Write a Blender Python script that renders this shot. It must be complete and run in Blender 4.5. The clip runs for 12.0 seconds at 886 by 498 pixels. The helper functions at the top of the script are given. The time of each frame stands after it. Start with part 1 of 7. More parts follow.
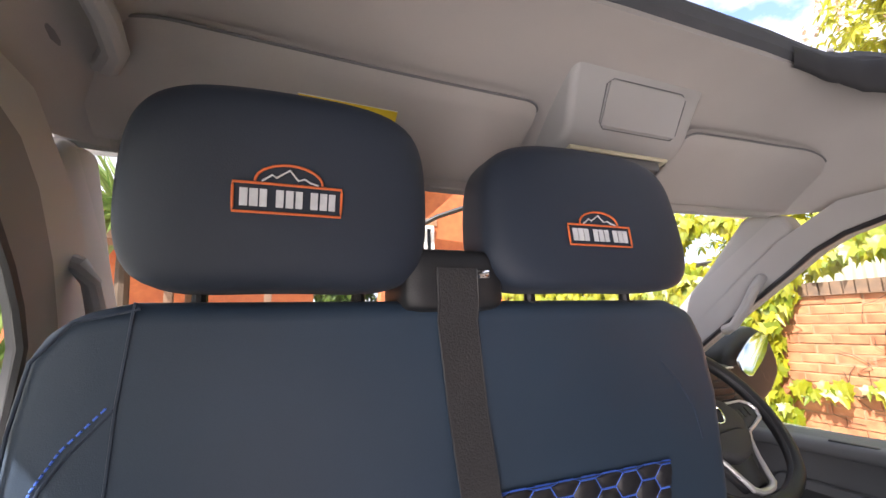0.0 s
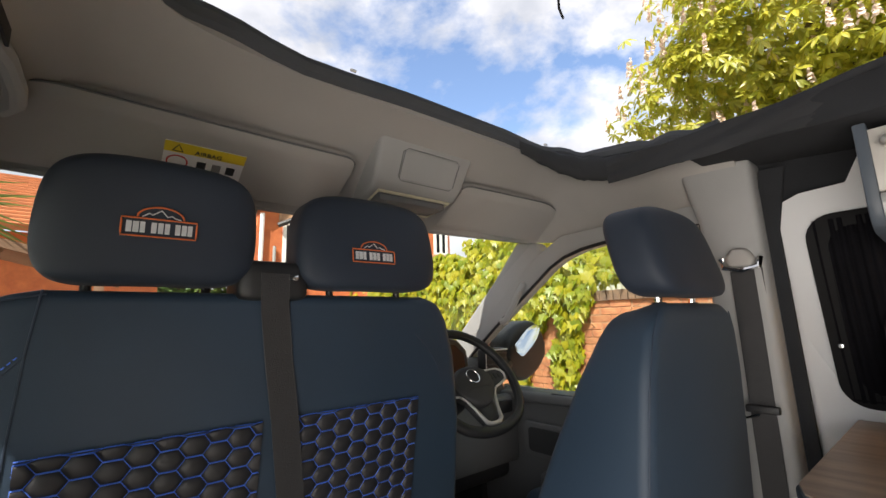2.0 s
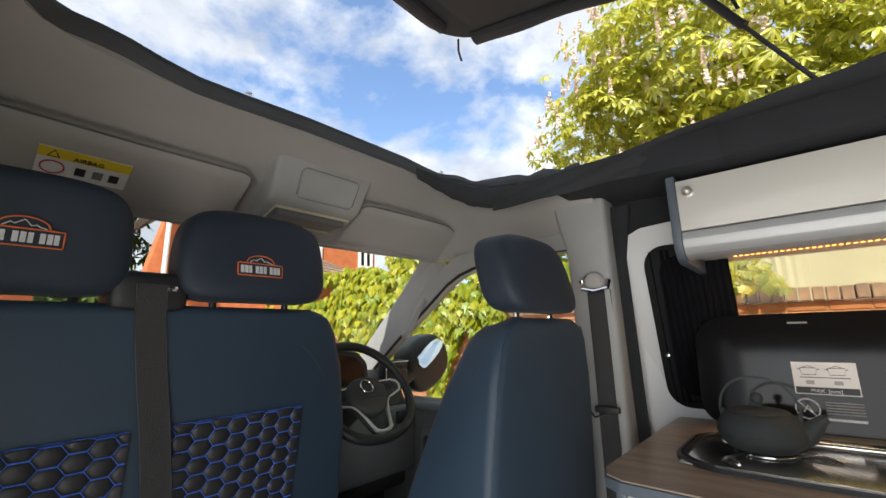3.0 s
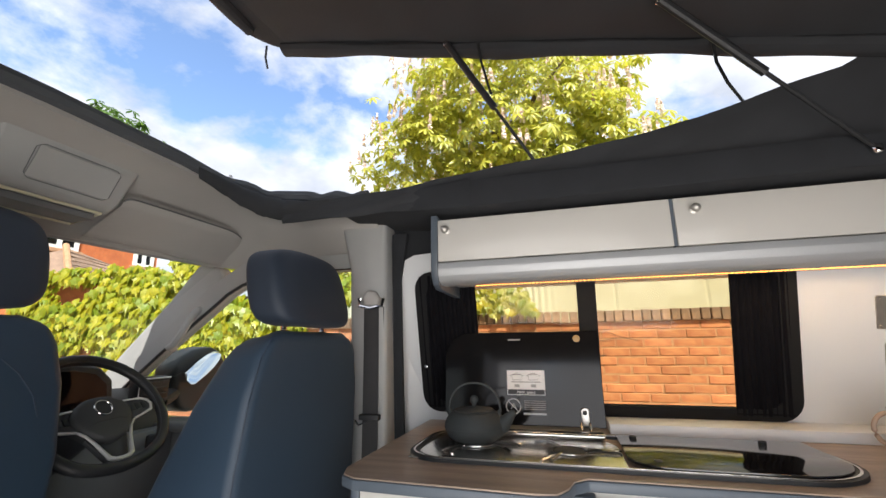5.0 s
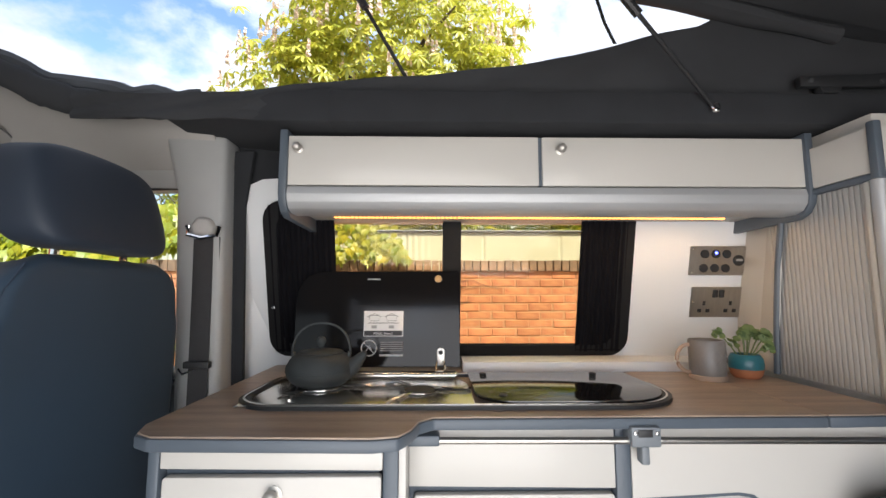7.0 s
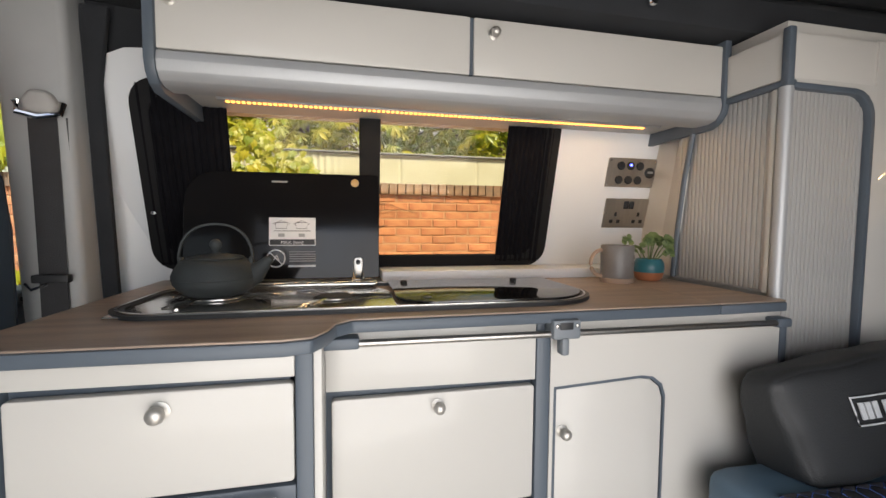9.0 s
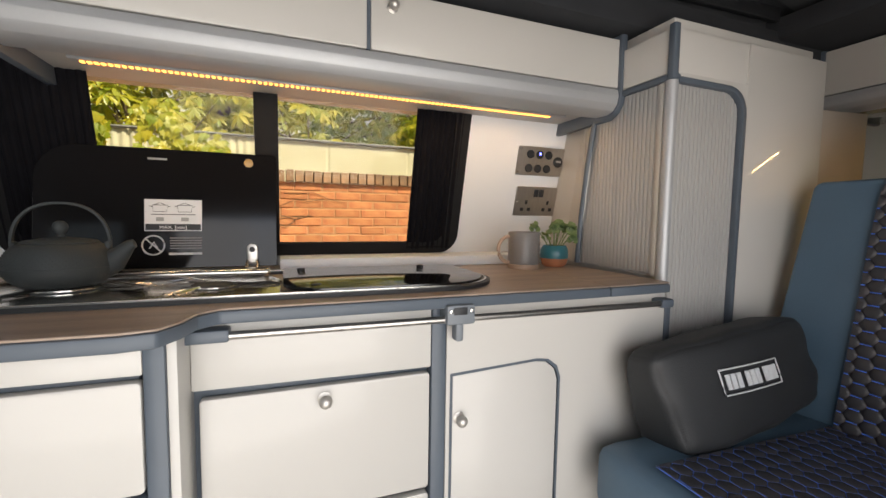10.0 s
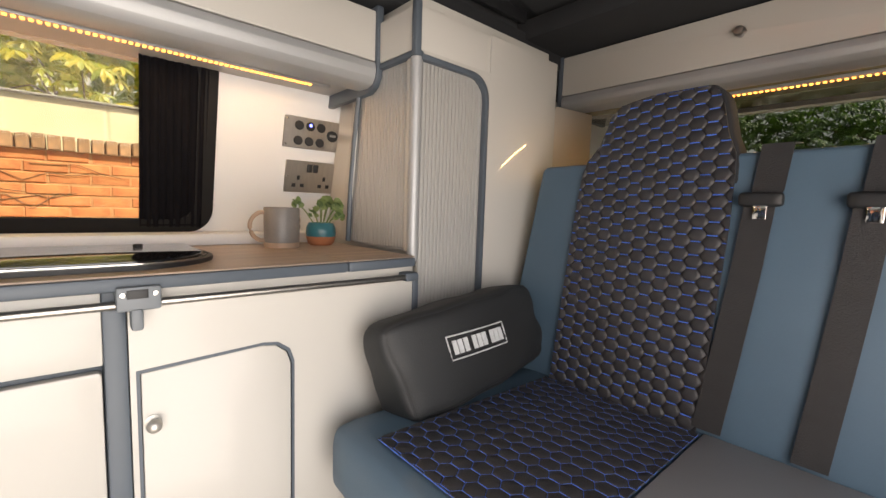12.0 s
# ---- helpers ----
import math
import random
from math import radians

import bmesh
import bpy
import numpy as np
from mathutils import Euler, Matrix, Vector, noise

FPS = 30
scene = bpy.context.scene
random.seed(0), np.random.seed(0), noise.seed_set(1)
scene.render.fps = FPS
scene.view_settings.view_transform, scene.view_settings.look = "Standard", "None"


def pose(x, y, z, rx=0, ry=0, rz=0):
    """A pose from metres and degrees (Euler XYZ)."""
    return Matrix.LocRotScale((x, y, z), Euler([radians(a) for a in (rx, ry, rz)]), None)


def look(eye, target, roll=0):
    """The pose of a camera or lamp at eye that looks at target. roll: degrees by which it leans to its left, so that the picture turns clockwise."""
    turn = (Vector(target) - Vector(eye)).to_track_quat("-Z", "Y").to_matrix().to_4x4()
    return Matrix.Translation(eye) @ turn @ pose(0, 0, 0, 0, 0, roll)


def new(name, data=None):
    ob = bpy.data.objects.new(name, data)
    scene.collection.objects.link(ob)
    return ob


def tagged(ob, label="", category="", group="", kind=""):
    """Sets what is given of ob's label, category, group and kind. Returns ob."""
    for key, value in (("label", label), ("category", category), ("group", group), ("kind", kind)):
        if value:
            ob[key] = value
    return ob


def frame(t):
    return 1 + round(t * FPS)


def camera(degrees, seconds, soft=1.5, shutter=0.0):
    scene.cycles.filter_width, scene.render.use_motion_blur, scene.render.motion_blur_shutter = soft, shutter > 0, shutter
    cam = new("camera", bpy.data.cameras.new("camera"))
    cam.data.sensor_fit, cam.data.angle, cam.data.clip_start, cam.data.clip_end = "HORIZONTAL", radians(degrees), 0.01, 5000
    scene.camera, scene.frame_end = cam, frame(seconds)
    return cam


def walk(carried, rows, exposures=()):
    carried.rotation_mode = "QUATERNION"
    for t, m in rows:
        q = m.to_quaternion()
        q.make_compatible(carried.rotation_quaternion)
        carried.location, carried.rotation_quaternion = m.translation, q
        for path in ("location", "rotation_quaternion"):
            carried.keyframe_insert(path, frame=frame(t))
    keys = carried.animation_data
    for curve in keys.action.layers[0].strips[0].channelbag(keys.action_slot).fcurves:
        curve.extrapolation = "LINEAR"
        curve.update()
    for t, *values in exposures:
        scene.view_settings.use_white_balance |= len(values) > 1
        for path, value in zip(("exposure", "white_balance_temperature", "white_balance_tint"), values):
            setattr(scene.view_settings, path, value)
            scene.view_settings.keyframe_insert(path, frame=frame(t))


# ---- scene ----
cam = camera(93.26, 12.0)
PATH = [
    (0, (-0.4196, 1.2972, 1.1678), (0.3154, 3.1239, 1.5185), -1.64),
    (0.5, (-0.4366, 1.2344, 1.1634), (0.3895, 3.0215, 1.5157), -1.76),
    (1, (-0.4500, 1.1649, 1.1600), (0.5163, 2.8833, 1.4969), -1.54),
    (1.5, (-0.4428, 1.0818, 1.1485), (0.6732, 2.7079, 1.4811), -1.56),
    (2, (-0.4669, 0.9775, 1.1390), (0.7793, 2.5047, 1.4772), -1.55),
    (2.5, (-0.4687, 0.9097, 1.1369), (0.9030, 2.3202, 1.4956), -1.39),
    (3, (-0.4566, 0.8534, 1.1312), (1.0259, 2.1362, 1.5269), -1.26),
    (5, (-0.4765, 0.7375, 1.1290), (1.4011, 1.2658, 1.5713), -0.73),
    (5.5, (-0.4572, 0.7238, 1.1310), (1.4779, 1.0098, 1.5480), -0.34),
    (6, (-0.4304, 0.7109, 1.1216), (1.5253, 0.8279, 1.5234), -0.11),
    (6.5, (-0.3995, 0.7075, 1.1150), (1.5753, 0.7381, 1.4301), -0.01),
    (7, (-0.3560, 0.7109, 1.1015), (1.6330, 0.6803, 1.3090), 0.04),
    (8.8, (-0.2741, 0.7296, 1.0479), (1.6848, 0.3414, 0.9376), 0.38),
    (9, (-0.2721, 0.7173, 1.0403), (1.6771, 0.2860, 0.9194), 0.43),
    (9.5, (-0.2635, 0.6815, 1.0277), (1.6501, 0.1168, 0.8902), 0.61),
    (10, (-0.2607, 0.6361, 1.0237), (1.6006, -0.0799, 0.8715), 0.88),
    (10.5, (-0.2678, 0.5908, 1.0131), (1.5211, -0.2878, 0.8457), 1.15),
    (11, (-0.2758, 0.5364, 1.0093), (1.4264, -0.4983, 0.8304), 1.37),
    (11.5, (-0.2979, 0.4802, 1.0048), (1.2984, -0.7093, 0.8127), 1.79),
    (12, (-0.3238, 0.4308, 0.9982), (1.1613, -0.8950, 0.8071), 1.88),
]
EXPOSURES = [(0.0, 1.86, 6350, 22), (0.5, 1.60, 6450, 25), (1.0, 1.28, 6850, 23), (1.5, 1.20, 7150, 18), (2.0, 1.00, 6600, 12), (2.5, 0.94, 6250, 8), (5.0, 1.10, 6250, 11), (7.0, 1.26, 6100, 11), (9.0, 1.10, 6250, 11), (11.0, 1.22, 6600, 12), (12.0, 1.42, 6850, 13)]
walk(cam, [(t, look(eye, target, roll)) for t, eye, target, roll in PATH], EXPOSURES)

# ---- daylight: sky with broken cloud, and one sun high over the open sliding door ----
SUN_ELEVATION, SUN_AZIMUTH = 50.0, 236.0      # degrees; azimuth clockwise from straight ahead (+y)
world = bpy.data.worlds.new("sky")
scene.world = world
world.use_nodes = True
wt = world.node_tree
wt.nodes.clear()
w_out = wt.nodes.new("ShaderNodeOutputWorld")
w_bg = wt.nodes.new("ShaderNodeBackground")
w_bg.inputs["Strength"].default_value = 0.15
w_sky = wt.nodes.new("ShaderNodeTexSky")
w_sky.sky_type = "NISHITA"
w_sky.sun_disc = False
w_sky.sun_elevation = radians(SUN_ELEVATION)
w_sky.sun_rotation = radians(SUN_AZIMUTH)
w_sky.ozone_density = 2.0
w_co = wt.nodes.new("ShaderNodeTexCoord")
w_map = wt.nodes.new("ShaderNodeMapping")
w_map.inputs["Scale"].default_value = (1.0, 1.0, 1.6)
w_map.inputs["Location"].default_value = (0.35, 0.1, 0.0)
w_n = wt.nodes.new("ShaderNodeTexNoise")
w_n.inputs["Scale"].default_value = 2.2
w_n.inputs["Detail"].default_value = 9.0
w_n.inputs["Roughness"].default_value = 0.58
w_n.inputs["Distortion"].default_value = 0.1
w_r = wt.nodes.new("ShaderNodeValToRGB")
w_r.color_ramp.elements[0].position = 0.365
w_r.color_ramp.elements[1].position = 0.465
w_n2 = wt.nodes.new("ShaderNodeTexNoise")
w_n2.inputs["Scale"].default_value = 5.0
w_n2.inputs["Detail"].default_value = 6.0
w_cl = wt.nodes.new("ShaderNodeValToRGB")
w_cl.color_ramp.elements[0].position = 0.35
w_cl.color_ramp.elements[0].color = (2.3, 2.45, 2.75, 1)
w_cl.color_ramp.elements[1].position = 0.7
w_cl.color_ramp.elements[1].color = (4.3, 4.3, 4.4, 1)
w_mix = wt.nodes.new("ShaderNodeMix")
w_mix.data_type = "RGBA"
wt.links.new(w_co.outputs["Generated"], w_map.inputs["Vector"])
wt.links.new(w_map.outputs["Vector"], w_n.inputs["Vector"])
wt.links.new(w_map.outputs["Vector"], w_n2.inputs["Vector"])
wt.links.new(w_n.outputs["Fac"], w_r.inputs["Fac"])
wt.links.new(w_n2.outputs["Fac"], w_cl.inputs["Fac"])
wt.links.new(w_r.outputs["Color"], w_mix.inputs["Factor"])
wt.links.new(w_sky.outputs["Color"], w_mix.inputs["A"])
wt.links.new(w_cl.outputs["Color"], w_mix.inputs["B"])
wt.links.new(w_mix.outputs["Result"], w_bg.inputs["Color"])
wt.links.new(w_bg.outputs["Background"], w_out.inputs["Surface"])

sun_data = bpy.data.lights.new("sun", "SUN")
sun_data.energy = 4.5
sun_data.angle = radians(0.6)
sun_data.color = (1.0, 0.93, 0.82)
sun = new("sun", sun_data)
_el, _az = radians(SUN_ELEVATION), radians(SUN_AZIMUTH)
sun_way = Vector((math.sin(_az) * math.cos(_el), math.cos(_az) * math.cos(_el), math.sin(_el)))
sun.matrix_world = look(sun_way * 30, (0, 0, 0))

# skylight that comes in through the open sliding doorway
door_light = bpy.data.lights.new("doorway_light", "AREA")
door_light.shape, door_light.size, door_light.size_y = "RECTANGLE", 1.30, 1.36
door_light.energy, door_light.color = 9.4, (1.0, 0.95, 0.90)
door_lamp = new("doorway_light", door_light)
door_lamp.matrix_world = look((-0.89, 0.54, 0.72), (0.5, 0.54, 0.72))


# ---- materials ----
def mat(name, color, rough=0.6, metal=0.0, vary=0.12, scale=8.0, grain=0.0, grain_scale=300.0, bump=0.15, bump_scale=200.0,
        coat=0.0, sheen=0.0, stretch=(1, 1, 1), color2=None, random_ob=0.0, spec=0.5):
    m = bpy.data.materials.new(name)
    m.use_nodes = True
    nt = m.node_tree
    b = nt.nodes["Principled BSDF"]
    b.inputs["Metallic"].default_value = metal
    b.inputs["Coat Weight"].default_value = coat
    b.inputs["Coat Roughness"].default_value = 0.05
    b.inputs["Sheen Weight"].default_value = sheen
    b.inputs["Specular IOR Level"].default_value = spec
    co = nt.nodes.new("ShaderNodeTexCoord")
    mp = nt.nodes.new("ShaderNodeMapping")
    mp.inputs["Scale"].default_value = stretch
    nt.links.new(co.outputs["Object"], mp.inputs["Vector"])
    n1 = nt.nodes.new("ShaderNodeTexNoise")
    n1.inputs["Scale"].default_value = scale
    n1.inputs["Detail"].default_value = 5.0
    nt.links.new(mp.outputs["Vector"], n1.inputs["Vector"])
    ramp = nt.nodes.new("ShaderNodeValToRGB")
    c2 = color2 or tuple(c * (1 - vary) for c in color)
    ramp.color_ramp.elements[0].position, ramp.color_ramp.elements[1].position = 0.32, 0.68
    ramp.color_ramp.elements[0].color = (*c2, 1)
    ramp.color_ramp.elements[1].color = (*color, 1)
    nt.links.new(n1.outputs["Fac"], ramp.inputs["Fac"])
    last = ramp.outputs["Color"]
    n2 = nt.nodes.new("ShaderNodeTexNoise")
    n2.inputs["Scale"].default_value = grain_scale
    n2.inputs["Detail"].default_value = 3.0
    nt.links.new(mp.outputs["Vector"], n2.inputs["Vector"])
    if grain or random_ob:
        hsv = nt.nodes.new("ShaderNodeHueSaturation")
        nt.links.new(last, hsv.inputs["Color"])
        mr = nt.nodes.new("ShaderNodeMapRange")
        mr.inputs["To Min"].default_value, mr.inputs["To Max"].default_value = 1 - grain, 1 + grain
        nt.links.new(n2.outputs["Fac"], mr.inputs["Value"])
        val = mr.outputs["Result"]
        if random_ob:
            oi = nt.nodes.new("ShaderNodeObjectInfo")
            mo = nt.nodes.new("ShaderNodeMapRange")
            mo.inputs["To Min"].default_value, mo.inputs["To Max"].default_value = 1 - random_ob, 1 + random_ob
            nt.links.new(oi.outputs["Random"], mo.inputs["Value"])
            mu = nt.nodes.new("ShaderNodeMath")
            mu.operation = "MULTIPLY"
            nt.links.new(val, mu.inputs[0])
            nt.links.new(mo.outputs["Result"], mu.inputs[1])
            val = mu.outputs["Value"]
        nt.links.new(val, hsv.inputs["Value"])
        last = hsv.outputs["Color"]
    nt.links.new(last, b.inputs["Base Color"])
    rr = nt.nodes.new("ShaderNodeMapRange")
    rr.inputs["To Min"].default_value, rr.inputs["To Max"].default_value = max(rough - 0.07, 0.02), min(rough + 0.07, 1)
    nt.links.new(n1.outputs["Fac"], rr.inputs["Value"])
    nt.links.new(rr.outputs["Result"], b.inputs["Roughness"])
    if bump:
        n3 = nt.nodes.new("ShaderNodeTexNoise")
        n3.inputs["Scale"].default_value = bump_scale
        n3.inputs["Detail"].default_value = 4.0
        nt.links.new(mp.outputs["Vector"], n3.inputs["Vector"])
        bp = nt.nodes.new("ShaderNodeBump")
        bp.inputs["Strength"].default_value = bump
        bp.inputs["Distance"].default_value = 0.002
        nt.links.new(n3.outputs["Fac"], bp.inputs["Height"])
        nt.links.new(bp.outputs["Normal"], b.inputs["Normal"])
    return m


def glow(name, color, strength):
    m = bpy.data.materials.new(name)
    m.use_nodes = True
    b = m.node_tree.nodes["Principled BSDF"]
    b.inputs["Base Color"].default_value = (*color, 1)
    b.inputs["Emission Color"].default_value = (*color, 1)
    b.inputs["Emission Strength"].default_value = strength
    return m


def pane(name, tint, clear=0.9, rough=0.0):
    """Thin glass: mostly clear, with a gloss that grows at a slant."""
    m = bpy.data.materials.new(name)
    m.use_nodes = True
    nt = m.node_tree
    nt.nodes.clear()
    out = nt.nodes.new("ShaderNodeOutputMaterial")
    tr = nt.nodes.new("ShaderNodeBsdfTransparent")
    tr.inputs["Color"].default_value = (*[c * clear for c in tint], 1)
    gl = nt.nodes.new("ShaderNodeBsdfGlossy")
    gl.inputs["Roughness"].default_value = rough
    lw = nt.nodes.new("ShaderNodeLayerWeight")
    pw = nt.nodes.new("ShaderNodeMath")
    pw.operation = "POWER"
    pw.inputs[1].default_value = 4.0
    nt.links.new(lw.outputs["Facing"], pw.inputs[0])
    fr = nt.nodes.new("ShaderNodeMapRange")
    fr.inputs["To Min"].default_value, fr.inputs["To Max"].default_value = 0.015, 0.7
    nt.links.new(pw.outputs["Value"], fr.inputs["Value"])
    mx = nt.nodes.new("ShaderNodeMixShader")
    nt.links.new(fr.outputs["Result"], mx.inputs["Fac"])
    nt.links.new(tr.outputs["BSDF"], mx.inputs[1])
    nt.links.new(gl.outputs["BSDF"], mx.inputs[2])
    nt.links.new(mx.outputs["Shader"], out.inputs["Surface"])
    return m


def leaf_mat(name, color, color2, trans=0.45):
    m = bpy.data.materials.new(name)
    m.use_nodes = True
    nt = m.node_tree
    nt.nodes.clear()
    out = nt.nodes.new("ShaderNodeOutputMaterial")
    geo = nt.nodes.new("ShaderNodeNewGeometry")
    ramp = nt.nodes.new("ShaderNodeValToRGB")
    ramp.color_ramp.elements[0].color = (*color2, 1)
    ramp.color_ramp.elements[1].color = (*color, 1)
    nt.links.new(geo.outputs["Random Per Island"], ramp.inputs["Fac"])
    df = nt.nodes.new("ShaderNodeBsdfDiffuse")
    tl = nt.nodes.new("ShaderNodeBsdfTranslucent")
    gl = nt.nodes.new("ShaderNodeBsdfGlossy")
    gl.inputs["Roughness"].default_value = 0.45
    nt.links.new(ramp.outputs["Color"], df.inputs["Color"])
    nt.links.new(ramp.outputs["Color"], tl.inputs["Color"])
    mx = nt.nodes.new("ShaderNodeMixShader")
    mx.inputs["Fac"].default_value = trans
    nt.links.new(df.outputs["BSDF"], mx.inputs[1])
    nt.links.new(tl.outputs["BSDF"], mx.inputs[2])
    m2 = nt.nodes.new("ShaderNodeMixShader")
    m2.inputs["Fac"].default_value = 0.06
    nt.links.new(mx.outputs["Shader"], m2.inputs[1])
    nt.links.new(gl.outputs["BSDF"], m2.inputs[2])
    nt.links.new(m2.outputs["Shader"], out.inputs["Surface"])
    return m


M_LAM = mat("ivory_laminate", (0.535, 0.52, 0.485), 0.46, vary=0.04, scale=2.0, bump=0.0, coat=0.30)
M_LAMGLOSS = mat("ivory_gloss_laminate", (0.535, 0.52, 0.485), 0.40, vary=0.04, scale=2.0, bump=0.0, coat=0.9)
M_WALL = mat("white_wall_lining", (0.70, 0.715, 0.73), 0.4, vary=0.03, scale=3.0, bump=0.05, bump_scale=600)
M_EDGE = mat("slate_grey_edging", (0.085, 0.105, 0.13), 0.45, vary=0.12, bump=0.1, bump_scale=700)
M_WOOD = mat("walnut_worktop", (0.40, 0.31, 0.24), 0.38, color2=(0.23, 0.18, 0.145), scale=5.0, stretch=(9, 0.7, 9), grain=0.22, grain_scale=60, bump=0.12, bump_scale=90)
M_ALU = mat("silver_profile", (0.44, 0.45, 0.46), 0.48, metal=0.4, vary=0.08, scale=3, bump=0.03, grain=0.04)
M_TAMB = mat("silver_tambour", (0.46, 0.455, 0.44), 0.5, metal=0.2, vary=0.08, scale=4, bump=0.05)
M_STEEL = mat("polished_steel", (0.80, 0.78, 0.75), 0.20, metal=1.0, vary=0.08, scale=6, bump=0.03)
M_NICKEL = mat("brushed_nickel", (0.48, 0.46, 0.43), 0.32, metal=1.0, vary=0.12, scale=30, bump=0.06, stretch=(1, 6, 1))
M_BLACKGLASS = mat("smoked_glass_lid", (0.009, 0.009, 0.010), 0.07, vary=0.2, scale=3, bump=0.0, spec=0.22)
M_BLACK = mat("black_plastic", (0.018, 0.019, 0.021), 0.5, vary=0.2, scale=20, bump=0.15, bump_scale=500)
M_SINKLID = mat("black_glass_sink_lid", (0.009, 0.009, 0.010), 0.05, vary=0.2, scale=3, bump=0.0, spec=0.8)
M_CURTAIN = mat("black_curtain_cloth", (0.007, 0.007, 0.009), 1.0, vary=0.3, scale=25, bump=0.25, bump_scale=900, spec=0.1)
# dark canvas lightened towards blue: hazy glare and sheen are in the colour
M_SEAL = mat("veiled_canvas_seal", (0.075, 0.082, 0.094), 0.85, vary=0.2, scale=9, grain=0.12, grain_scale=900, bump=0.3, bump_scale=800)
M_FELT = mat("dark_lining_felt", (0.022, 0.024, 0.028), 0.97, vary=0.25, scale=12, bump=0.4, bump_scale=700)
M_CANVAS = mat("charcoal_canvas", (0.034, 0.036, 0.040), 0.9, vary=0.25, scale=7, grain=0.15, grain_scale=900, bump=0.35, bump_scale=800)
M_LINER = mat("grey_headliner_cloth", (0.40, 0.385, 0.365), 0.93, vary=0.07, scale=6, grain=0.06, grain_scale=900, bump=0.25, bump_scale=1000)
M_TRIM = mat("pale_grey_trim_plastic", (0.36, 0.365, 0.36), 0.6, vary=0.07, scale=9, bump=0.2, bump_scale=900)
M_DOORTRIM = mat("mid_grey_door_plastic", (0.16, 0.165, 0.17), 0.62, vary=0.1, scale=9, bump=0.25, bump_scale=700)
M_DASH = mat("dark_dash_plastic", (0.045, 0.047, 0.05), 0.62, vary=0.15, scale=9, bump=0.3, bump_scale=700)
M_SEAT = mat("navy_leatherette", (0.021, 0.043, 0.074), 0.55, vary=0.20, scale=4, grain=0.08, grain_scale=700, bump=0.14, bump_scale=900, sheen=0.05)
# same hide as the seats, darkened: the headrests' shade is in the colour
M_HEADREST = mat("shaded_navy_leatherette", (0.014, 0.023, 0.040), 0.62, vary=0.2, scale=4, grain=0.08, grain_scale=700, bump=0.14, bump_scale=900, sheen=0.04)
M_TEAL = mat("blue_grey_leatherette", (0.082, 0.140, 0.200), 0.5, vary=0.12, scale=5, grain=0.06, grain_scale=500, bump=0.2, bump_scale=650)
M_GREYCUSH = mat("grey_leatherette", (0.25, 0.255, 0.275), 0.55, vary=0.1, scale=5, grain=0.06, grain_scale=500, bump=0.2, bump_scale=650)
M_HEX = mat("quilted_black_hide", (0.020, 0.020, 0.023), 0.42, vary=0.2, scale=30, bump=0.25, bump_scale=700)
M_HEXR = mat("quilted_charcoal_hide", (0.040, 0.039, 0.043), 0.45, vary=0.2, scale=30, bump=0.25, bump_scale=700)
M_BLUE = mat("royal_blue_thread", (0.10, 0.24, 0.92), 0.6, vary=0.2, scale=80, bump=0.2)
M_NAVYTHREAD = mat("slate_thread", (0.028, 0.045, 0.075), 0.6, vary=0.2, scale=80, bump=0.2)
M_WEB = mat("black_belt_webbing", (0.026, 0.026, 0.028), 0.50, vary=0.2, scale=40, bump=0.5, bump_scale=420, sheen=0.1)
M_PILLOW = mat("charcoal_faux_leather", (0.022, 0.024, 0.026), 0.58, vary=0.2, scale=8, bump=0.35, bump_scale=350)
M_WHITE = mat("white_print", (0.78, 0.78, 0.78), 0.6, vary=0.05, scale=50, bump=0.05)
M_SILVERTHREAD = mat("silver_thread", (0.62, 0.64, 0.66), 0.5, vary=0.15, scale=90, bump=0.3)
M_ORANGE = mat("orange_thread", (0.72, 0.16, 0.04), 0.6, vary=0.15, scale=90, bump=0.3)
M_YELLOW = mat("yellow_label", (0.80, 0.60, 0.03), 0.5, vary=0.05, scale=30, bump=0.0)
M_CHROME = mat("bright_chrome", (0.75, 0.75, 0.75), 0.08, metal=1.0, vary=0.05, bump=0.0)
M_SATIN = mat("satin_silver_plastic", (0.66, 0.66, 0.66), 0.34, metal=0.5, vary=0.05, bump=0.02)
M_IRON = mat("black_cast_iron", (0.036, 0.042, 0.043), 0.7, vary=0.25, scale=25, bump=0.4, bump_scale=500)
M_MUG = mat("grey_glazed_mug", (0.20, 0.185, 0.175), 0.38, vary=0.12, scale=25, grain=0.15, grain_scale=400, bump=0.1)
M_MUGIN = mat("tan_mug_handle", (0.42, 0.30, 0.22), 0.5, vary=0.15, scale=25, bump=0.1)
M_TEALPOT = mat("teal_glaze", (0.03, 0.16, 0.20), 0.35, vary=0.2, scale=20, bump=0.1)
M_TERRA = mat("terracotta", (0.46, 0.17, 0.075), 0.8, vary=0.2, scale=25, bump=0.2)
M_SUCC = leaf_mat("plant_leaf", (0.24, 0.32, 0.12), (0.08, 0.14, 0.05), 0.25)
M_GLASS = pane("window_glass", (0.96, 1.0, 0.97), 0.94)
M_TINT = pane("tinted_window_glass", (1.0, 0.95, 0.79), 0.86)
M_PRIVACY = pane("privacy_window_glass", (0.96, 0.98, 0.90), 0.42)
M_MIRROR = mat("mirror_glass", (0.85, 0.86, 0.87), 0.02, metal=1.0, vary=0.02, bump=0.0)
M_BRICK = mat("red_brick", (0.56, 0.255, 0.125), 0.9, color2=(0.41, 0.150, 0.075), scale=11, grain=0.30, grain_scale=70, bump=0.8, bump_scale=70, random_ob=0.16)
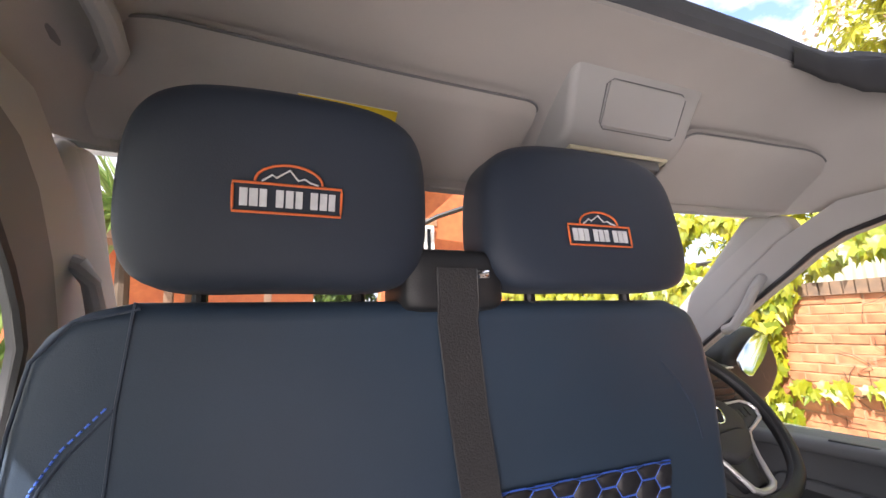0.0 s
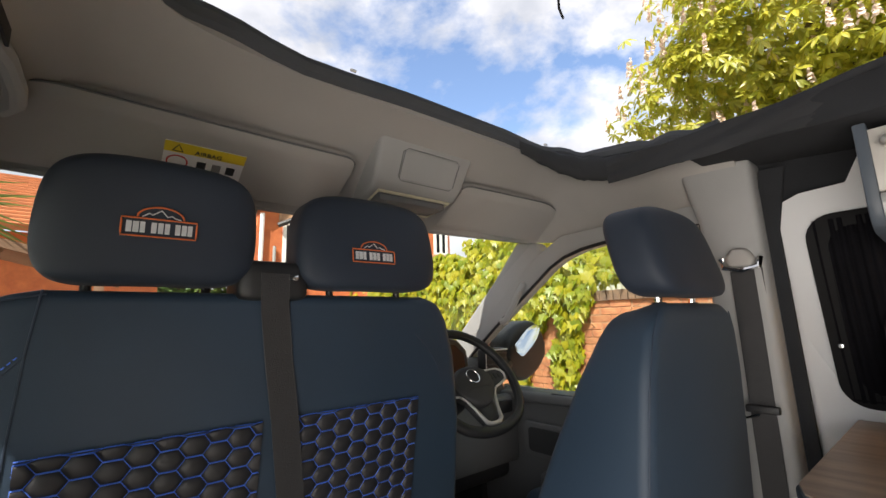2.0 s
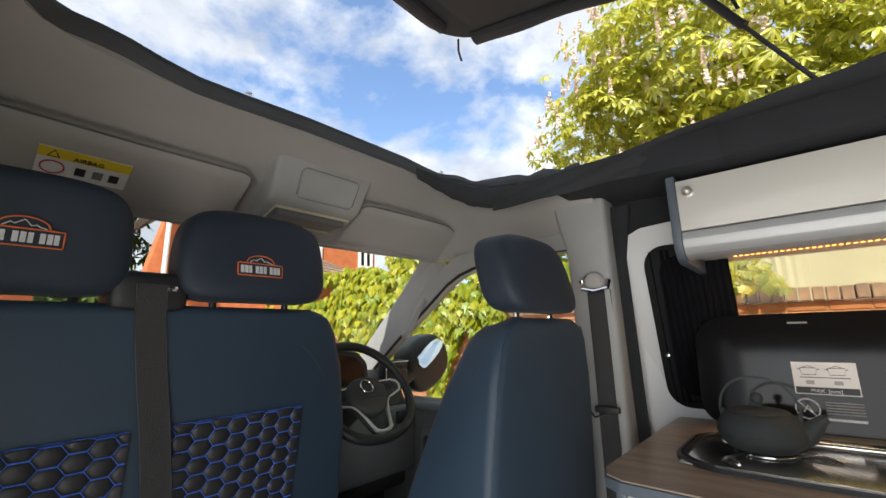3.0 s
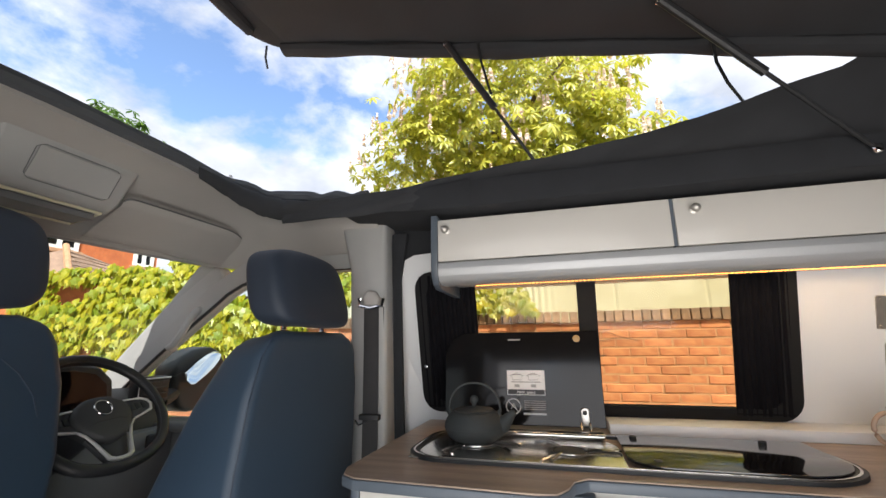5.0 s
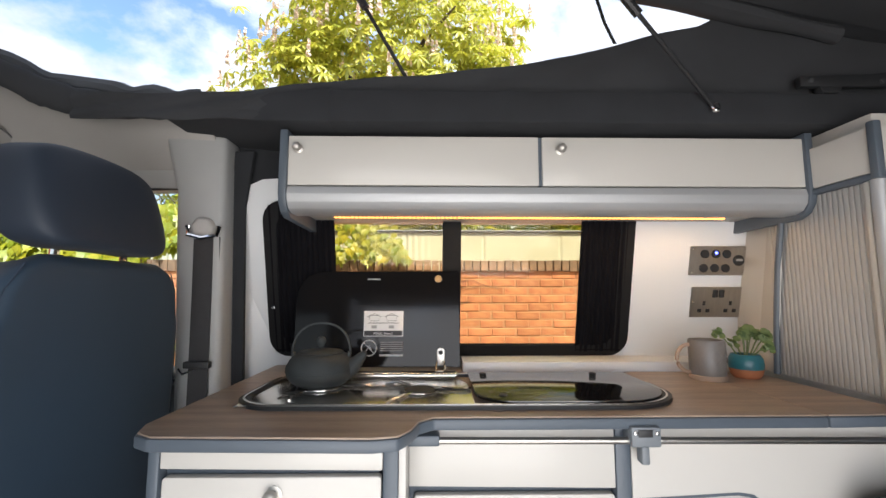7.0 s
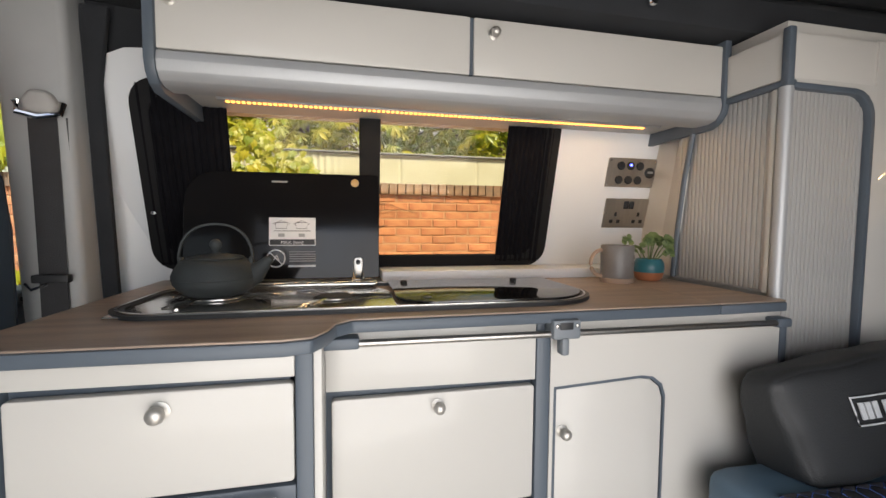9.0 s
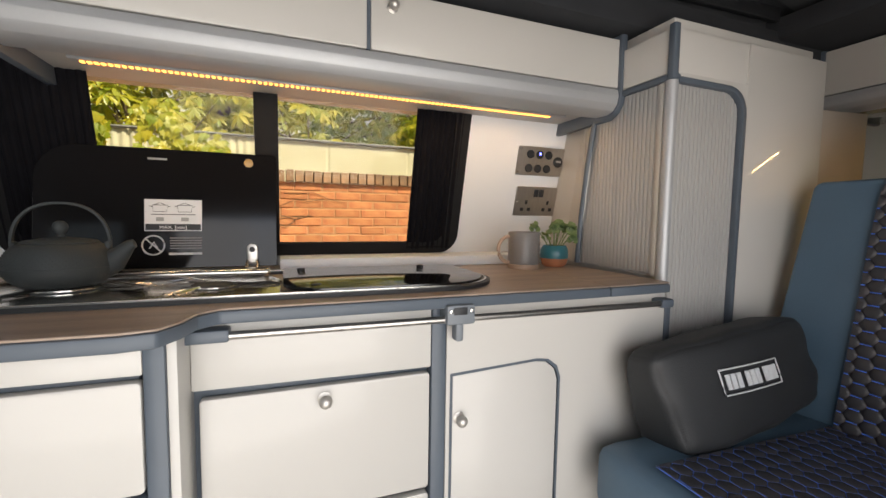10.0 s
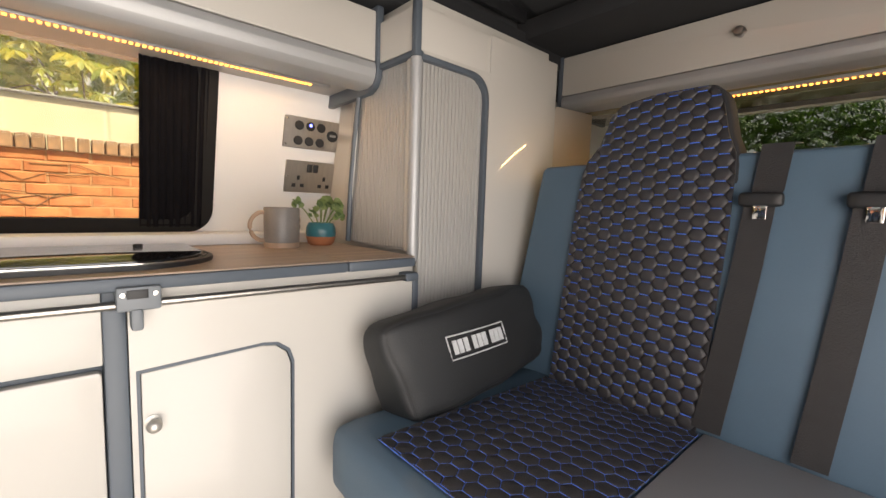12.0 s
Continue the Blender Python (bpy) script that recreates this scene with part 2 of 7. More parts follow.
M_BRICKH = mat("orange_house_brick", (0.56, 0.17, 0.06), 0.9, color2=(0.44, 0.12, 0.045), scale=6, grain=0.2, grain_scale=25, bump=0.4, bump_scale=40)
M_MORTAR = mat("sandy_mortar", (0.50, 0.29, 0.17), 0.95, vary=0.3, scale=20, bump=0.5, bump_scale=150)
M_COPING = mat("grey_coping_brick", (0.36, 0.22, 0.14), 0.9, color2=(0.20, 0.135, 0.10), scale=16, grain=0.15, bump=0.5, bump_scale=120, random_ob=0.3)
M_FENCE = mat("cream_sheet", (0.58, 0.58, 0.48), 0.6, color2=(0.49, 0.48, 0.37), scale=2.2, grain=0.08, grain_scale=12, bump=0.1)
M_IVY = leaf_mat("ivy_leaf", (0.50, 0.45, 0.018), (0.20, 0.28, 0.012), 0.42)
M_CHEST = leaf_mat("chestnut_leaf", (0.60, 0.56, 0.06), (0.36, 0.40, 0.045), 0.5)
# chestnut leaf darkened: the dimming of the tinted window is in the colour
M_GREENLEAF = leaf_mat("chestnut_dimmed_leaf", (0.34, 0.42, 0.045), (0.15, 0.24, 0.03), 0.5)
M_DARKLEAF = leaf_mat("far_leaf", (0.13, 0.23, 0.03), (0.05, 0.12, 0.02), 0.4)
M_BLOSSOM = leaf_mat("chestnut_blossom", (0.90, 0.83, 0.74), (0.84, 0.66, 0.57), 0.3)
M_YUCCA = leaf_mat("yucca_leaf", (0.28, 0.36, 0.10), (0.12, 0.22, 0.05), 0.35)
M_BARK = mat("grey_brown_bark", (0.14, 0.10, 0.07), 0.95, vary=0.4, scale=10, bump=0.9, bump_scale=30)
M_ROOFTILE = mat("brown_roof_tile", (0.30, 0.21, 0.16), 0.9, vary=0.3, scale=8, bump=0.5, bump_scale=40)
M_TIMBER = mat("weathered_timber", (0.22, 0.13, 0.08), 0.85, vary=0.3, scale=6, stretch=(1, 8, 8), bump=0.4, bump_scale=60)
M_VANPAINT = mat("white_van_paint", (0.72, 0.73, 0.74), 0.25, vary=0.03, scale=4, bump=0.0, coat=0.5)
M_FLOOR = mat("grey_vinyl_floor", (0.20, 0.185, 0.17), 0.55, vary=0.2, scale=6, stretch=(8, 1, 1), grain=0.1, bump=0.15)
M_LED = glow("warm_led", (1.0, 0.36, 0.055), 2.3)
M_BLUELED = glow("blue_led", (0.10, 0.12, 1.0), 4.0)


# ---- building helpers ----
ORIGIN = {}


def thing(name, loc, label, category, group="", kind=""):
    ob = new(name)
    ob.empty_display_size = 0.05
    ob.location = loc
    ORIGIN[ob.name] = Vector(loc)
    return tagged(ob, label, category, group, kind)


def part(name, bm, material, parent=None, label="", sharp=35):
    """Link a bmesh, given in world metres, as one mesh object under a thing or a part."""
    bmesh.ops.recalc_face_normals(bm, faces=bm.faces)
    org = ORIGIN.get(parent.name, Vector((0, 0, 0))) if parent else Vector((0, 0, 0))
    bm.transform(Matrix.Translation(-org))
    me = bpy.data.meshes.new(name)
    bm.to_mesh(me)
    bm.free()
    me.materials.append(material)
    me.shade_smooth()
    me.set_sharp_from_angle(angle=radians(sharp))
    ob = new(name, me)
    if parent:
        ob.parent = parent
        ORIGIN[ob.name] = org
    if label:
        ob["label"] = label
    return ob


def solo(name, bm, material, label, category, kind="", group="", sharp=35):
    return tagged(part(name, bm, material, None, "", sharp), label, category, group, kind)


AX = {"yz": lambda d, a, b: (d, a, b), "xz": lambda d, a, b: (a, d, b), "xy": lambda d, a, b: (a, b, d)}


def bevel(bm, w, seg=2, ang=25):
    es = [e for e in bm.edges if len(e.link_faces) == 2 and e.calc_face_angle(0) > radians(ang)]
    bmesh.ops.bevel(bm, geom=es, offset=w, segments=seg, profile=0.5, affect="EDGES", clamp_overlap=True)
    return bm


def prism(pts, plane, d0, d1, bev=0.0, seg=2, bm=None):
    bm2 = bmesh.new()
    f = AX[plane]
    a = [bm2.verts.new(f(d0, *p)) for p in pts]
    b = [bm2.verts.new(f(d1, *p)) for p in pts]
    bm2.faces.new(a)
    bm2.faces.new(b[::-1])
    for i in range(len(pts)):
        j = (i + 1) % len(pts)
        bm2.faces.new((a[i], b[i], b[j], a[j]))
    bmesh.ops.recalc_face_normals(bm2, faces=bm2.faces)
    if bev:
        bevel(bm2, bev, seg)
    return join(bm, bm2)


def join(bm, bm2):
    if bm is None:
        return bm2
    me = bpy.data.meshes.new("tmp")
    bm2.to_mesh(me)
    bm2.free()
    bm.from_mesh(me)
    bpy.data.meshes.remove(me)
    return bm


def box(x0, x1, y0, y1, z0, z1, bev=0.003, seg=2, bm=None):
    return prism([(x0, y0), (x1, y0), (x1, y1), (x0, y1)], "xy", z0, z1, bev, seg, bm)


def rrect(x0, y0, x1, y1, r, n=6):
    if not isinstance(r, (tuple, list)):
        r = (r, r, r, r)
    pts = []
    for (cx, cy, a, q) in ((x1, y1, 0, r[0]), (x0, y1, 90, r[1]), (x0, y0, 180, r[2]), (x1, y0, 270, r[3])):
        sx, sy = (-1 if cx == x1 else 1), (-1 if cy == y1 else 1)
        if q <= 0:
            pts.append((cx, cy))
            continue
        for k in range(n + 1):
            t = radians(a + 90 * k / n)
            pts.append((cx + sx * q + q * math.cos(t), cy + sy * q + q * math.sin(t)))
    return pts


def soft(x0, x1, y0, y1, z0, z1, r, n=10, puff=0.0, bm=None):
    """A padded block with rounded edges and slightly swollen faces."""
    bm2 = bmesh.new()
    bmesh.ops.create_cube(bm2, size=2.0)
    bmesh.ops.subdivide_edges(bm2, edges=bm2.edges[:], cuts=n, use_grid_fill=True)
    h = Vector(((x1 - x0) / 2, (y1 - y0) / 2, (z1 - z0) / 2))
    c = Vector(((x1 + x0) / 2, (y1 + y0) / 2, (z1 + z0) / 2))
    for v in bm2.verts:
        u = v.co.copy()
        p = Vector([math.copysign(abs(math.sin(u[i] * math.pi / 2)), u[i]) * h[i] for i in range(3)])
        q = Vector([max(-h[i] + r, min(h[i] - r, p[i])) for i in range(3)])
        d = p - q
        s = q + (d.normalized() * r if d.length > 1e-6 else Vector((0, 0, 0)))
        for i in range(3):
            o = [k for k in range(3) if k != i]
            s[i] += math.copysign(puff, u[i]) * abs(u[i]) ** 8 * (1 - u[o[0]] ** 2) * (1 - u[o[1]] ** 2) if puff else 0
        v.co = s + c
    return join(bm, bm2)


def padded(x0, x1, y0, y1, z0, z1, n=4.0, cuts=18):
    """A cushion whose faces run into each other in one smooth curve."""
    bm = bmesh.new()
    bmesh.ops.create_cube(bm, size=2.0)
    bmesh.ops.subdivide_edges(bm, edges=bm.edges[:], cuts=cuts, use_grid_fill=True)
    h = Vector(((x1 - x0) / 2, (y1 - y0) / 2, (z1 - z0) / 2))
    c = Vector(((x1 + x0) / 2, (y1 + y0) / 2, (z1 + z0) / 2))
    for v in bm.verts:
        k = sum(abs(v.co[i]) ** n for i in range(3)) ** (-1 / n)
        v.co = c + Vector([v.co[i] * k * h[i] for i in range(3)])
    return bm


def warp(bm, fn):
    for v in bm.verts:
        v.co = Vector(fn(*v.co))
    return bm


def tube(pts, r, n=8, bm=None, flat=None, closed=False):
    """A round bar (or, with flat = (half width, half thickness) and a wide way, a strap) swept along points."""
    bm2 = bmesh.new()
    pts = [Vector(p) for p in pts]
    rings = []
    m = len(pts)
    up0 = Vector((0, 0, 1))
    for i, p in enumerate(pts):
        if closed:
            t = (pts[(i + 1) % m] - pts[i - 1]).normalized()
        else:
            t = (pts[min(i + 1, m - 1)] - pts[max(i - 1, 0)]).normalized()
        u = up0 if abs(t.dot(up0)) < 0.95 else Vector((0, 1, 0))
        a = t.cross(u).normalized()
        b = a.cross(t).normalized()
        rr = r[i] if isinstance(r, (list, tuple)) else r
        rings.append([bm2.verts.new(p + rr * (math.cos(2 * math.pi * k / n) * a + math.sin(2 * math.pi * k / n) * b)) for k in range(n)])
    last = m if closed else m - 1
    for i in range(last):
        A, B = rings[i], rings[(i + 1) % m]
        for k in range(n):
            bm2.faces.new((A[k], A[(k + 1) % n], B[(k + 1) % n], B[k]))
    if not closed:
        bm2.faces.new(rings[0])
        bm2.faces.new(rings[-1][::-1])
    return join(bm, bm2)


def strap(pts, wide, half_w, half_t, bm=None):
    """A flat band along points; wide is the direction of its width."""
    bm2 = bmesh.new()
    pts = [Vector(p) for p in pts]
    w = Vector(wide).normalized() * half_w
    rings = []
    for i, p in enumerate(pts):
        t = (pts[min(i + 1, len(pts) - 1)] - pts[max(i - 1, 0)]).normalized()
        nrm = t.cross(Vector(wide)).normalized() * half_t
        rings.append([bm2.verts.new(p + s) for s in (w + nrm, -w + nrm, -w - nrm, w - nrm)])
    for A, B in zip(rings, rings[1:]):
        for k in range(4):
            bm2.faces.new((A[k], A[(k + 1) % 4], B[(k + 1) % 4], B[k]))
    bm2.faces.new(rings[0])
    bm2.faces.new(rings[-1][::-1])
    return join(bm, bm2)


def lathe(prof, c, n=32, bm=None, axis="z"):
    bm2 = bmesh.new()
    rings = []
    for r, h in prof:
        ring = []
        for k in range(n):
            a = 2 * math.pi * k / n
            u, v = r * math.cos(a), r * math.sin(a)
            p = {"z": (u, v, h), "x": (h, u, v), "y": (u, h, v)}[axis]
            ring.append(bm2.verts.new(Vector(c) + Vector(p)))
        rings.append(ring)
    for A, B in zip(rings, rings[1:]):
        for k in range(n):
            bm2.faces.new((A[k], A[(k + 1) % n], B[(k + 1) % n], B[k]))
    bm2.faces.new(rings[0])
    bm2.faces.new(rings[-1])
    bmesh.ops.remove_doubles(bm2, verts=bm2.verts, dist=1e-6)
    return join(bm, bm2)


def holed(outer, holes, plane, d0, d1, bm=None):
    """A plate with openings that go right through it."""
    bm2 = bmesh.new()
    f = AX[plane]
    es = []
    for loop in (outer, *holes):
        vs = [bm2.verts.new(f(d0, *p)) for p in loop]
        es += [bm2.edges.new((vs[i], vs[(i + 1) % len(vs)])) for i in range(len(vs))]
    bmesh.ops.triangle_fill(bm2, use_beauty=True, edges=es)
    g = bmesh.ops.extrude_face_region(bm2, geom=bm2.faces[:])
    k = {"yz": 0, "xz": 1, "xy": 2}[plane]
    for v in [e for e in g["geom"] if isinstance(e, bmesh.types.BMVert)]:
        v.co[k] += d1 - d0
    return join(bm, bm2)


def grid(fn, us, vs, thick=0.0, bm=None):
    """A sheet from a function of two numbers; thick gives it a back, offset along z."""
    bm2 = bmesh.new()
    rows = [[bm2.verts.new(fn(u, v)) for v in vs] for u in us]
    for a, b in zip(rows, rows[1:]):
        for i in range(len(vs) - 1):
            bm2.faces.new((a[i], a[i + 1], b[i + 1], b[i]))
    if thick:
        bmesh.ops.recalc_face_normals(bm2, faces=bm2.faces)
        bmesh.ops.solidify(bm2, geom=bm2.faces[:], thickness=thick)
    return join(bm, bm2)


def lin(a, b, n):
    return [a + (b - a) * i / (n - 1) for i in range(n)]


def letters(text, size, m, material, parent, name="print", depth=0.0006, align="LEFT"):
    """Raised print from the built-in font, at the pose m."""
    cu = bpy.data.curves.new("print", "FONT")
    cu.body, cu.size, cu.extrude, cu.resolution_u, cu.align_x = text, size, depth, 2, align
    tmp = bpy.data.objects.new("print", cu)
    scene.collection.objects.link(tmp)
    me = bpy.data.meshes.new_from_object(tmp.evaluated_get(bpy.context.evaluated_depsgraph_get()))
    bpy.data.objects.remove(tmp)
    bm = bmesh.new()
    bm.from_mesh(me)
    bpy.data.meshes.remove(me)
    bm.transform(m)
    return part(name, bm, material, parent)


# ---- the van's shell ----
def wall_x(z):
    """Inner face of the lined right-hand side, which leans in above the waist."""
    return 0.80 + (1.23 - z) * 0.26


floor = solo("floor", box(-0.86, 0.90, -1.9, 2.5, -0.05, 0.0, 0.0), M_FLOOR, "grey ribbed vinyl van floor", "floor", "structure")

solo("cab_floor_mat", box(-0.78, 0.80, 1.22, 2.418, 0.0005, 0.014, 0.004), M_DASH, "dark rubber cab floor mat", "floor mat", "structure")

# right-hand side: white lining with the long window opening
WIN = rrect(0.165, 0.925, 1.180, 1.345, 0.05)
bm = holed([(-1.85, 0.0), (1.30, 0.0), (1.30, 1.26), (1.285, 1.32), (1.24, 1.38), (1.18, 1.405), (1.10, 1.41), (1.05, 1.50), (-1.85, 1.50)], [WIN], "yz", 0.0, 0.035)
warp(bm, lambda x, y, z: (x + wall_x(max(z, 0.9)), y, z))
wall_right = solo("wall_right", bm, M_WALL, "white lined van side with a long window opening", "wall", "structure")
bm = prism([(-1.95, -0.05), (2.3, -0.05), (2.3, 0.86), (1.30, 0.86), (1.30, 0.80), (-1.95, 0.80)], "yz", 0.935, 0.955)
solo("outer_panel_right", bm, M_VANPAINT, "white painted outer van side panel", "wall", "structure")

# left-hand side: open sliding doorway between the front pillar and the rear quarter
bm = prism([(-1.9, 0.0), (-0.15, 0.0), (-0.15, 1.42), (-1.9, 1.42)], "yz", -0.90, -0.84, 0.01)
solo("wall_left", bm, M_LAM, "white lined rear quarter beside the open sliding doorway", "wall", "structure")
bm = box(-0.92, -0.575, -1.9, 1.24, 1.42, 1.52, 0.02)
solo("cantrail", bm, M_FELT, "dark lined roof rail over the sliding doorway", "trim", "structure")
bm = holed([(-0.88, 0.0), (0.92, 0.0), (0.90, 0.95), (0.80, 1.5), (-0.80, 1.5), (-0.88, 0.95)], [rrect(-0.62, 0.92, 0.62, 1.478, 0.05)], "xz", -1.95, -1.88)
solo("wall_rear", bm, M_LAM, "white lined tailgate with a wide window", "wall", "structure")
solo("rear_glass", box(-0.64, 0.64, -1.93, -1.925, 0.90, 1.49, 0.0), M_PRIVACY, "tailgate window glass", "window", "structure").visible_shadow = False

# dark lining between the lockers and the roof opening, right and rear
bm = box(0.51, 0.88, -1.88, 0.95, 1.466, 1.54, 0.008)
join(bm, warp(box(0.51, 0.88, 0.94, 1.34, 1.466, 1.54, 0.006), lambda x, y, z: (x + (0.075 * max(y - 0.95, 0) / 0.39 if x < 0.6 else 0), y, z + (0.034 * max(y - 0.95, 0) / 0.39 if z < 1.5 else 0.004))))
solo("roof_side_lining", bm, M_FELT, "dark felt lining above the wall lockers", "trim", "structure")
bm = box(-0.92, 0.92, -1.96, -0.62, 1.515, 1.575, 0.008)
solo("rear_roof_lining", bm, M_FELT, "dark felt lining of the rear roof", "ceiling", "structure")

bm = box(0.815, 0.875, 1.00, 1.34, 1.362, 1.50, 0.004)
join(bm, box(0.815, 0.875, 1.192, 1.34, 1.24, 1.37, 0.004))
warp(bm, lambda x, y, z: (x - (z - 1.24) * 0.26, y, z))
solo("corner_lining", bm, M_FELT, "dark felt lining behind the door pillar", "trim", "structure")
# cab headliner: from the roof opening's edge down to the windscreen header and the door tops
INNER, OUTER = [], []
for k in range(41):
    t = k / 40
    if t < 0.25:
        s = t / 0.25
        INNER.append((-0.56 + 0.09 * s ** 2, 1.27 + 0.21 * s, 1.545 + 0.02 * s))
        OUTER.append((-0.695 - 0.005 * s, 1.27 + 0.43 * s, 1.385))
    elif t < 0.75:
        s = (t - 0.25) / 0.5
        a = math.pi * (1 - s)
        cx, cy = math.cos(a), math.sin(a)
        px = math.copysign(abs(cx) ** 0.35, cx)
        py = abs(cy) ** 0.35
        if cx < 0:      # wider curve in the passenger's corner
            qx, qy = -abs(cx) ** 0.62, abs(cy) ** 0.62
            INNER.append((0.02 + 0.49 * qx, 1.48 + 0.20 * qy, 1.565 + 0.035 * qy))
        else:
            INNER.append((0.02 + 0.58 * px, 1.48 + 0.20 * py, 1.565 + 0.035 * py))
        ox = math.copysign(abs(cx) ** 0.35, cx)
        oy = abs(cy) ** 0.35
        OUTER.append((0.035 + 0.735 * ox, 1.70 + 0.29 * oy, 1.385 + 0.04 * oy))
    else:
        s = (t - 0.75) / 0.25
        INNER.append((0.60, 1.48 - 0.21 * s, 1.565 - 0.02 * s))
        OUTER.append((0.77 - 0.005 * s, 1.70 - 0.43 * s, 1.385))


def liner(u, v):
    i = min(int(u), 39)
    f = u - i
    a = Vector(INNER[i]).lerp(Vector(INNER[i + 1]), f)
    b = Vector(OUTER[i]).lerp(Vector(OUTER[i + 1]), f)
    p = a.lerp(b, v)
    p.z = a.z + (b.z - a.z) * v ** 1.7
    return p


bm = grid(liner, [i / 2 for i in range(81)], lin(0, 1, 13), 0.012)
solo("headliner", bm, M_LINER, "warm grey cloth cab headliner with a rounded roof opening", "ceiling", "structure", sharp=60)
# padded seal and gathered cloth along the roof opening's edge
pts = [Vector(p) + Vector((0, 0, 0.012 + 0.006 * math.sin(i * 1.3))) for i, p in enumerate(INNER)]
solo("roof_opening_seal", tube(pts, 0.018, 8), M_SEAL, "padded canvas roll along the roof opening, haze in its grey", "trim", "structure")
pts = [Vector(p) * 1.0 + Vector((0.0, 0.012, 0.002)) for p in INNER]
solo("roof_opening_piping", tube(pts, 0.007, 6), M_FELT, "dark rubber piping round the roof opening", "trim", "structure")
# deeper padded fold round the right-hand front corner
band = [(0.545, 1.02, 1.512, 0.034), (0.560, 1.15, 1.520, 0.032), (0.574, 1.28, 1.526, 0.030), (0.580, 1.38, 1.528, 0.030), (0.578, 1.46, 1.529, 0.031), (0.568, 1.53, 1.533, 0.033), (0.545, 1.59, 1.545, 0.034), (0.505, 1.635, 1.566, 0.030), (0.45, 1.662, 1.586, 0.024), (0.38, 1.672, 1.600, 0.018)]
def fold(u, v):
    i = min(int(u), len(band) - 2)
    f = u - i
    f = f * f * (3 - 2 * f) * 0.4 + f * 0.6
    x, y, z, r = [a + (b - a) * f for a, b in zip(band[i], band[i + 1])]
    a = 2 * math.pi * v
    k = 1 + 0.05 * math.sin(u * 7 + 2 * v) + 0.03 * math.sin(u * 17)
    return (x + 0.016 * math.cos(a), y + 0.010 * math.cos(a) * max(y - 1.5, 0) / 0.15, z + r * k * math.sin(a))
solo("corner_canvas_roll", grid(fold, [i / 6 for i in range(55)], lin(0, 1, 15)), M_CANVAS, "padded dark canvas fold in the roof opening's corner", "trim", "structure", sharp=80)
# glints of the zip that is left along the seal, as white blocks
bm = None
for x in (-0.36, -0.32, -0.13, 0.47):
    bm = box(x, x + 0.012, 1.657, 1.662, 1.622, 1.627, 0.001)
    solo("zip_end", bm, M_WHITE, "small white block as a zip glint on the canvas roll", "zip", group="zip ends")
# driver side and passenger side body sheet above the liner, so that no light leaks
for s in (-1, 1):
    bm = box(min(s * 0.615, s * 0.93), max(s * 0.615, s * 0.93), 1.10, 1.46, 1.548, 1.558, 0.004)
    join(bm, box(min(s * 0.74, s * 0.93), max(s * 0.74, s * 0.93), 1.455, 2.02, 1.5475, 1.5585, 0.004))
    solo("roof_skin", bm, M_VANPAINT, "white painted roof skin over the cab", "roof", "structure")
bm = grid(lambda x, v: (x, 1.695 + 0.405 * v, 1.602 - 0.142 * v ** 1.5), lin(-0.88, 0.88, 9), lin(0, 1, 8), 0.01)
solo("cab_roof_skin", bm, M_VANPAINT, "white painted roof skin over the windscreen", "roof", "structure")


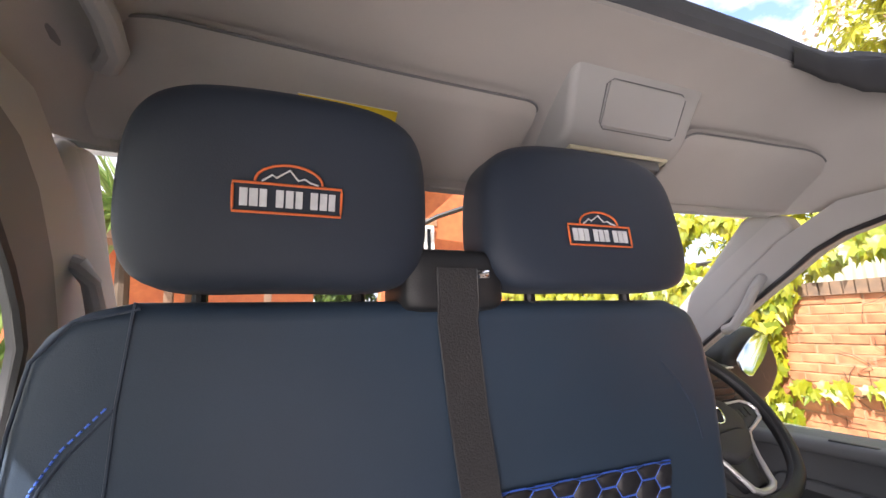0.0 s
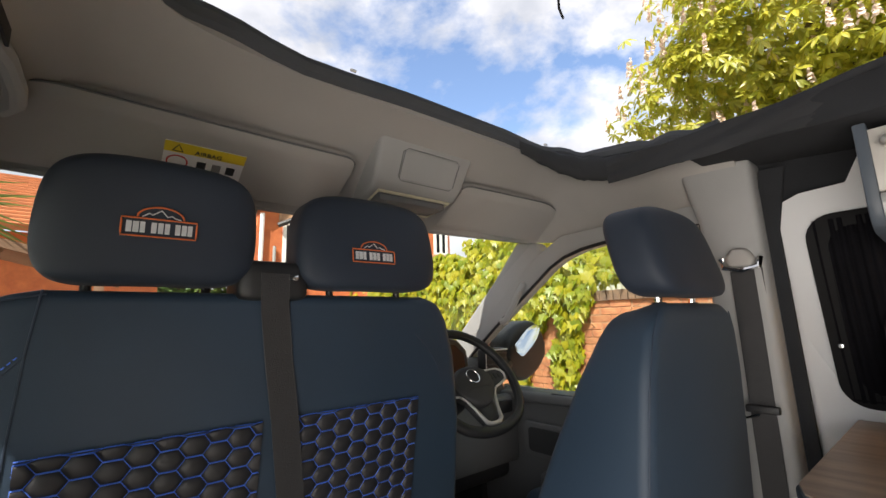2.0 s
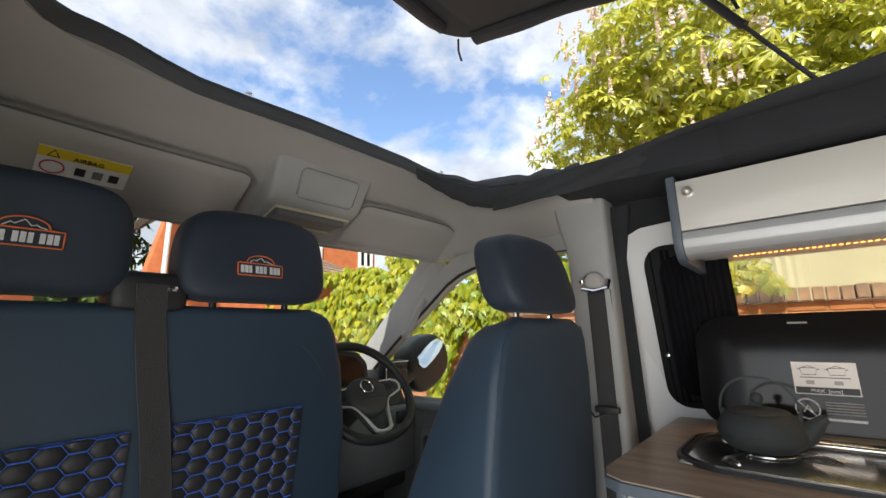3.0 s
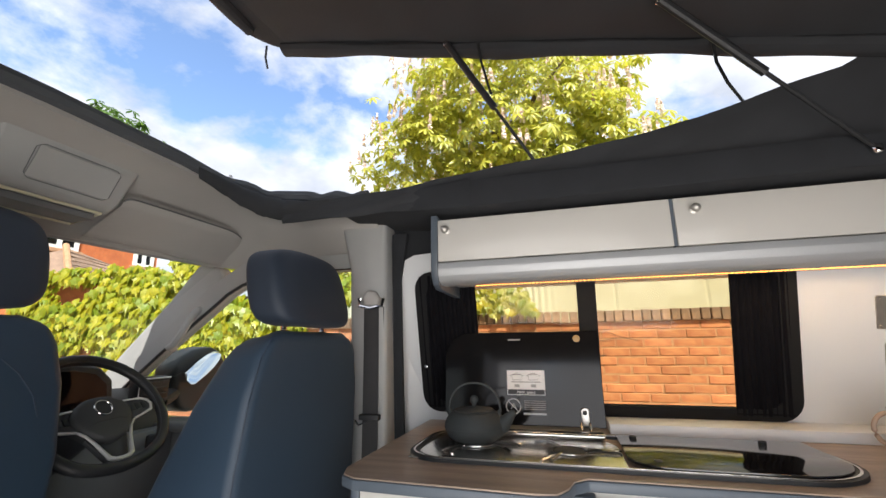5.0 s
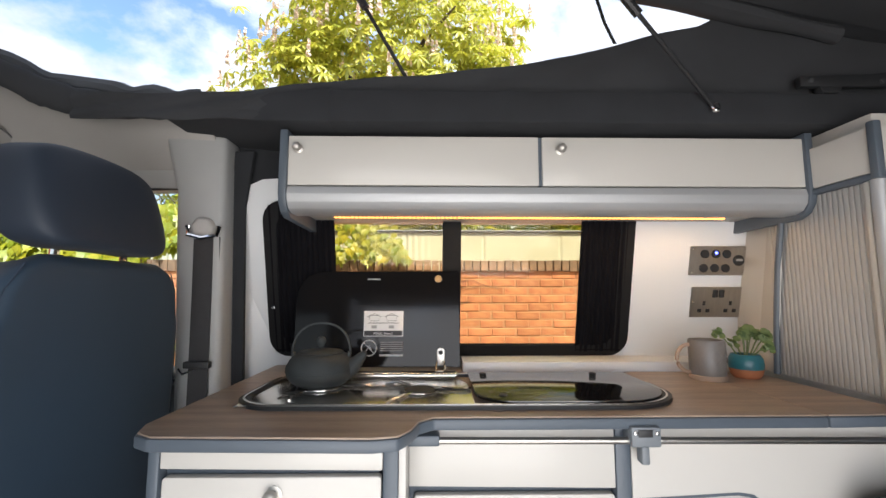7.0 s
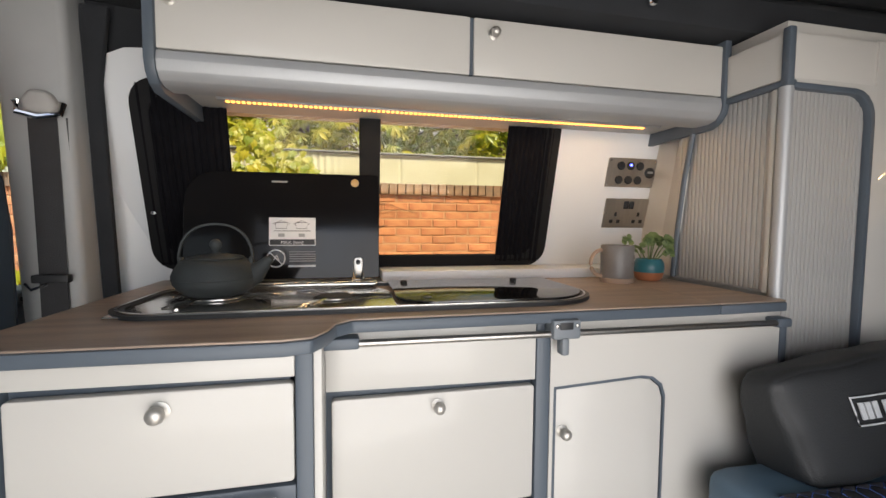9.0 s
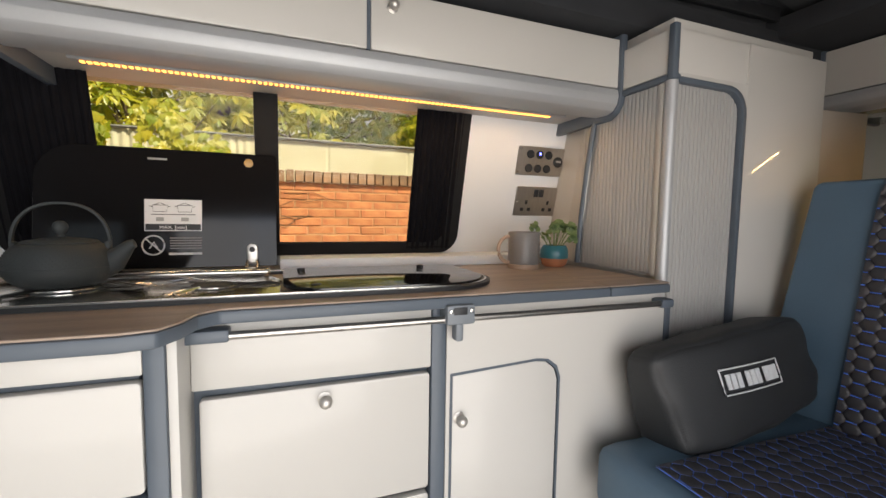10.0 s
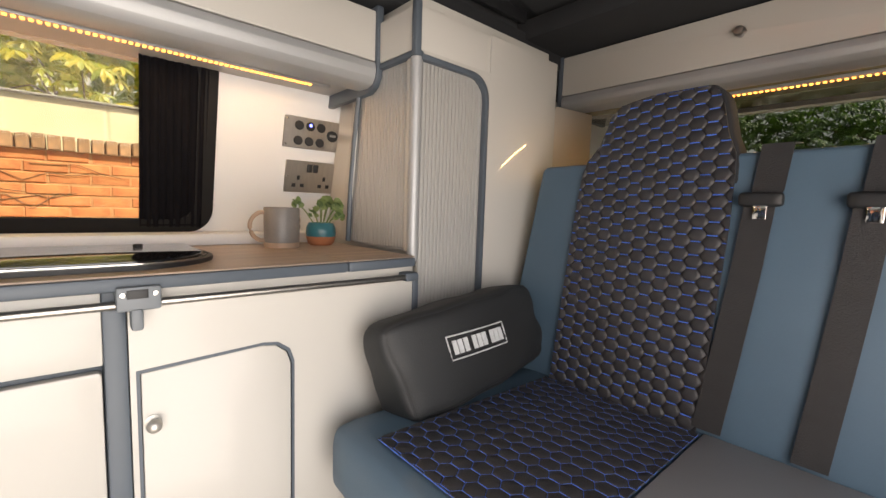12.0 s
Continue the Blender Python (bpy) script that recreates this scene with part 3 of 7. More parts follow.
# cab sides: pillars and doors, built for the right and mirrored for the left
def cab_side(s, nm):
    mx = lambda bm: warp(bm, lambda x, y, z: (x if s > 0 else 0.07 - x, y, z))
    # windscreen pillar
    bm = prism([(1.92, 1.41), (2.01, 1.425), (2.151, 1.29), (2.325, 1.145), (2.52, 0.98), (2.62, 0.86), (2.46, 0.86), (2.35, 0.995), (2.19, 1.112), (2.09, 1.178), (1.99, 1.246), (1.89, 1.335)], "yz", 0.735, 0.80, 0.015, 3)
    warp(bm, lambda x, y, z: (x + (1.40 - z) * 0.11, y, z))
    solo("windscreen_pillar", mx(bm), M_TRIM, "pale grey plastic windscreen pillar trim", "pillar", "structure")
    # door: lower trim panel and window frame
    d = thing("cab_door_" + nm, (s * 0.83, 1.75, 0.1), "closed cab door with a grey plastic lining", "door", kind="structure")
    bm = prism([(1.36, 0.12), (2.28, 0.12), (2.32, 0.80), (2.26, 0.86), (1.36, 0.88)], "yz", 0.80, 0.90, 0.015, 3)
    part("door_lining", mx(bm), M_DOORTRIM, d)
    bm = prism([(1.40, 0.855), (2.24, 0.835), (2.24, 0.865), (1.40, 0.893)], "yz", 0.765, 0.90, 0.012, 3)
    part("door_top_rail", mx(bm), M_DOORTRIM, d, "mid-grey window sill rail")
    bm = prism(rrect(1.66, 0.655, 2.06, 0.775, 0.02), "yz", 0.775, 0.80, 0.006)
    part("door_pocket_rim", mx(bm), M_DOORTRIM, d)
    bm = prism(rrect(1.685, 0.675, 2.035, 0.755, 0.015), "yz", 0.770, 0.7745, 0.0)
    part("door_pocket", mx(bm), M_DASH, d, "dark door pocket recess")
    bm = box(0.745, 0.80, 1.55, 1.98, 0.565, 0.62, 0.018, 3)
    part("armrest", mx(bm), M_DOORTRIM, d)
    bm = box(0.758, 0.774, 1.84, 1.93, 0.884, 0.892, 0.003)
    warp(bm, lambda x, y, z: (x + 0.02, y, z - 0.012))
    part("lock_button", mx(bm), M_BLACK, d)
    # window surround and glass
    outer = [(1.345, 0.86), (2.52, 0.84), (2.40, 1.0), (2.22, 1.13), (2.05, 1.26), (1.93, 1.345), (1.80, 1.41), (1.345, 1.42)]
    hole = [(1.375, 0.875), (2.42, 0.852), (2.33, 0.985), (2.175, 1.096), (2.087, 1.156), (1.988, 1.222), (1.922, 1.266), (1.86, 1.308), (1.80, 1.336), (1.73, 1.354), (1.65, 1.363), (1.54, 1.367), (1.375, 1.368)]
    pale = None
    if s < 0:      # deeper dark frame round the passenger's window
        hole = [(1.375, 0.875), (1.925, 0.862), (1.93, 1.0), (1.924, 1.085), (1.908, 1.155), (1.876, 1.198), (1.838, 1.236), (1.79, 1.275), (1.74, 1.300), (1.66, 1.315), (1.375, 1.325)]
        pale, outer = outer, [(1.345, 0.861), (2.10, 0.851), (2.06, 1.06), (1.988, 1.182), (1.931, 1.253), (1.856, 1.323), (1.801, 1.358), (1.742, 1.375), (1.345, 1.385)]
    bm = holed(outer, [hole], "yz", 0.785, 0.83 if s > 0 else 0.794)
    warp(bm, lambda x, y, z: (x - max(z - 0.9, 0) * 0.13, y, z))
    part("window_frame", mx(bm), M_TRIM if s > 0 else M_DOORTRIM, d, "grey window frame")
    if pale:
        bm = holed(pale, [outer], "yz", 0.787, 0.83)
        warp(bm, lambda x, y, z: (x - max(z - 0.9, 0) * 0.13, y, z))
        part("frame_lining", mx(bm), M_TRIM, d, "pale grey lining round the door frame")
    bm = tube([(0.781 - max(z - 0.9, 0) * 0.13, y, z) for y, z in hole], 0.006, 6, closed=True)
    part("window_seal", mx(bm), M_BLACK, d, "black rubber window seal")
    bm = prism(hole, "yz", 0.806, 0.810)
    warp(bm, lambda x, y, z: (x - max(z - 0.9, 0) * 0.13, y, z))
    part("pane", mx(bm), M_GLASS, d).visible_shadow = False
    # door-shut pillar behind the seat
    bm = prism([(1.255, 0.30), (1.36, 0.30), (1.375, 1.36), (1.40, 1.50), (1.245, 1.50)], "yz", 0.755, 0.85, 0.015, 3)
    warp(bm, lambda x, y, z: (x - max(z - 1.0, 0) * 0.16, y, z))
    solo("door_pillar", mx(bm), M_TRIM, "grey plastic pillar trim behind the cab door", "pillar", "structure")


# door sills and kick panels that close the cab at floor height
for s in (-1, 1):
    X = lambda x: x if s > 0 else 0.07 - x
    a, b = sorted((X(0.79), X(0.915)))
    solo("door_sill", box(a, b, 1.25, 2.42, -0.05, 0.135, 0.006), M_DASH, "dark plastic cab door sill", "sill", "structure")
    a, b = sorted((X(0.805), X(0.90)))
    solo("kick_panel", box(a, b, 2.325, 2.50, 0.136, 0.84, 0.006), M_DASH, "dark plastic kick panel beside the footwell", "panel", "structure")

cab_side(1, "right")
cab_side(-1, "left")
# dark strip where the lining meets the right pillar
bm = prism([(1.225, 0.0), (1.262, 0.0), (1.262, 1.33), (1.24, 1.47), (1.19, 1.47), (1.225, 1.33)], "yz", -0.016, 0.0, 0.003)
warp(bm, lambda x, y, z: (x + wall_x(max(z, 0.9)) - 0.005, y, z))
solo("pillar_edge_trim", bm, M_FELT, "dark felt edge strip beside the door pillar", "trim", "structure")

# windscreen
bm = grid(lambda u, v: (0.035 + u * (0.70 + 0.09 * v), 2.0 + 0.78 * v - 0.10 * u * u, 1.43 - 0.50 * v), lin(-1, 1, 13), lin(0, 1, 5))
scr = solo("windscreen", bm, M_GLASS, "clear laminated windscreen", "window", "structure", sharp=60)
scr.visible_shadow = False
bm = tube([(x, 2.0 - 0.05 * ((x - 0.035) / 0.73) ** 2, 1.425) for x in lin(-0.69, 0.76, 13)], 0.016, 8)
solo("windscreen_header", bm, M_LINER, "grey padded windscreen header", "trim", "structure")

# raised roof lid on its rear hinge
LID_Y0, LID_Z0, LID_Y1, LID_Z1 = -0.85, 1.56, 1.67, 2.109
out = rrect(-0.66, LID_Y0, 0.56, LID_Y1, (0.16, 0.16, 0.05, 0.05), 8)
bm = prism(out, "xy", 0.0, 0.05, 0.02, 3)
lid_z = lambda y: LID_Z0 + (LID_Z1 - LID_Z0) * (y - LID_Y0) / (LID_Y1 - LID_Y0)
warp(bm, lambda x, y, z: (x, y, z + lid_z(y)))
lid = thing("raised_roof", (0, LID_Y0, LID_Z0), "raised pop-top roof lid with a dark lining", "roof", kind="structure")
part("roof_lid", bm, M_FELT, lid)
# loose lining that sags in folds under the lid
def sag(x, y):
    f = abs(math.sin(5.5 * x + 1.6 * math.sin(2.6 * y) + 0.8)) ** 4 + 0.6 * abs(math.sin(9.0 * x - 3.1 * y)) ** 6
    return (x, y, lid_z(y) - 0.004 - 0.007 * f)
part("lid_lining", grid(sag, lin(-0.60, 0.50, 46), lin(-0.80, 1.53, 60)), M_CANVAS, lid, "slack charcoal lining with folds", 80)
# folded canvas gathered under the lid's edge
def gather(y, v):
    a = 2 * math.pi * v
    r = 0.020 + 0.003 * math.sin(y * 9) + 0.002 * math.sin(y * 23 + 1)
    return (0.53 + r * 1.2 * math.cos(a), y, lid_z(y) - 0.012 + 0.003 * math.sin(y * 5) + r * 1.1 * math.sin(a))
bm = grid(gather, lin(-0.2, 1.55, 60), lin(0, 1, 11))
part("gathered_canvas", bm, M_CANVAS, lid, "charcoal canvas gathered along the lid")
def gather2(x, v):
    a = 2 * math.pi * v
    r = 0.020 + 0.003 * math.sin(x * 9)
    return (x, 1.61 + r * math.cos(a), lid_z(1.61) - 0.010 + 0.003 * math.sin(x * 6) + r * math.sin(a))
bm = grid(gather2, lin(-0.5, 0.44, 40), lin(0, 1, 11))
part("gathered_canvas", bm, M_CANVAS, lid)
# side canvas still standing towards the rear
def side_top(y):
    ks = [(-0.85, 1.60), (0.02, 1.765), (0.10, 1.716), (0.40, 1.640), (0.76, 1.588), (1.15, 1.552), (1.60, 1.54)]
    for (a, p), (b, q) in zip(ks, ks[1:]):
        if y <= b:
            return p + (q - p) * (y - a) / (b - a)
    return 1.54
def side_sheet(y, v):
    z = 1.485 + (side_top(y) - 1.485) * v
    return (0.548 + 0.008 * math.sin(y * 9 + v * 3) * v + 0.004 * math.sin(y * 31 + v * 11), y, z)
bm = grid(side_sheet, lin(-0.85, 1.52, 90), lin(0, 1, 9), 0.004)
part("side_canvas", bm, M_CANVAS, lid, "slack charcoal canvas side wall")
# left canvas, out of view, closed to keep sun patches off the seats
bm = grid(lambda y, v: (-0.585, y, 1.48 + (lid_z(y) + 0.02 - 1.48) * v), lin(-0.85, 1.66, 14), lin(0, 1, 4), 0.004)
part("side_canvas", bm, M_CANVAS, lid, "unseen charcoal canvas side wall, closed to block the sun")
# gas struts and cords
for (x0, y0, z0, x1, y1, z1) in ((0.50, 0.995, 1.945, 0.575, 0.752, 1.546), (0.36, 0.496, 1.826, 0.50, 0.112, 1.497)):
    st = thing("gas_strut", (x1, y1, z1), "slim black gas strut holding the raised roof", "gas strut", "roof struts")
    a, b = Vector((x0, y0, z0)), Vector((x1, y1, z1))
    mid = a.lerp(b, 0.50)
    part("cylinder", tube([a, mid], 0.0095, 10), M_BLACK, st)
    part("rod", tube([mid, b], 0.0045, 8), M_BLACK, st)
    part("ball_joint", lathe([(0.0, -0.012), (0.009, -0.008), (0.011, 0.0), (0.009, 0.008), (0.0, 0.012)], b, 12), M_CHROME, st, "bright ball joint")
    part("top_joint", lathe([(0.0, -0.010), (0.009, -0.006), (0.010, 0.0), (0.008, 0.008), (0.0, 0.010)], a, 12), M_CHROME, st)
for pts, nm in (([(0.5, 1.595, 2.075), (0.498, 1.594, 2.030), (0.502, 1.590, 2.008), (0.50, 1.584, 1.990)], "canvas_tie"),
                ([(0.5, 0.906, 1.93), (0.503, 0.90, 1.87), (0.498, 0.885, 1.80), (0.5, 0.876, 1.764)], "canvas_tie"),
                ([(0.5, 0.36, 1.80), (0.505, 0.357, 1.75), (0.498, 0.345, 1.69), (0.5, 0.323, 1.642)], "canvas_tie")):
    solo(nm, strap(pts, (0, 1, 0.1), 0.0035, 0.0012), M_BLACK, "thin black cord hanging from the raised roof", "cord", group="canvas ties")


# hinge arm of the raised roof on the canvas side
ha = thing("roof_hinge", (0.53, -0.3, 1.545), "black steel hinge arm of the raised roof", "hinge")
part("hinge_arm", prism([(-0.088, 1.553), (-0.088, 1.577), (-0.20, 1.581), (-0.62, 1.596), (-0.62, 1.562), (-0.20, 1.553)], "yz", 0.508, 0.524, 0.003), M_BLACK, ha)
part("bracket", prism([(-0.128, 1.552), (-0.180, 1.552), (-0.172, 1.538), (-0.136, 1.538)], "yz", 0.506, 0.526, 0.002), M_BLACK, ha)
for y in (-0.11, -0.27):
    part("rivet", lathe([(0, 0), (0.006, 0), (0.005, -0.003), (0, -0.004)], (0.508, y, 1.566), 12, axis="x"), M_DASH, ha)


# ---- kitchen along the right-hand side ----
WT = 0.897          # worktop height
XF, XS = 0.388, 0.312   # front faces: long unit, deeper cooker unit
# worktop with its deeper step, and a joint near the tall cupboard
out = [(0.290, 1.150), (0.272, 1.120), (0.262, 0.80), (0.270, 0.765), (0.300, 0.748), (0.340, 0.738), (0.362, 0.715),
       (0.366, 0.05), (0.866, 0.05), (0.868, 1.165), (0.33, 1.165)]
wt_ob = thing("worktop", (0.6, 0.5, WT - 0.026), "walnut-effect worktop with slate grey edging", "worktop")
bm = prism(out, "xy", WT - 0.003, WT, 0.001, 1)
part("top_surface", bm, M_WOOD, wt_ob)
bm = prism(out, "xy", WT - 0.022, WT - 0.0032, 0.004, 2)
warp(bm, lambda x, y, z: (x - (0.003 if x < 0.5 else 0), y + (0.003 if y > 1.1 else 0), z))
part("edging", bm, M_EDGE, wt_ob, "slate grey edge band")
wt2 = thing("worktop_end", (0.6, 0.0, WT - 0.026), "short walnut-effect worktop flap beside the tall cupboard", "worktop")
out2 = [(0.366, 0.0485), (0.372, -0.112), (0.865, -0.112), (0.865, 0.0485)]
part("top_surface", prism(out2, "xy", WT - 0.003, WT, 0.001, 1), M_WOOD, wt2)
part("edging", warp(prism(out2, "xy", WT - 0.022, WT - 0.0032, 0.004, 2), lambda x, y, z: (x - (0.003 if x < 0.5 else 0), y, z)), M_EDGE, wt2)


M_KNOB = mat("satin_nickel_knob", (0.56, 0.54, 0.50), 0.42, metal=0.75, vary=0.1, scale=30, bump=0.04)


def knob(parent, x, y, z, r=0.0100, way=-1):
    k = lathe([(0.0, 0.0), (r * 1.05, 0.0), (r * 1.1, 0.002), (r * 0.55, 0.004), (r * 0.5, 0.010), (r * 0.95, 0.013), (r, 0.016), (r * 0.93, 0.0195), (r * 0.7, 0.0225), (r * 0.38, 0.0242), (0.0, 0.0248)], (0, 0, 0), 20, axis="x")
    warp(k, lambda a, b, c: (x + way * a, y + b, z + c))
    part("knob", k, M_KNOB, parent, "brushed nickel push knob")


def front(parent, x, pts, nm="door", t=0.016):
    return part(nm, prism(pts, "yz", x, x + t, 0.0025, 2), M_LAM, parent)


# cooker unit (deeper), drawer unit, cupboard unit
cu = thing("cooker_cabinet", (0.6, 0.97, 0.0), "deeper ivory cooker cabinet with slate grey edging", "cabinet", "kitchen cabinets")
part("body", box(XS + 0.020, 0.86, 0.80, 1.14, 0.02, WT - 0.0235, 0.002), M_EDGE, cu)
part("edge_post", box(XS - 0.002, XS + 0.03, 0.768, 0.792, 0.02, WT - 0.0235, 0.004), M_EDGE, cu, "slate grey corner post")
part("edge_post", box(XS - 0.002, XS + 0.03, 1.128, 1.146, 0.02, WT - 0.0235, 0.004), M_EDGE, cu)
front(cu, XS, [(0.792, 0.832), (1.128, 0.836), (1.128, WT - 0.0235), (0.792, WT - 0.0235)], "top_panel")
fl = front(cu, XS, rrect(0.794, 0.686, 1.124, 0.824, 0.006), "flap")
knob(fl, XS, 0.955, 0.800, 0.0115)
part("oven_rail", box(XS + 0.002, XS + 0.02, 0.792, 1.128, 0.655, 0.680, 0.003), M_EDGE, cu)
part("oven_handle", tube([(XS - 0.015, 0.815, 0.668), (XS - 0.022, 0.83, 0.667), (XS - 0.022, 1.10, 0.667), (XS - 0.015, 1.115, 0.668)], 0.007, 10), M_SATIN, cu)
part("oven_front", box(XS + 0.004, XS + 0.02, 0.80, 1.12, 0.20, 0.650, 0.006), M_BLACKGLASS, cu, "dark oven glass")
part("side_panel", box(XS + 0.004, XF + 0.03, 0.757, 0.768, 0.02, WT - 0.0235, 0.001), M_LAM, cu)

du = thing("drawer_cabinet", (0.6, 0.58, 0.0), "ivory kitchen cabinet with a drop-down front", "cabinet", "kitchen cabinets")
part("body", box(XF + 0.020, 0.86, 0.405, 0.765, 0.02, WT - 0.0235, 0.002), M_EDGE, du)
front(du, XF, [(0.405, 0.771), (0.757, 0.776), (0.757, WT - 0.0235), (0.405, WT - 0.0235)], "top_panel")
fl = front(du, XF, rrect(0.407, 0.560, 0.748, 0.762, 0.006), "flap")
knob(fl, XF, 0.578, 0.742)
front(du, XF, rrect(0.407, 0.10, 0.748, 0.550, 0.006), "flap")

cb = thing("cupboard_cabinet", (0.6, 0.15, 0.0), "ivory kitchen cabinet with a round-cornered door", "cabinet", "kitchen cabinets")
part("body", box(XF + 0.020, 0.86, -0.118, 0.378, 0.02, WT - 0.0235, 0.002), M_EDGE, cb)
part("edge_post", box(XF - 0.003, XF + 0.03, 0.378, 0.405, 0.02, WT - 0.0235, 0.004), M_EDGE, cb, "slate grey upright post")
out = [(-0.118, 0.02), (0.377, 0.02), (0.377, WT - 0.0235), (-0.118, WT - 0.0235)]
door_o = [(0.370, 0.06), (0.370, 0.755), (0.195, 0.7635), (0.170, 0.760), (0.150, 0.745), (0.142, 0.722), (0.142, 0.06)]
part("front_panel", holed(out, [door_o], "yz", XF, XF + 0.016), M_LAM, cb)
c0 = (0.256, 0.41)
inset = lambda pts, k: [(c0[0] + (y - c0[0]) * (1 - k / 0.114), c0[1] + (z - c0[1]) * (1 - k / 0.35)) for y, z in pts]
part("door_trim", holed(door_o, [inset(door_o, 0.0045)], "yz", XF - 0.001, XF + 0.014), M_EDGE, cb, "thin slate grey door edging")
dr = front(cb, XF + 0.001, inset(door_o, 0.0055), "door", 0.014)
knob(dr, XF + 0.001, 0.352, 0.674)
part("edge_post", box(XF - 0.004, XF + 0.03, -0.134, -0.118, 0.02, WT - 0.04, 0.004), M_EDGE, cb)

# towel rail with brackets and the centre clip
rl = thing("table_rail", (0.36, 0.33, 0.855), "slim steel table rail along the cabinet fronts", "rail")
part("bar", tube([(0.366, 0.735, 0.858), (0.366, -0.092, 0.8545)], 0.0058, 14), M_NICKEL, rl)
part("end_bracket", box(0.358, XF, 0.705, 0.762, 0.850, 0.868, 0.004), M_EDGE, rl, "grey plastic end bracket")
part("end_bracket", box(0.358, XF, -0.112, -0.080, 0.846, 0.864, 0.004), M_EDGE, rl)
cl = part("clip", box(0.352, XF, 0.341, 0.391, 0.849, 0.882, 0.004), M_TRIM, rl, "grey plastic table clip")
cl.data.materials[0] = mat("grey_clip_plastic", (0.17, 0.19, 0.21), 0.5, vary=0.1, bump=0.1)
part("tongue", box(0.350, 0.372, 0.362, 0.376, 0.822, 0.852, 0.004), cl.data.materials[0], cl)
part("slot", box(0.3505, 0.353, 0.356, 0.380, 0.866, 0.878, 0.001), M_BLACK, cl)
for y in (0.348, 0.384):
    part("screw", lathe([(0, 0), (0.004, 0.0), (0.003, -0.0015), (0, -0.002)], (0.3518, y, 0.872), 12, axis="x"), M_STEEL, cl)

# ledge added so that the sink lid mirrors white, not the black frame
bm = prism([(0.748, WT + 0.0005), (0.748, WT + 0.026), (0.874, WT + 0.024), (0.890, WT + 0.0005)], "xz", -0.11, 0.642, 0.002)
solo("window_sill", bm, M_WALL, "white ledge added below the window for the sink lid's reflection", "sill", "structure")

# ---- hob and sink in one steel tray ----
hob = thing("hob_and_sink", (0.55, 0.66, WT), "polished steel hob and sink with a smoked glass lid", "hob")
Y0, Y1, X0, X1 = 0.240, 1.085, 0.400, 0.700
tray = rrect(X0, Y0, X1, Y1, (0.085, 0.085, 0.13, 0.13), 8)
part("rim", holed(tray, [rrect(X0 + 0.016, Y0 + 0.018, X1 - 0.012, Y1 - 0.018, (0.075, 0.075, 0.12, 0.12), 8)], "xy", WT, WT + 0.007), M_BLACK, hob, "dark rubber-edged rim")
part("rim_lip", holed(rrect(X0 + 0.006, Y0 + 0.007, X1 - 0.005, Y1 - 0.007, (0.08, 0.08, 0.125, 0.125), 8), [rrect(X0 + 0.0095, Y0 + 0.0105, X1 - 0.0085, Y1 - 0.0105, (0.079, 0.079, 0.123, 0.123), 8)], "xy", WT + 0.007, WT + 0.009), M_STEEL, hob)
part("steel_tray", prism(rrect(X0 + 0.014, 0.640, X1 - 0.010, Y1 - 0.016, (0.075, 0.0, 0.0, 0.12), 8), "xy", WT + 0.001, WT + 0.0045, 0.001), M_STEEL, hob)
part("back_ridge", box(X1 - 0.055, X1 - 0.02, 0.66, Y1 - 0.12, WT + 0.004, WT + 0.018, 0.006, 3), M_STEEL, hob)
part("sink_lid", prism(rrect(X0 + 0.014, Y0 + 0.016, X1 - 0.010, 0.636, (0.0, 0.075, 0.12, 0.0), 8), "xy", WT + 0.006, WT + 0.012, 0.001), M_SINKLID, hob, "smoked glass sink lid")
for (x, y) in ((0.672, 0.60), (0.672, 0.335), (0.455, 0.585)):
    part("rubber_stop", lathe([(0, 0), (0.008, 0), (0.008, 0.0012), (0.006, 0.002), (0, 0.002)], (x, y, WT + 0.012), 16), M_BLACK, hob)
# burners with wire pan supports
for (x, y, r) in ((0.555, 0.955, 0.040), (0.520, 0.745, 0.032)):
    bn = part("burner", lathe([(0, 0), (r * 1.25, 0), (r * 1.2, 0.002), (r, 0.003), (r, 0.0045), (r * 0.9, 0.006), (0, 0.0062)], (x, y, WT + 0.0045), 24), M_IRON, hob, "black burner cap")
    part("flame_ring", lathe([(r * 1.02, 0.0), (r * 1.15, 0.0), (r * 1.15, 0.0045), (r * 1.02, 0.0045)], (x, y, WT + 0.0045), 24), M_STEEL, bn)
    for k in range(3):
        a = 2 * math.pi * k / 3 + 0.5
        c, s = math.cos(a), math.sin(a)
        p = [(x + c * 0.105, y + s * 0.105, WT + 0.005), (x + c * 0.095, y + s * 0.095, WT + 0.0085), (x + c * 0.03, y + s * 0.03, WT + 0.0085)]
        q = [(x + c * 0.105 - s * 0.03, y + s * 0.105 + c * 0.03, WT + 0.005), (x + c * 0.09 - s * 0.01, y + s * 0.09 + c * 0.01, WT + 0.0085)]
        part("pan_support", tube(p + [], 0.0028, 6), M_STEEL, hob)
        part("pan_support", tube([q[0], q[1], p[2]], 0.0028, 6), M_STEEL, hob)
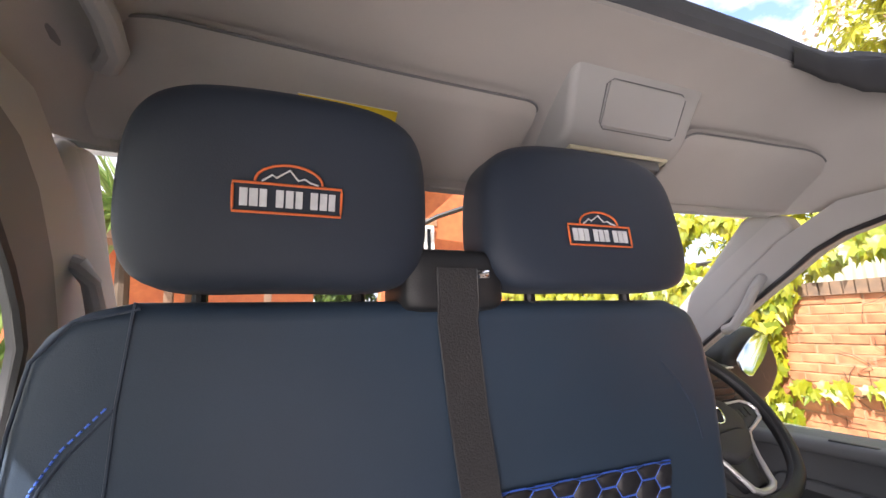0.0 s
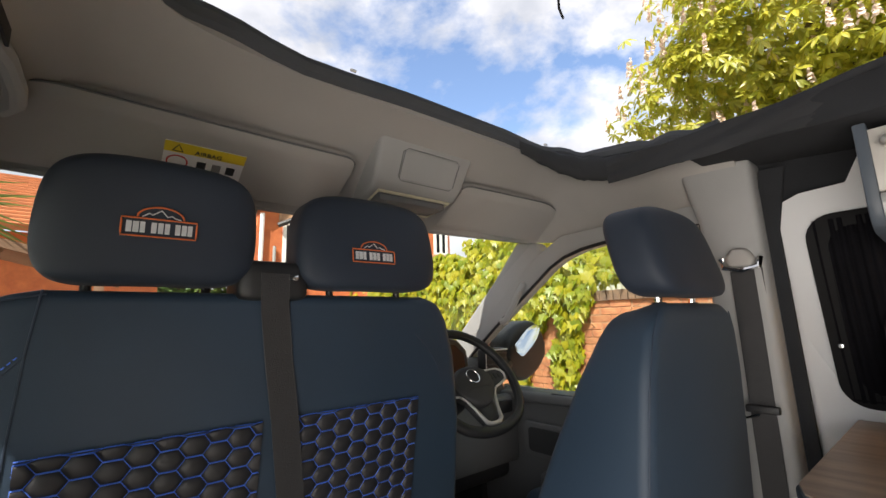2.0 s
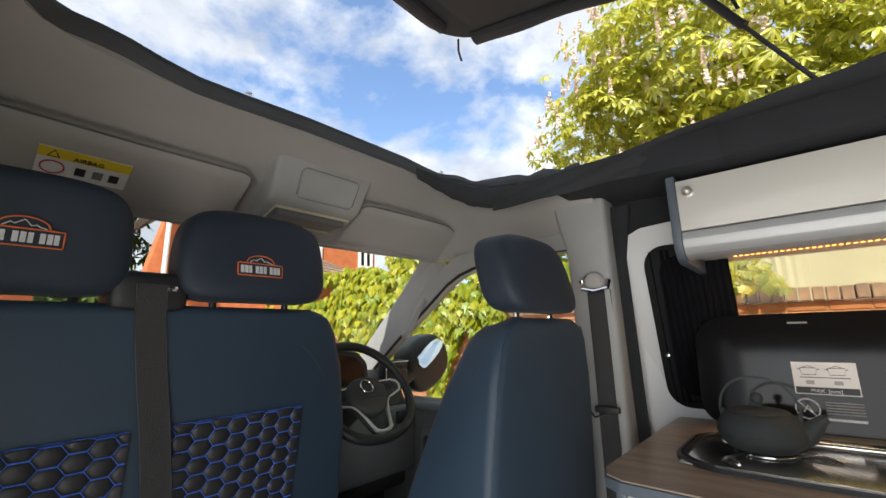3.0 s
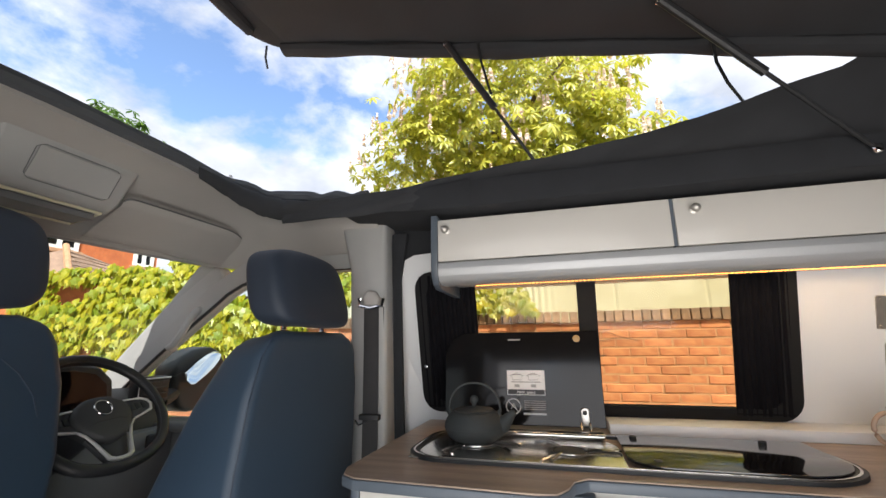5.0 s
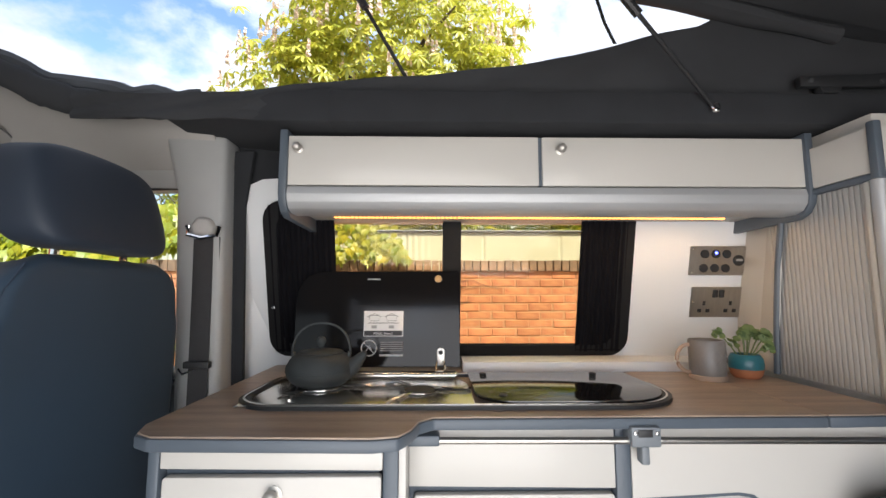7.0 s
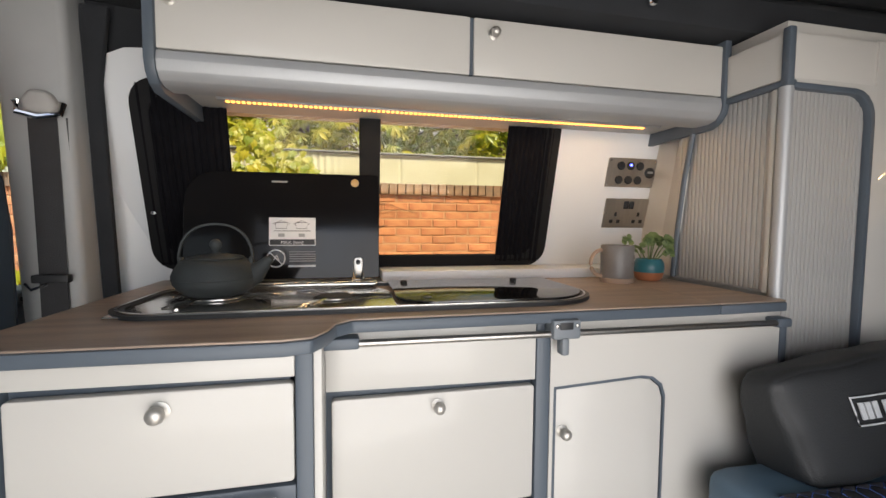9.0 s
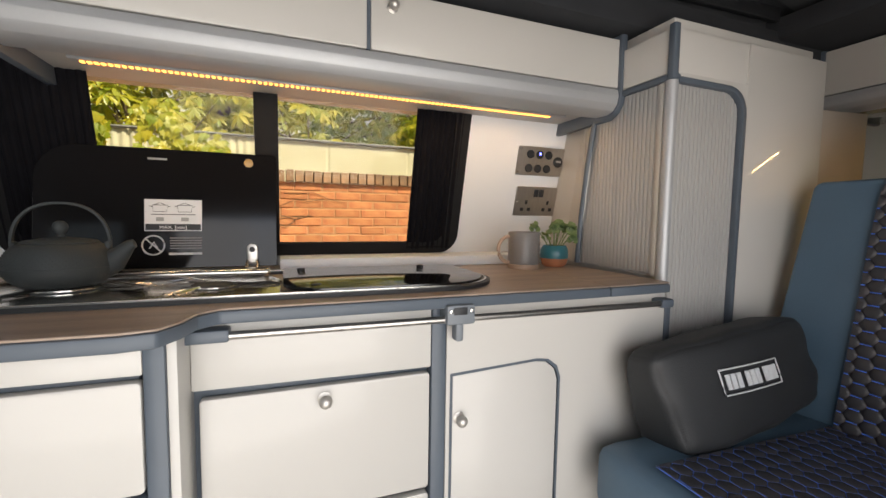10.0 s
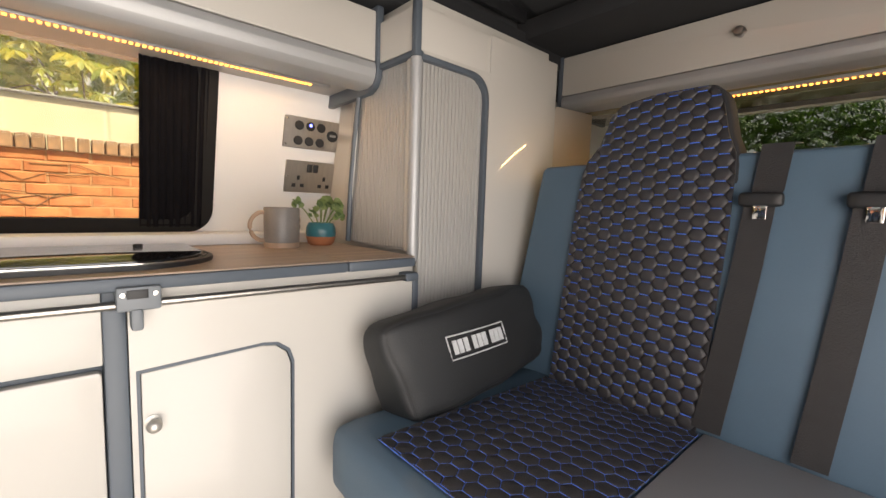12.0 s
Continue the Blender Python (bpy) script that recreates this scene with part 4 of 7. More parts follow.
# raised glass lid against the window
def lid_x(z):
    return 0.775 + (z - 0.915) * 0.12
lid_pts = rrect(0.648, 0.906, 1.090, 1.160, (0.07, 0.008, 0.004, 0.05), 8)
glid = thing("glass_hob_cover", (0.78, 0.87, 0.912), "raised black glass hob lid leaning at the window", "hob lid")
bm = prism(lid_pts, "yz", 0.0, 0.006, 0.001, 1)
part("glass", warp(bm, lambda x, y, z: (x + lid_x(z), y, z)), M_BLACKGLASS, glid)
hg = part("hinge", prism(rrect(0.688, 0.912, 0.711, 0.958, (0.011, 0.011, 0.002, 0.002)), "yz", lid_x(0.935) - 0.013, lid_x(0.935) - 0.003, 0.002, 2), M_NICKEL, glid, "steel lid hinge")
for dy in (-0.009, 0.009):
    part("leg", tube([(0.764, 0.6995 + dy, 0.920), (0.752, 0.6995 + dy * 1.15, 0.913), (0.738, 0.6995 + dy * 1.2, 0.9045)], 0.0035, 8), M_STEEL, hg)
part("bolt", lathe([(0, 0), (0.0062, 0), (0.0055, -0.003), (0, -0.0038)], (lid_x(0.935) - 0.0131, 0.6995, 0.945), 16, axis="x"), M_BLACK, hg)
part("stop_button", lathe([(0, 0), (0.010, 0), (0.009, -0.003), (0, -0.004)], (lid_x(1.14), 0.706, 1.139), 20, axis="x"), mat("amber_bumper", (0.42, 0.25, 0.06), 0.3, vary=0.1, bump=0.0), glid, "round amber rubber stop")
part("maker_mark", box(lid_x(1.138) - 0.0012, lid_x(1.138), 0.865, 0.900, 1.136, 1.140, 0.0), M_TRIM, glid)
# white warning label with two pan sketches
def on_lid(y0, y1, z0, z1, m, d=0.0014, nm="label_print", parent=None, bev=0.0):
    b = box(0, d, y0, y1, z0, z1, bev)
    return part(nm, warp(b, lambda x, y, z: (x + lid_x(z) - d - 0.0002, y, z)), m, parent or glid)
st = on_lid(0.800, 0.906, 0.985, 1.052, M_WHITE, 0.001, "warning_label")
on_lid(0.802, 0.904, 0.987, 1.000, M_BLACK, 0.0016, "label_bar", st)
for yc in (0.878, 0.832):
    for seg in ([(yc + 0.014, 1.040), (yc + 0.012, 1.026), (yc - 0.012, 1.026), (yc - 0.014, 1.040), (yc + 0.014, 1.040)],
                [(yc + 0.019, 1.038), (yc + 0.014, 1.036)], [(yc - 0.019, 1.038), (yc - 0.014, 1.036)], [(yc + 0.010, 1.0405), (yc, 1.045), (yc - 0.010, 1.0405)]):
        part("pan_sketch", tube([(lid_x(z) - 0.0014, y, z) for y, z in seg], 0.0006, 4), M_BLACK, st)
    on_lid(yc - 0.007, yc + 0.007, 1.006, 1.014, M_TRIM, 0.0016, "label_square", st)
on_lid(0.812, 0.894, 1.0195, 1.0210, M_BLACK, 0.0016, "label_line", st)
letters("MAX. [mm]", 0.0105, Matrix.Translation((lid_x(0.993) - 0.0024, 0.879, 0.9895)) @ Matrix(((0, 0, -1, 0), (-1, 0, 0, 0), (0, 1, 0, 0), (0, 0, 0, 1))), M_WHITE, st)
ring = [(lid_x(0.955 + 0.020 * math.sin(a)) - 0.001, 0.890 + 0.020 * math.cos(a), 0.955 + 0.020 * math.sin(a)) for a in lin(0, 2 * math.pi, 33)[:-1]]
wr = part("warning_ring", tube(ring, 0.0017, 6, closed=True), M_SILVERTHREAD, glid, "white prohibition sign")
part("warning_slash", tube([(lid_x(0.969) - 0.001, 0.904, 0.969), (lid_x(0.941) - 0.001, 0.876, 0.941)], 0.0014, 6), M_SILVERTHREAD, wr)
part("warning_flame", tube([(lid_x(0.95) - 0.001, 0.897, 0.948), (lid_x(0.96) - 0.001, 0.889, 0.962), (lid_x(0.95) - 0.001, 0.883, 0.950)], 0.0016, 6), M_SILVERTHREAD, wr)
M_GREYPRINT = mat("grey_print", (0.22, 0.22, 0.22), 0.6, vary=0.1, scale=90, bump=0.0)
for z in (0.969, 0.9635, 0.958, 0.9525, 0.947):
    on_lid(0.800, 0.860, z, z + 0.0024, M_GREYPRINT, 0.0012)
on_lid(0.800, 0.862, 0.934, 0.939, M_SILVERTHREAD, 0.0012)

# ---- wall lockers over the window ----
lk = thing("wall_locker", (0.65, 0.47, 1.29), "long ivory wall locker with a silver curved front profile", "wall locker")
LX = 0.552
part("body", box(LX + 0.018, 0.86, -0.118, 1.040, 1.300, 1.455, 0.002), M_LAM, lk)
for (a, b, ky) in ((0.483, 1.043, 1.018), (-0.122, 0.475, 0.434)):
    d = part("door", prism(rrect(a, 1.338, b, 1.450, 0.003), "yz", LX, LX + 0.017, 0.002, 2), M_LAM, lk)
    knob(d, LX, ky, 1.420, 0.0100)
part("door_gap_strip", box(LX + 0.004, LX + 0.02, 0.4755, 0.4825, 1.338, 1.450, 0.0), M_EDGE, lk)
prof = [(LX - 0.002, 1.334), (LX - 0.006, 1.318), (LX - 0.002, 1.300), (LX + 0.010, 1.286), (LX + 0.030, 1.280), (LX + 0.070, 1.281), (LX + 0.07, 1.300), (LX + 0.02, 1.334)]
part("front_profile", prism(prof, "xz", -0.118, 1.040, 0.0008, 1), M_ALU, lk, "rounded satin silver lower profile")
part("underside", box(LX + 0.06, 0.83, -0.118, 1.040, 1.298, 1.310, 0.001), mat("grey_underside_laminate", (0.46, 0.45, 0.43), 0.5, vary=0.05, bump=0.05), lk)
capo = [(LX - 0.008, 1.462), (LX - 0.010, 1.318), (LX - 0.004, 1.296), (LX + 0.010, 1.279), (LX + 0.032, 1.269), (0.86, 1.265), (0.86, 1.462)]
for y in (1.040, -0.136):
    part("end_cap", prism(capo, "xz", y, y + 0.018, 0.003, 2), M_EDGE, lk, "slate grey end cap")
led = thing("led_strip", (0.70, 0.47, 1.272), "warm white LED strip under the wall locker", "led strip")
part("channel", box(0.680, 0.698, -0.07, 0.985, 1.291, 1.2975, 0.002), M_ALU, led)
for i in range(96):
    y = -0.02 + 0.985 * i / 95
    if i == 0:
        e0 = part("diode", box(0.6845, 0.6935, y - 0.0028, y + 0.0028, 1.2885, 1.2905, 0.0), M_LED, led)
    else:
        e = new("diode", e0.data)
        e.parent = led
        e.location = (0, y + 0.02, 0)
lamp = bpy.data.lights.new("led_light", "AREA")
lamp.shape, lamp.size, lamp.size_y, lamp.energy, lamp.color = "RECTANGLE", 0.012, 1.02, 0.50, (1.0, 0.62, 0.27)
lob = new("led_light", lamp)
lob.matrix_world = pose(0.689, 0.465, 1.2875, 0, 0, 0)

# ---- side window with dark frame and curtains ----
def wall_warp(bm, off=0.0):
    return warp(bm, lambda x, y, z: (x + wall_x(z) + off, y, z))
M_WINBLACK = mat("matt_black_rubber", (0.010, 0.010, 0.011), 0.7, vary=0.2, scale=20, bump=0.1, bump_scale=500, spec=0.2)
wn = thing("window_1", (0.87, 0.67, 0.93), "long black-framed sliding side window", "window", kind="structure")
part("window_frame", wall_warp(holed(rrect(0.160, 0.920, 1.185, 1.350, 0.055), [rrect(0.200, 0.951, 1.150, 1.320, 0.045)], "yz", -0.006, 0.02)), M_WINBLACK, wn, "black rubber window frame")
part("mullion", wall_warp(box(0.010, 0.036, 0.642, 0.694, 0.94, 1.335, 0.003)), M_WINBLACK, wn)
for a, b in ((0.195, 0.668), (0.668, 1.155)):
    part("pane", wall_warp(box(0.030, 0.033, a, b, 0.945, 1.33, 0.0)), M_TINT, wn).visible_shadow = False
part("bottom_rail", wall_warp(box(0.004, 0.03, 0.20, 1.15, 0.936, 0.953, 0.002)), M_WINBLACK, wn)
def curtain(y0, y1, z0=0.925, z1=1.345):
    c = thing("curtain", (0.84, (y0 + y1) / 2, z0), "gathered black blackout window curtain", "curtain", "window curtains")
    n = 90
    bm = grid(lambda y, z: (wall_x(z) - 0.003 + 0.0028 * math.sin((y - y0) * 420 + 0.7 * math.sin(z * 9)) + 0.002 * math.sin((y - y0) * 140 + z * 3), y, z), lin(y0, y1, n), lin(z0, z1, 14), 0.002)
    part("cloth", bm, M_CURTAIN, c, sharp=60)
    part("hem", wall_warp(tube([(-0.003, y0, z0 + 0.004), (-0.003, y1, z0 + 0.004)], 0.004, 6)), M_CURTAIN, c)
curtain(0.180, 0.312, 0.934, 1.338)
curtain(0.990, 1.168, 0.934, 1.338)
part("curtain_stud", lathe([(0, 0), (0.006, 0), (0.005, -0.004), (0, -0.005)], (wall_x(1.06) - 0.014, 1.165, 1.06), 12, axis="x"), M_CHROME, wn)

# ---- switch panel and socket ----
def plate(nm, y0, y1, z0, z1, label, cat):
    p = thing(nm, (wall_x((z0 + z1) / 2), (y0 + y1) / 2, z0), label, cat)
    part("plate", wall_warp(prism(rrect(y0, z0, y1, z1, 0.004), "yz", -0.005, 0.0, 0.001, 1), -0.0005), M_NICKEL, p)
    for y in (y0 + 0.007, y1 - 0.007):
        for z in ((z0 + 0.007, z1 - 0.007) if cat == "switch panel" else ((z0 + z1) / 2,)):
            part("screw", lathe([(0, 0), (0.003, 0), (0.0024, -0.001), (0, -0.0014)], (wall_x(z) - 0.0055, y, z), 10, axis="x"), M_STEEL, p)
    return p
def button(p, y, z, r, m, nm="switch"):
    return part(nm, lathe([(0, 0), (r, 0), (r, -0.002), (r * 0.85, -0.004), (0, -0.0035)], (wall_x(z) - 0.0055, y, z), 18, axis="x"), m, p)
sp = plate("switch_panel", -0.162, 0.0, 1.151, 1.231, "brushed steel panel with round black switches", "switch panel")
for i, y in enumerate((-0.040, -0.071, -0.102)):
    b = button(sp, y, 1.210, 0.0125, M_BLACK)
    button(sp, y, 1.171, 0.0125, M_BLACK)
    if i == 1:
        part("indicator", lathe([(0, 0), (0.004, 0), (0, -0.001)], (wall_x(1.21) - 0.0096, y, 1.212), 10, axis="x"), M_BLUELED, b, "lit blue indicator")
button(sp, -0.137, 1.193, 0.0165, M_BLACK, "charge_socket")
part("usb_slot", box(wall_x(1.193) - 0.0105, wall_x(1.193) - 0.0095, -0.146, -0.128, 1.190, 1.196, 0.0), M_TRIM, sp)
so = plate("double_socket", -0.168, -0.014, 1.032, 1.118, "brushed steel double mains socket", "socket")
for yc in (-0.052, -0.128):
    for (dy, dz, w, h) in ((0.0, 0.004, 0.008, 0.012), (-0.012, -0.017, 0.011, 0.010), (0.012, -0.017, 0.011, 0.010)):
        part("pin_hole", wall_warp(box(-0.0066, -0.0045, yc + dy - w / 2, yc + dy + w / 2, 1.068 + dz - h / 2, 1.068 + dz + h / 2, 0.001)), M_BLACK, so)
for yc in (-0.081, -0.099):
    part("rocker", wall_warp(box(-0.0090, -0.0045, yc - 0.0075, yc + 0.0075, 1.088, 1.110, 0.002)), M_BLACK, so)


# ---- tall tambour cupboard ----
tc = thing("tambour_cupboard", (0.6, -0.4, 0.0), "tall ivory corner cupboard with silver tambour doors", "cupboard")
TX, TY = 0.405, -0.126
TTOP = 1.318
part("carcass", box(TX + 0.03, 0.88, -0.64, TY - 0.03, 0.02, 1.46, 0.003), M_LAM, tc)
# front face towards the cab: slats between the wall and the corner post
def slats(along, n, a, b, z0, z1, fixed, nm):
    w = (b - a) / n
    base = None
    for i in range(n):
        c0, c1 = a + i * w + w * 0.05, a + (i + 1) * w - w * 0.05
        if base is None:
            bm = box(c0, c1, fixed - 0.0025, fixed + 0.0025, z0, z1, 0.0022, 2) if along == "x" else box(fixed - 0.0025, fixed + 0.0025, c0, c1, z0, z1, 0.0022, 2)
            base = part("slat", bm, M_TAMB, nm)
        else:
            e = new("slat", base.data)
            e.parent = nm
            e.location = (i * w, 0, 0) if along == "x" else (0, i * w, 0)
sh1 = part("shutter", box(TX + 0.025, 0.695, TY - 0.022, TY - 0.012, 0.90, TTOP, 0.0), M_TAMB, tc)
slats("x", 21, TX + 0.034, 0.690, 0.905, TTOP, TY - 0.010, tc)
sh2 = part("shutter", box(TX + 0.012, TX + 0.022, -0.356, TY - 0.025, 0.55, TTOP, 0.0), M_TAMB, tc)
slats("y", 18, -0.350, TY - 0.026, 0.56, TTOP, TX + 0.010, tc)
part("corner_post", tube([(TX + 0.010, TY - 0.010, 0.88), (TX + 0.010, TY - 0.010, TTOP)], 0.013, 14), M_ALU, tc, "rounded silver corner post")
part("corner_strip", box(TX + 0.022, TX + 0.034, TY - 0.014, TY - 0.002, 0.90, TTOP, 0.002), M_LAM, tc)
# top box and dark edging
part("top_box", box(TX + 0.003, 0.84, -0.64, TY, TTOP + 0.014, 1.424, 0.003), M_LAM, tc)
part("top_edging", box(TX - 0.004, 0.82, TY - 0.02, TY + 0.003, TTOP, TTOP + 0.013, 0.004), M_EDGE, tc)
part("top_post", box(TX - 0.005, TX + 0.012, TY - 0.012, TY + 0.005, TTOP, 1.432, 0.004), M_EDGE, tc, "slate grey corner edge")
# inner side panel with a round-cornered opening
part("side_panel", prism([(-0.648, 0.02), (-0.357, 0.02), (-0.357, 1.424), (-0.640, 1.424)], "yz", TX - 0.001, TX + 0.014, 0.001), M_LAMGLOSS, tc)
edge = [(-0.352, 0.55), (-0.352, 1.262), (-0.350, 1.280), (-0.343, 1.297), (-0.331, 1.311), (-0.314, 1.320), (-0.296, 1.3235), (-0.14, 1.3245)]
inner_edge = [(-0.340, 0.55), (-0.340, 1.262), (-0.338, 1.277), (-0.332, 1.289), (-0.322, 1.300), (-0.309, 1.308), (-0.294, 1.3115), (-0.14, 1.3125)]
part("opening_trim", prism(edge + inner_edge[::-1], "yz", TX - 0.006, TX + 0.010, 0.002, 2), M_EDGE, tc, "slate grey opening trim")
part("corner_filler", prism([(-0.358, 1.250)] + edge[1:] + [(-0.14, 1.3335), (-0.358, 1.3335)], "yz", TX - 0.001, TX + 0.012), M_LAM, tc)
# dark edge where the cupboard meets the wall panel
edgepts = [(0.682, TY + 0.002, 0.905), (0.672, TY + 0.002, 1.03), (0.655, TY + 0.002, 1.16), (0.632, TY + 0.002, 1.285)]
part("wall_trim", tube([(x + 0.0, y, z) for x, y, z in edgepts], 0.007, 8), M_EDGE, tc)
# return panel between wall and cupboard
bm = grid(lambda u, v: (0.684 - 0.052 * v + (wall_x(0.905 + 0.37 * v) - 0.684 + 0.052 * v) * u, TY + 0.004 - 0.066 * u, 0.905 + 0.385 * v), lin(0, 1, 7), lin(0, 1, 8), 0.006)
part("return_panel", bm, M_LAM, tc)


# ---- front seats ----
def hexes(parent, inside, to_world, u0, u1, v0, v1, w=0.050, h=0.036, lift=0.006, thread=M_BLUE, tr=0.0014, sides=0.45, hide=M_HEX, sit=0.30, limits=None):
    """Quilted hide: puffed hexagons with sewn joints, over the flat (u, v), laid on a surface by to_world(u, v, height)."""
    quilt, sew = bmesh.new(), bmesh.new()
    sx, sz = w * 0.75, h
    nu, nv = int((u1 - u0) / sx) + 2, int((v1 - v0) / sz) + 2
    for i in range(-1, nu):
        for j in range(-1, nv):
            cu, cv = u0 + i * sx, v0 + j * sz + (sz / 2 if i % 2 else 0)
            corners = [(cu + w / 2 * math.cos(radians(60 * k)), cv + h / math.sqrt(3) * math.sin(radians(60 * k))) for k in range(6)]
            def clip(p):
                v = max(v0, min(v1, p[1]))
                lo, hi = limits(v) if limits else (u0, u1)
                return (max(lo, min(hi, p[0])), v)
            if not (u0 - w * 0.5 < cu < u1 + w * 0.5 and v0 - h * 0.55 < cv < v1 + h * 0.55) or not inside(*clip((cu, cv))):
                continue
            rings = []
            for f, hh in ((1.0, 0.0), (0.88, 0.55), (0.62, 0.92)):
                rings.append([quilt.verts.new(to_world(*clip((cu + (x - cu) * f, cv + (y - cv) * f)), lift * hh)) for x, y in corners])
            top = quilt.verts.new(to_world(*clip((cu, cv)), lift))
            for A, B in zip(rings, rings[1:]):
                for k in range(6):
                    quilt.faces.new((A[k], A[(k + 1) % 6], B[(k + 1) % 6], B[k]))
            for k in range(6):
                quilt.faces.new((rings[-1][k], rings[-1][(k + 1) % 6], top))
            for k in (1, 0, 2):      # upper joints, the level one thickest
                a, b = clip(corners[k]), clip(corners[(k + 1) % 6])
                if (Vector(a) - Vector(b)).length < 0.004:
                    continue
                r = tr if k == 1 else tr * sides
                if r <= 0:
                    continue
                P, Q = Vector(to_world(*a, lift * sit)), Vector(to_world(*b, lift * sit))
                nrm = (Vector(to_world(*a, 1.0)) - Vector(to_world(*a, 0.0))).normalized()
                side = (Q - P).cross(nrm).normalized() * r
                up = nrm * r * 1.4
                vs = [sew.verts.new(p) for p in (P - side, P + up, P + side, Q - side, Q + up, Q + side)]
                sew.faces.new((vs[0], vs[1], vs[4], vs[3]))
                sew.faces.new((vs[1], vs[2], vs[5], vs[4]))
    bmesh.ops.remove_doubles(quilt, verts=quilt.verts[:], dist=1e-4)
    bmesh.ops.dissolve_degenerate(quilt, dist=1e-5, edges=quilt.edges[:])
    q = part("quilted_panel", quilt, hide, parent, "black quilted hexagon hide", 60)
    tagged(part("stitching", sew, thread, q, "royal blue stitching", 60), kind="stuff")


def badge(parent, x, z, w, y_of):
    """Embroidered badge: orange box and arch, white peaks, with the lettering as plain bars."""
    h = w * 0.27
    def bar(x0, x1, z0, z1, m, nm, d=0.0012):
        bm = box(x0, x1, 0, d, z0, z1, 0.0)
        return part(nm, warp(bm, lambda a, b, c: (a, y_of(a, c) - b - 0.0006, c)), m, parent)
    fr = [(x - w / 2, z - h), (x + w / 2, z - h), (x + w / 2, z), (x - w / 2, z)]
    path = []
    for a, b in zip(fr, fr[1:] + fr[:1]):
        path += [(a[0] + (b[0] - a[0]) * t / 6, a[1] + (b[1] - a[1]) * t / 6) for t in range(6)]
    part("badge_frame", tube([(u, y_of(u, v) - 0.001, v) for u, v in path], w * 0.013, 6, closed=True), M_ORANGE, parent, "orange embroidered frame")
    arch = [(x + w * 0.31 * math.cos(a), z + w * 0.02 + w * 0.165 * math.sin(a)) for a in lin(0, math.pi, 15)]
    part("badge_arch", tube([(u, y_of(u, v) - 0.001, v) for u, v in arch], w * 0.013, 6), M_ORANGE, parent, "orange embroidered arch")
    zig = [(-0.25, 0.02), (-0.16, 0.085), (-0.12, 0.06), (0.0, 0.14), (0.08, 0.05), (0.14, 0.07), (0.19, 0.04), (0.27, 0.02)]
    part("badge_peaks", tube([(x + w * u, y_of(x + w * u, z + w * v) - 0.001, z + w * v) for u, v in zig], w * 0.010, 6), M_SILVERTHREAD, parent, "white embroidered peaks")
    widths = ((-0.44, -0.37), (-0.355, -0.28), (-0.265, -0.20), (-0.12, -0.05), (-0.03, 0.04), (0.06, 0.125), (0.20, 0.27), (0.29, 0.36), (0.375, 0.44))
    for a, b in widths:
        bar(x + w * a, x + w * b, z - h * 0.80, z - h * 0.20, M_SILVERTHREAD, "badge_bar", 0.001)


def headrest(parent, x0, x1, z0, z1, y0, y1, lean=0.02, metal=M_BLACK, nm="headrest"):
    cx = (x0 + x1) / 2
    bm = padded(x0, x1, y0, y1, z0, z1, 5.0)
    def shape(x, y, z):
        t = (z - z0) / (z1 - z0)
        k = 1 - 0.20 * max(t - 0.30, 0) ** 1.6 - 0.06 * (1 - t) ** 4
        return (cx + (x - cx) * k, y + lean * t + 0.012 * ((x - cx) / (x1 - x0) * 2) ** 2 * 0.5, z + 0.006 * (1 - ((x - cx) / (x1 - x0) * 2) ** 2))
    warp(bm, shape)
    h = part(nm, bm, M_HEADREST, parent, "navy leatherette headrest with shade in its colour", 60)
    for s in (-0.075, 0.075):
        part("headrest_post", tube([(cx + s, y0 + 0.068, z0 - 0.03), (cx + s, y0 + 0.068, z0 + 0.02)], 0.007, 10), metal, h)
        part("post_collar", lathe([(0.0, 0), (0.013, 0), (0.012, 0.010), (0.0, 0.011)], (cx + s, y0 + 0.068, z0 - 0.014), 14), M_BLACK, h)
    return h


def head_face(x0, x1, z0, z1, y0, lean):
    """How far back the padded face of a headrest lies at (x, z)."""
    cx, hx, cz0, hz = (x0 + x1) / 2, (x1 - x0) / 2, (z0 + z1) / 2, (z1 - z0) / 2
    def at(x, z):
        swell = max(1 - abs((x - cx) / hx) ** 5 - abs((z - cz0) / hz) ** 5, 0.0) ** 0.2
        return y0 + 0.05 * (1 - swell) + lean * (z - z0) / (z1 - z0) + 0.006 * ((x - cx) / hx) ** 2 - 0.0008
    return at


# double passenger bench
bench = thing("passenger_bench", (-0.22, 1.85, 0.0), "navy leatherette double passenger bench with quilted back", "seat")
def back_y(z):
    return 1.715 + (1.19 - z) * 0.16
half = [(0.300, 1.192), (0.345, 1.178), (0.372, 1.140), (0.402, 1.06), (0.430, 0.92), (0.440, 0.75), (0.445, 0.42)]
wing = [(0.310, 1.193), (0.355, 1.183), (0.380, 1.153), (0.391, 1.10), (0.400, 1.035), (0.425, 0.90), (0.440, 0.75), (0.445, 0.42)]
outl = [(-0.22 + a, b) for a, b in half] + [(-0.22 - a, b) for a, b in wing[::-1]]
bm = prism(outl, "xz", 0.0, 0.125, 0.030, 4)
warp(bm, lambda x, y, z: (x, y + back_y(z), z))
part("backrest", bm, M_SEAT, bench, sharp=70)
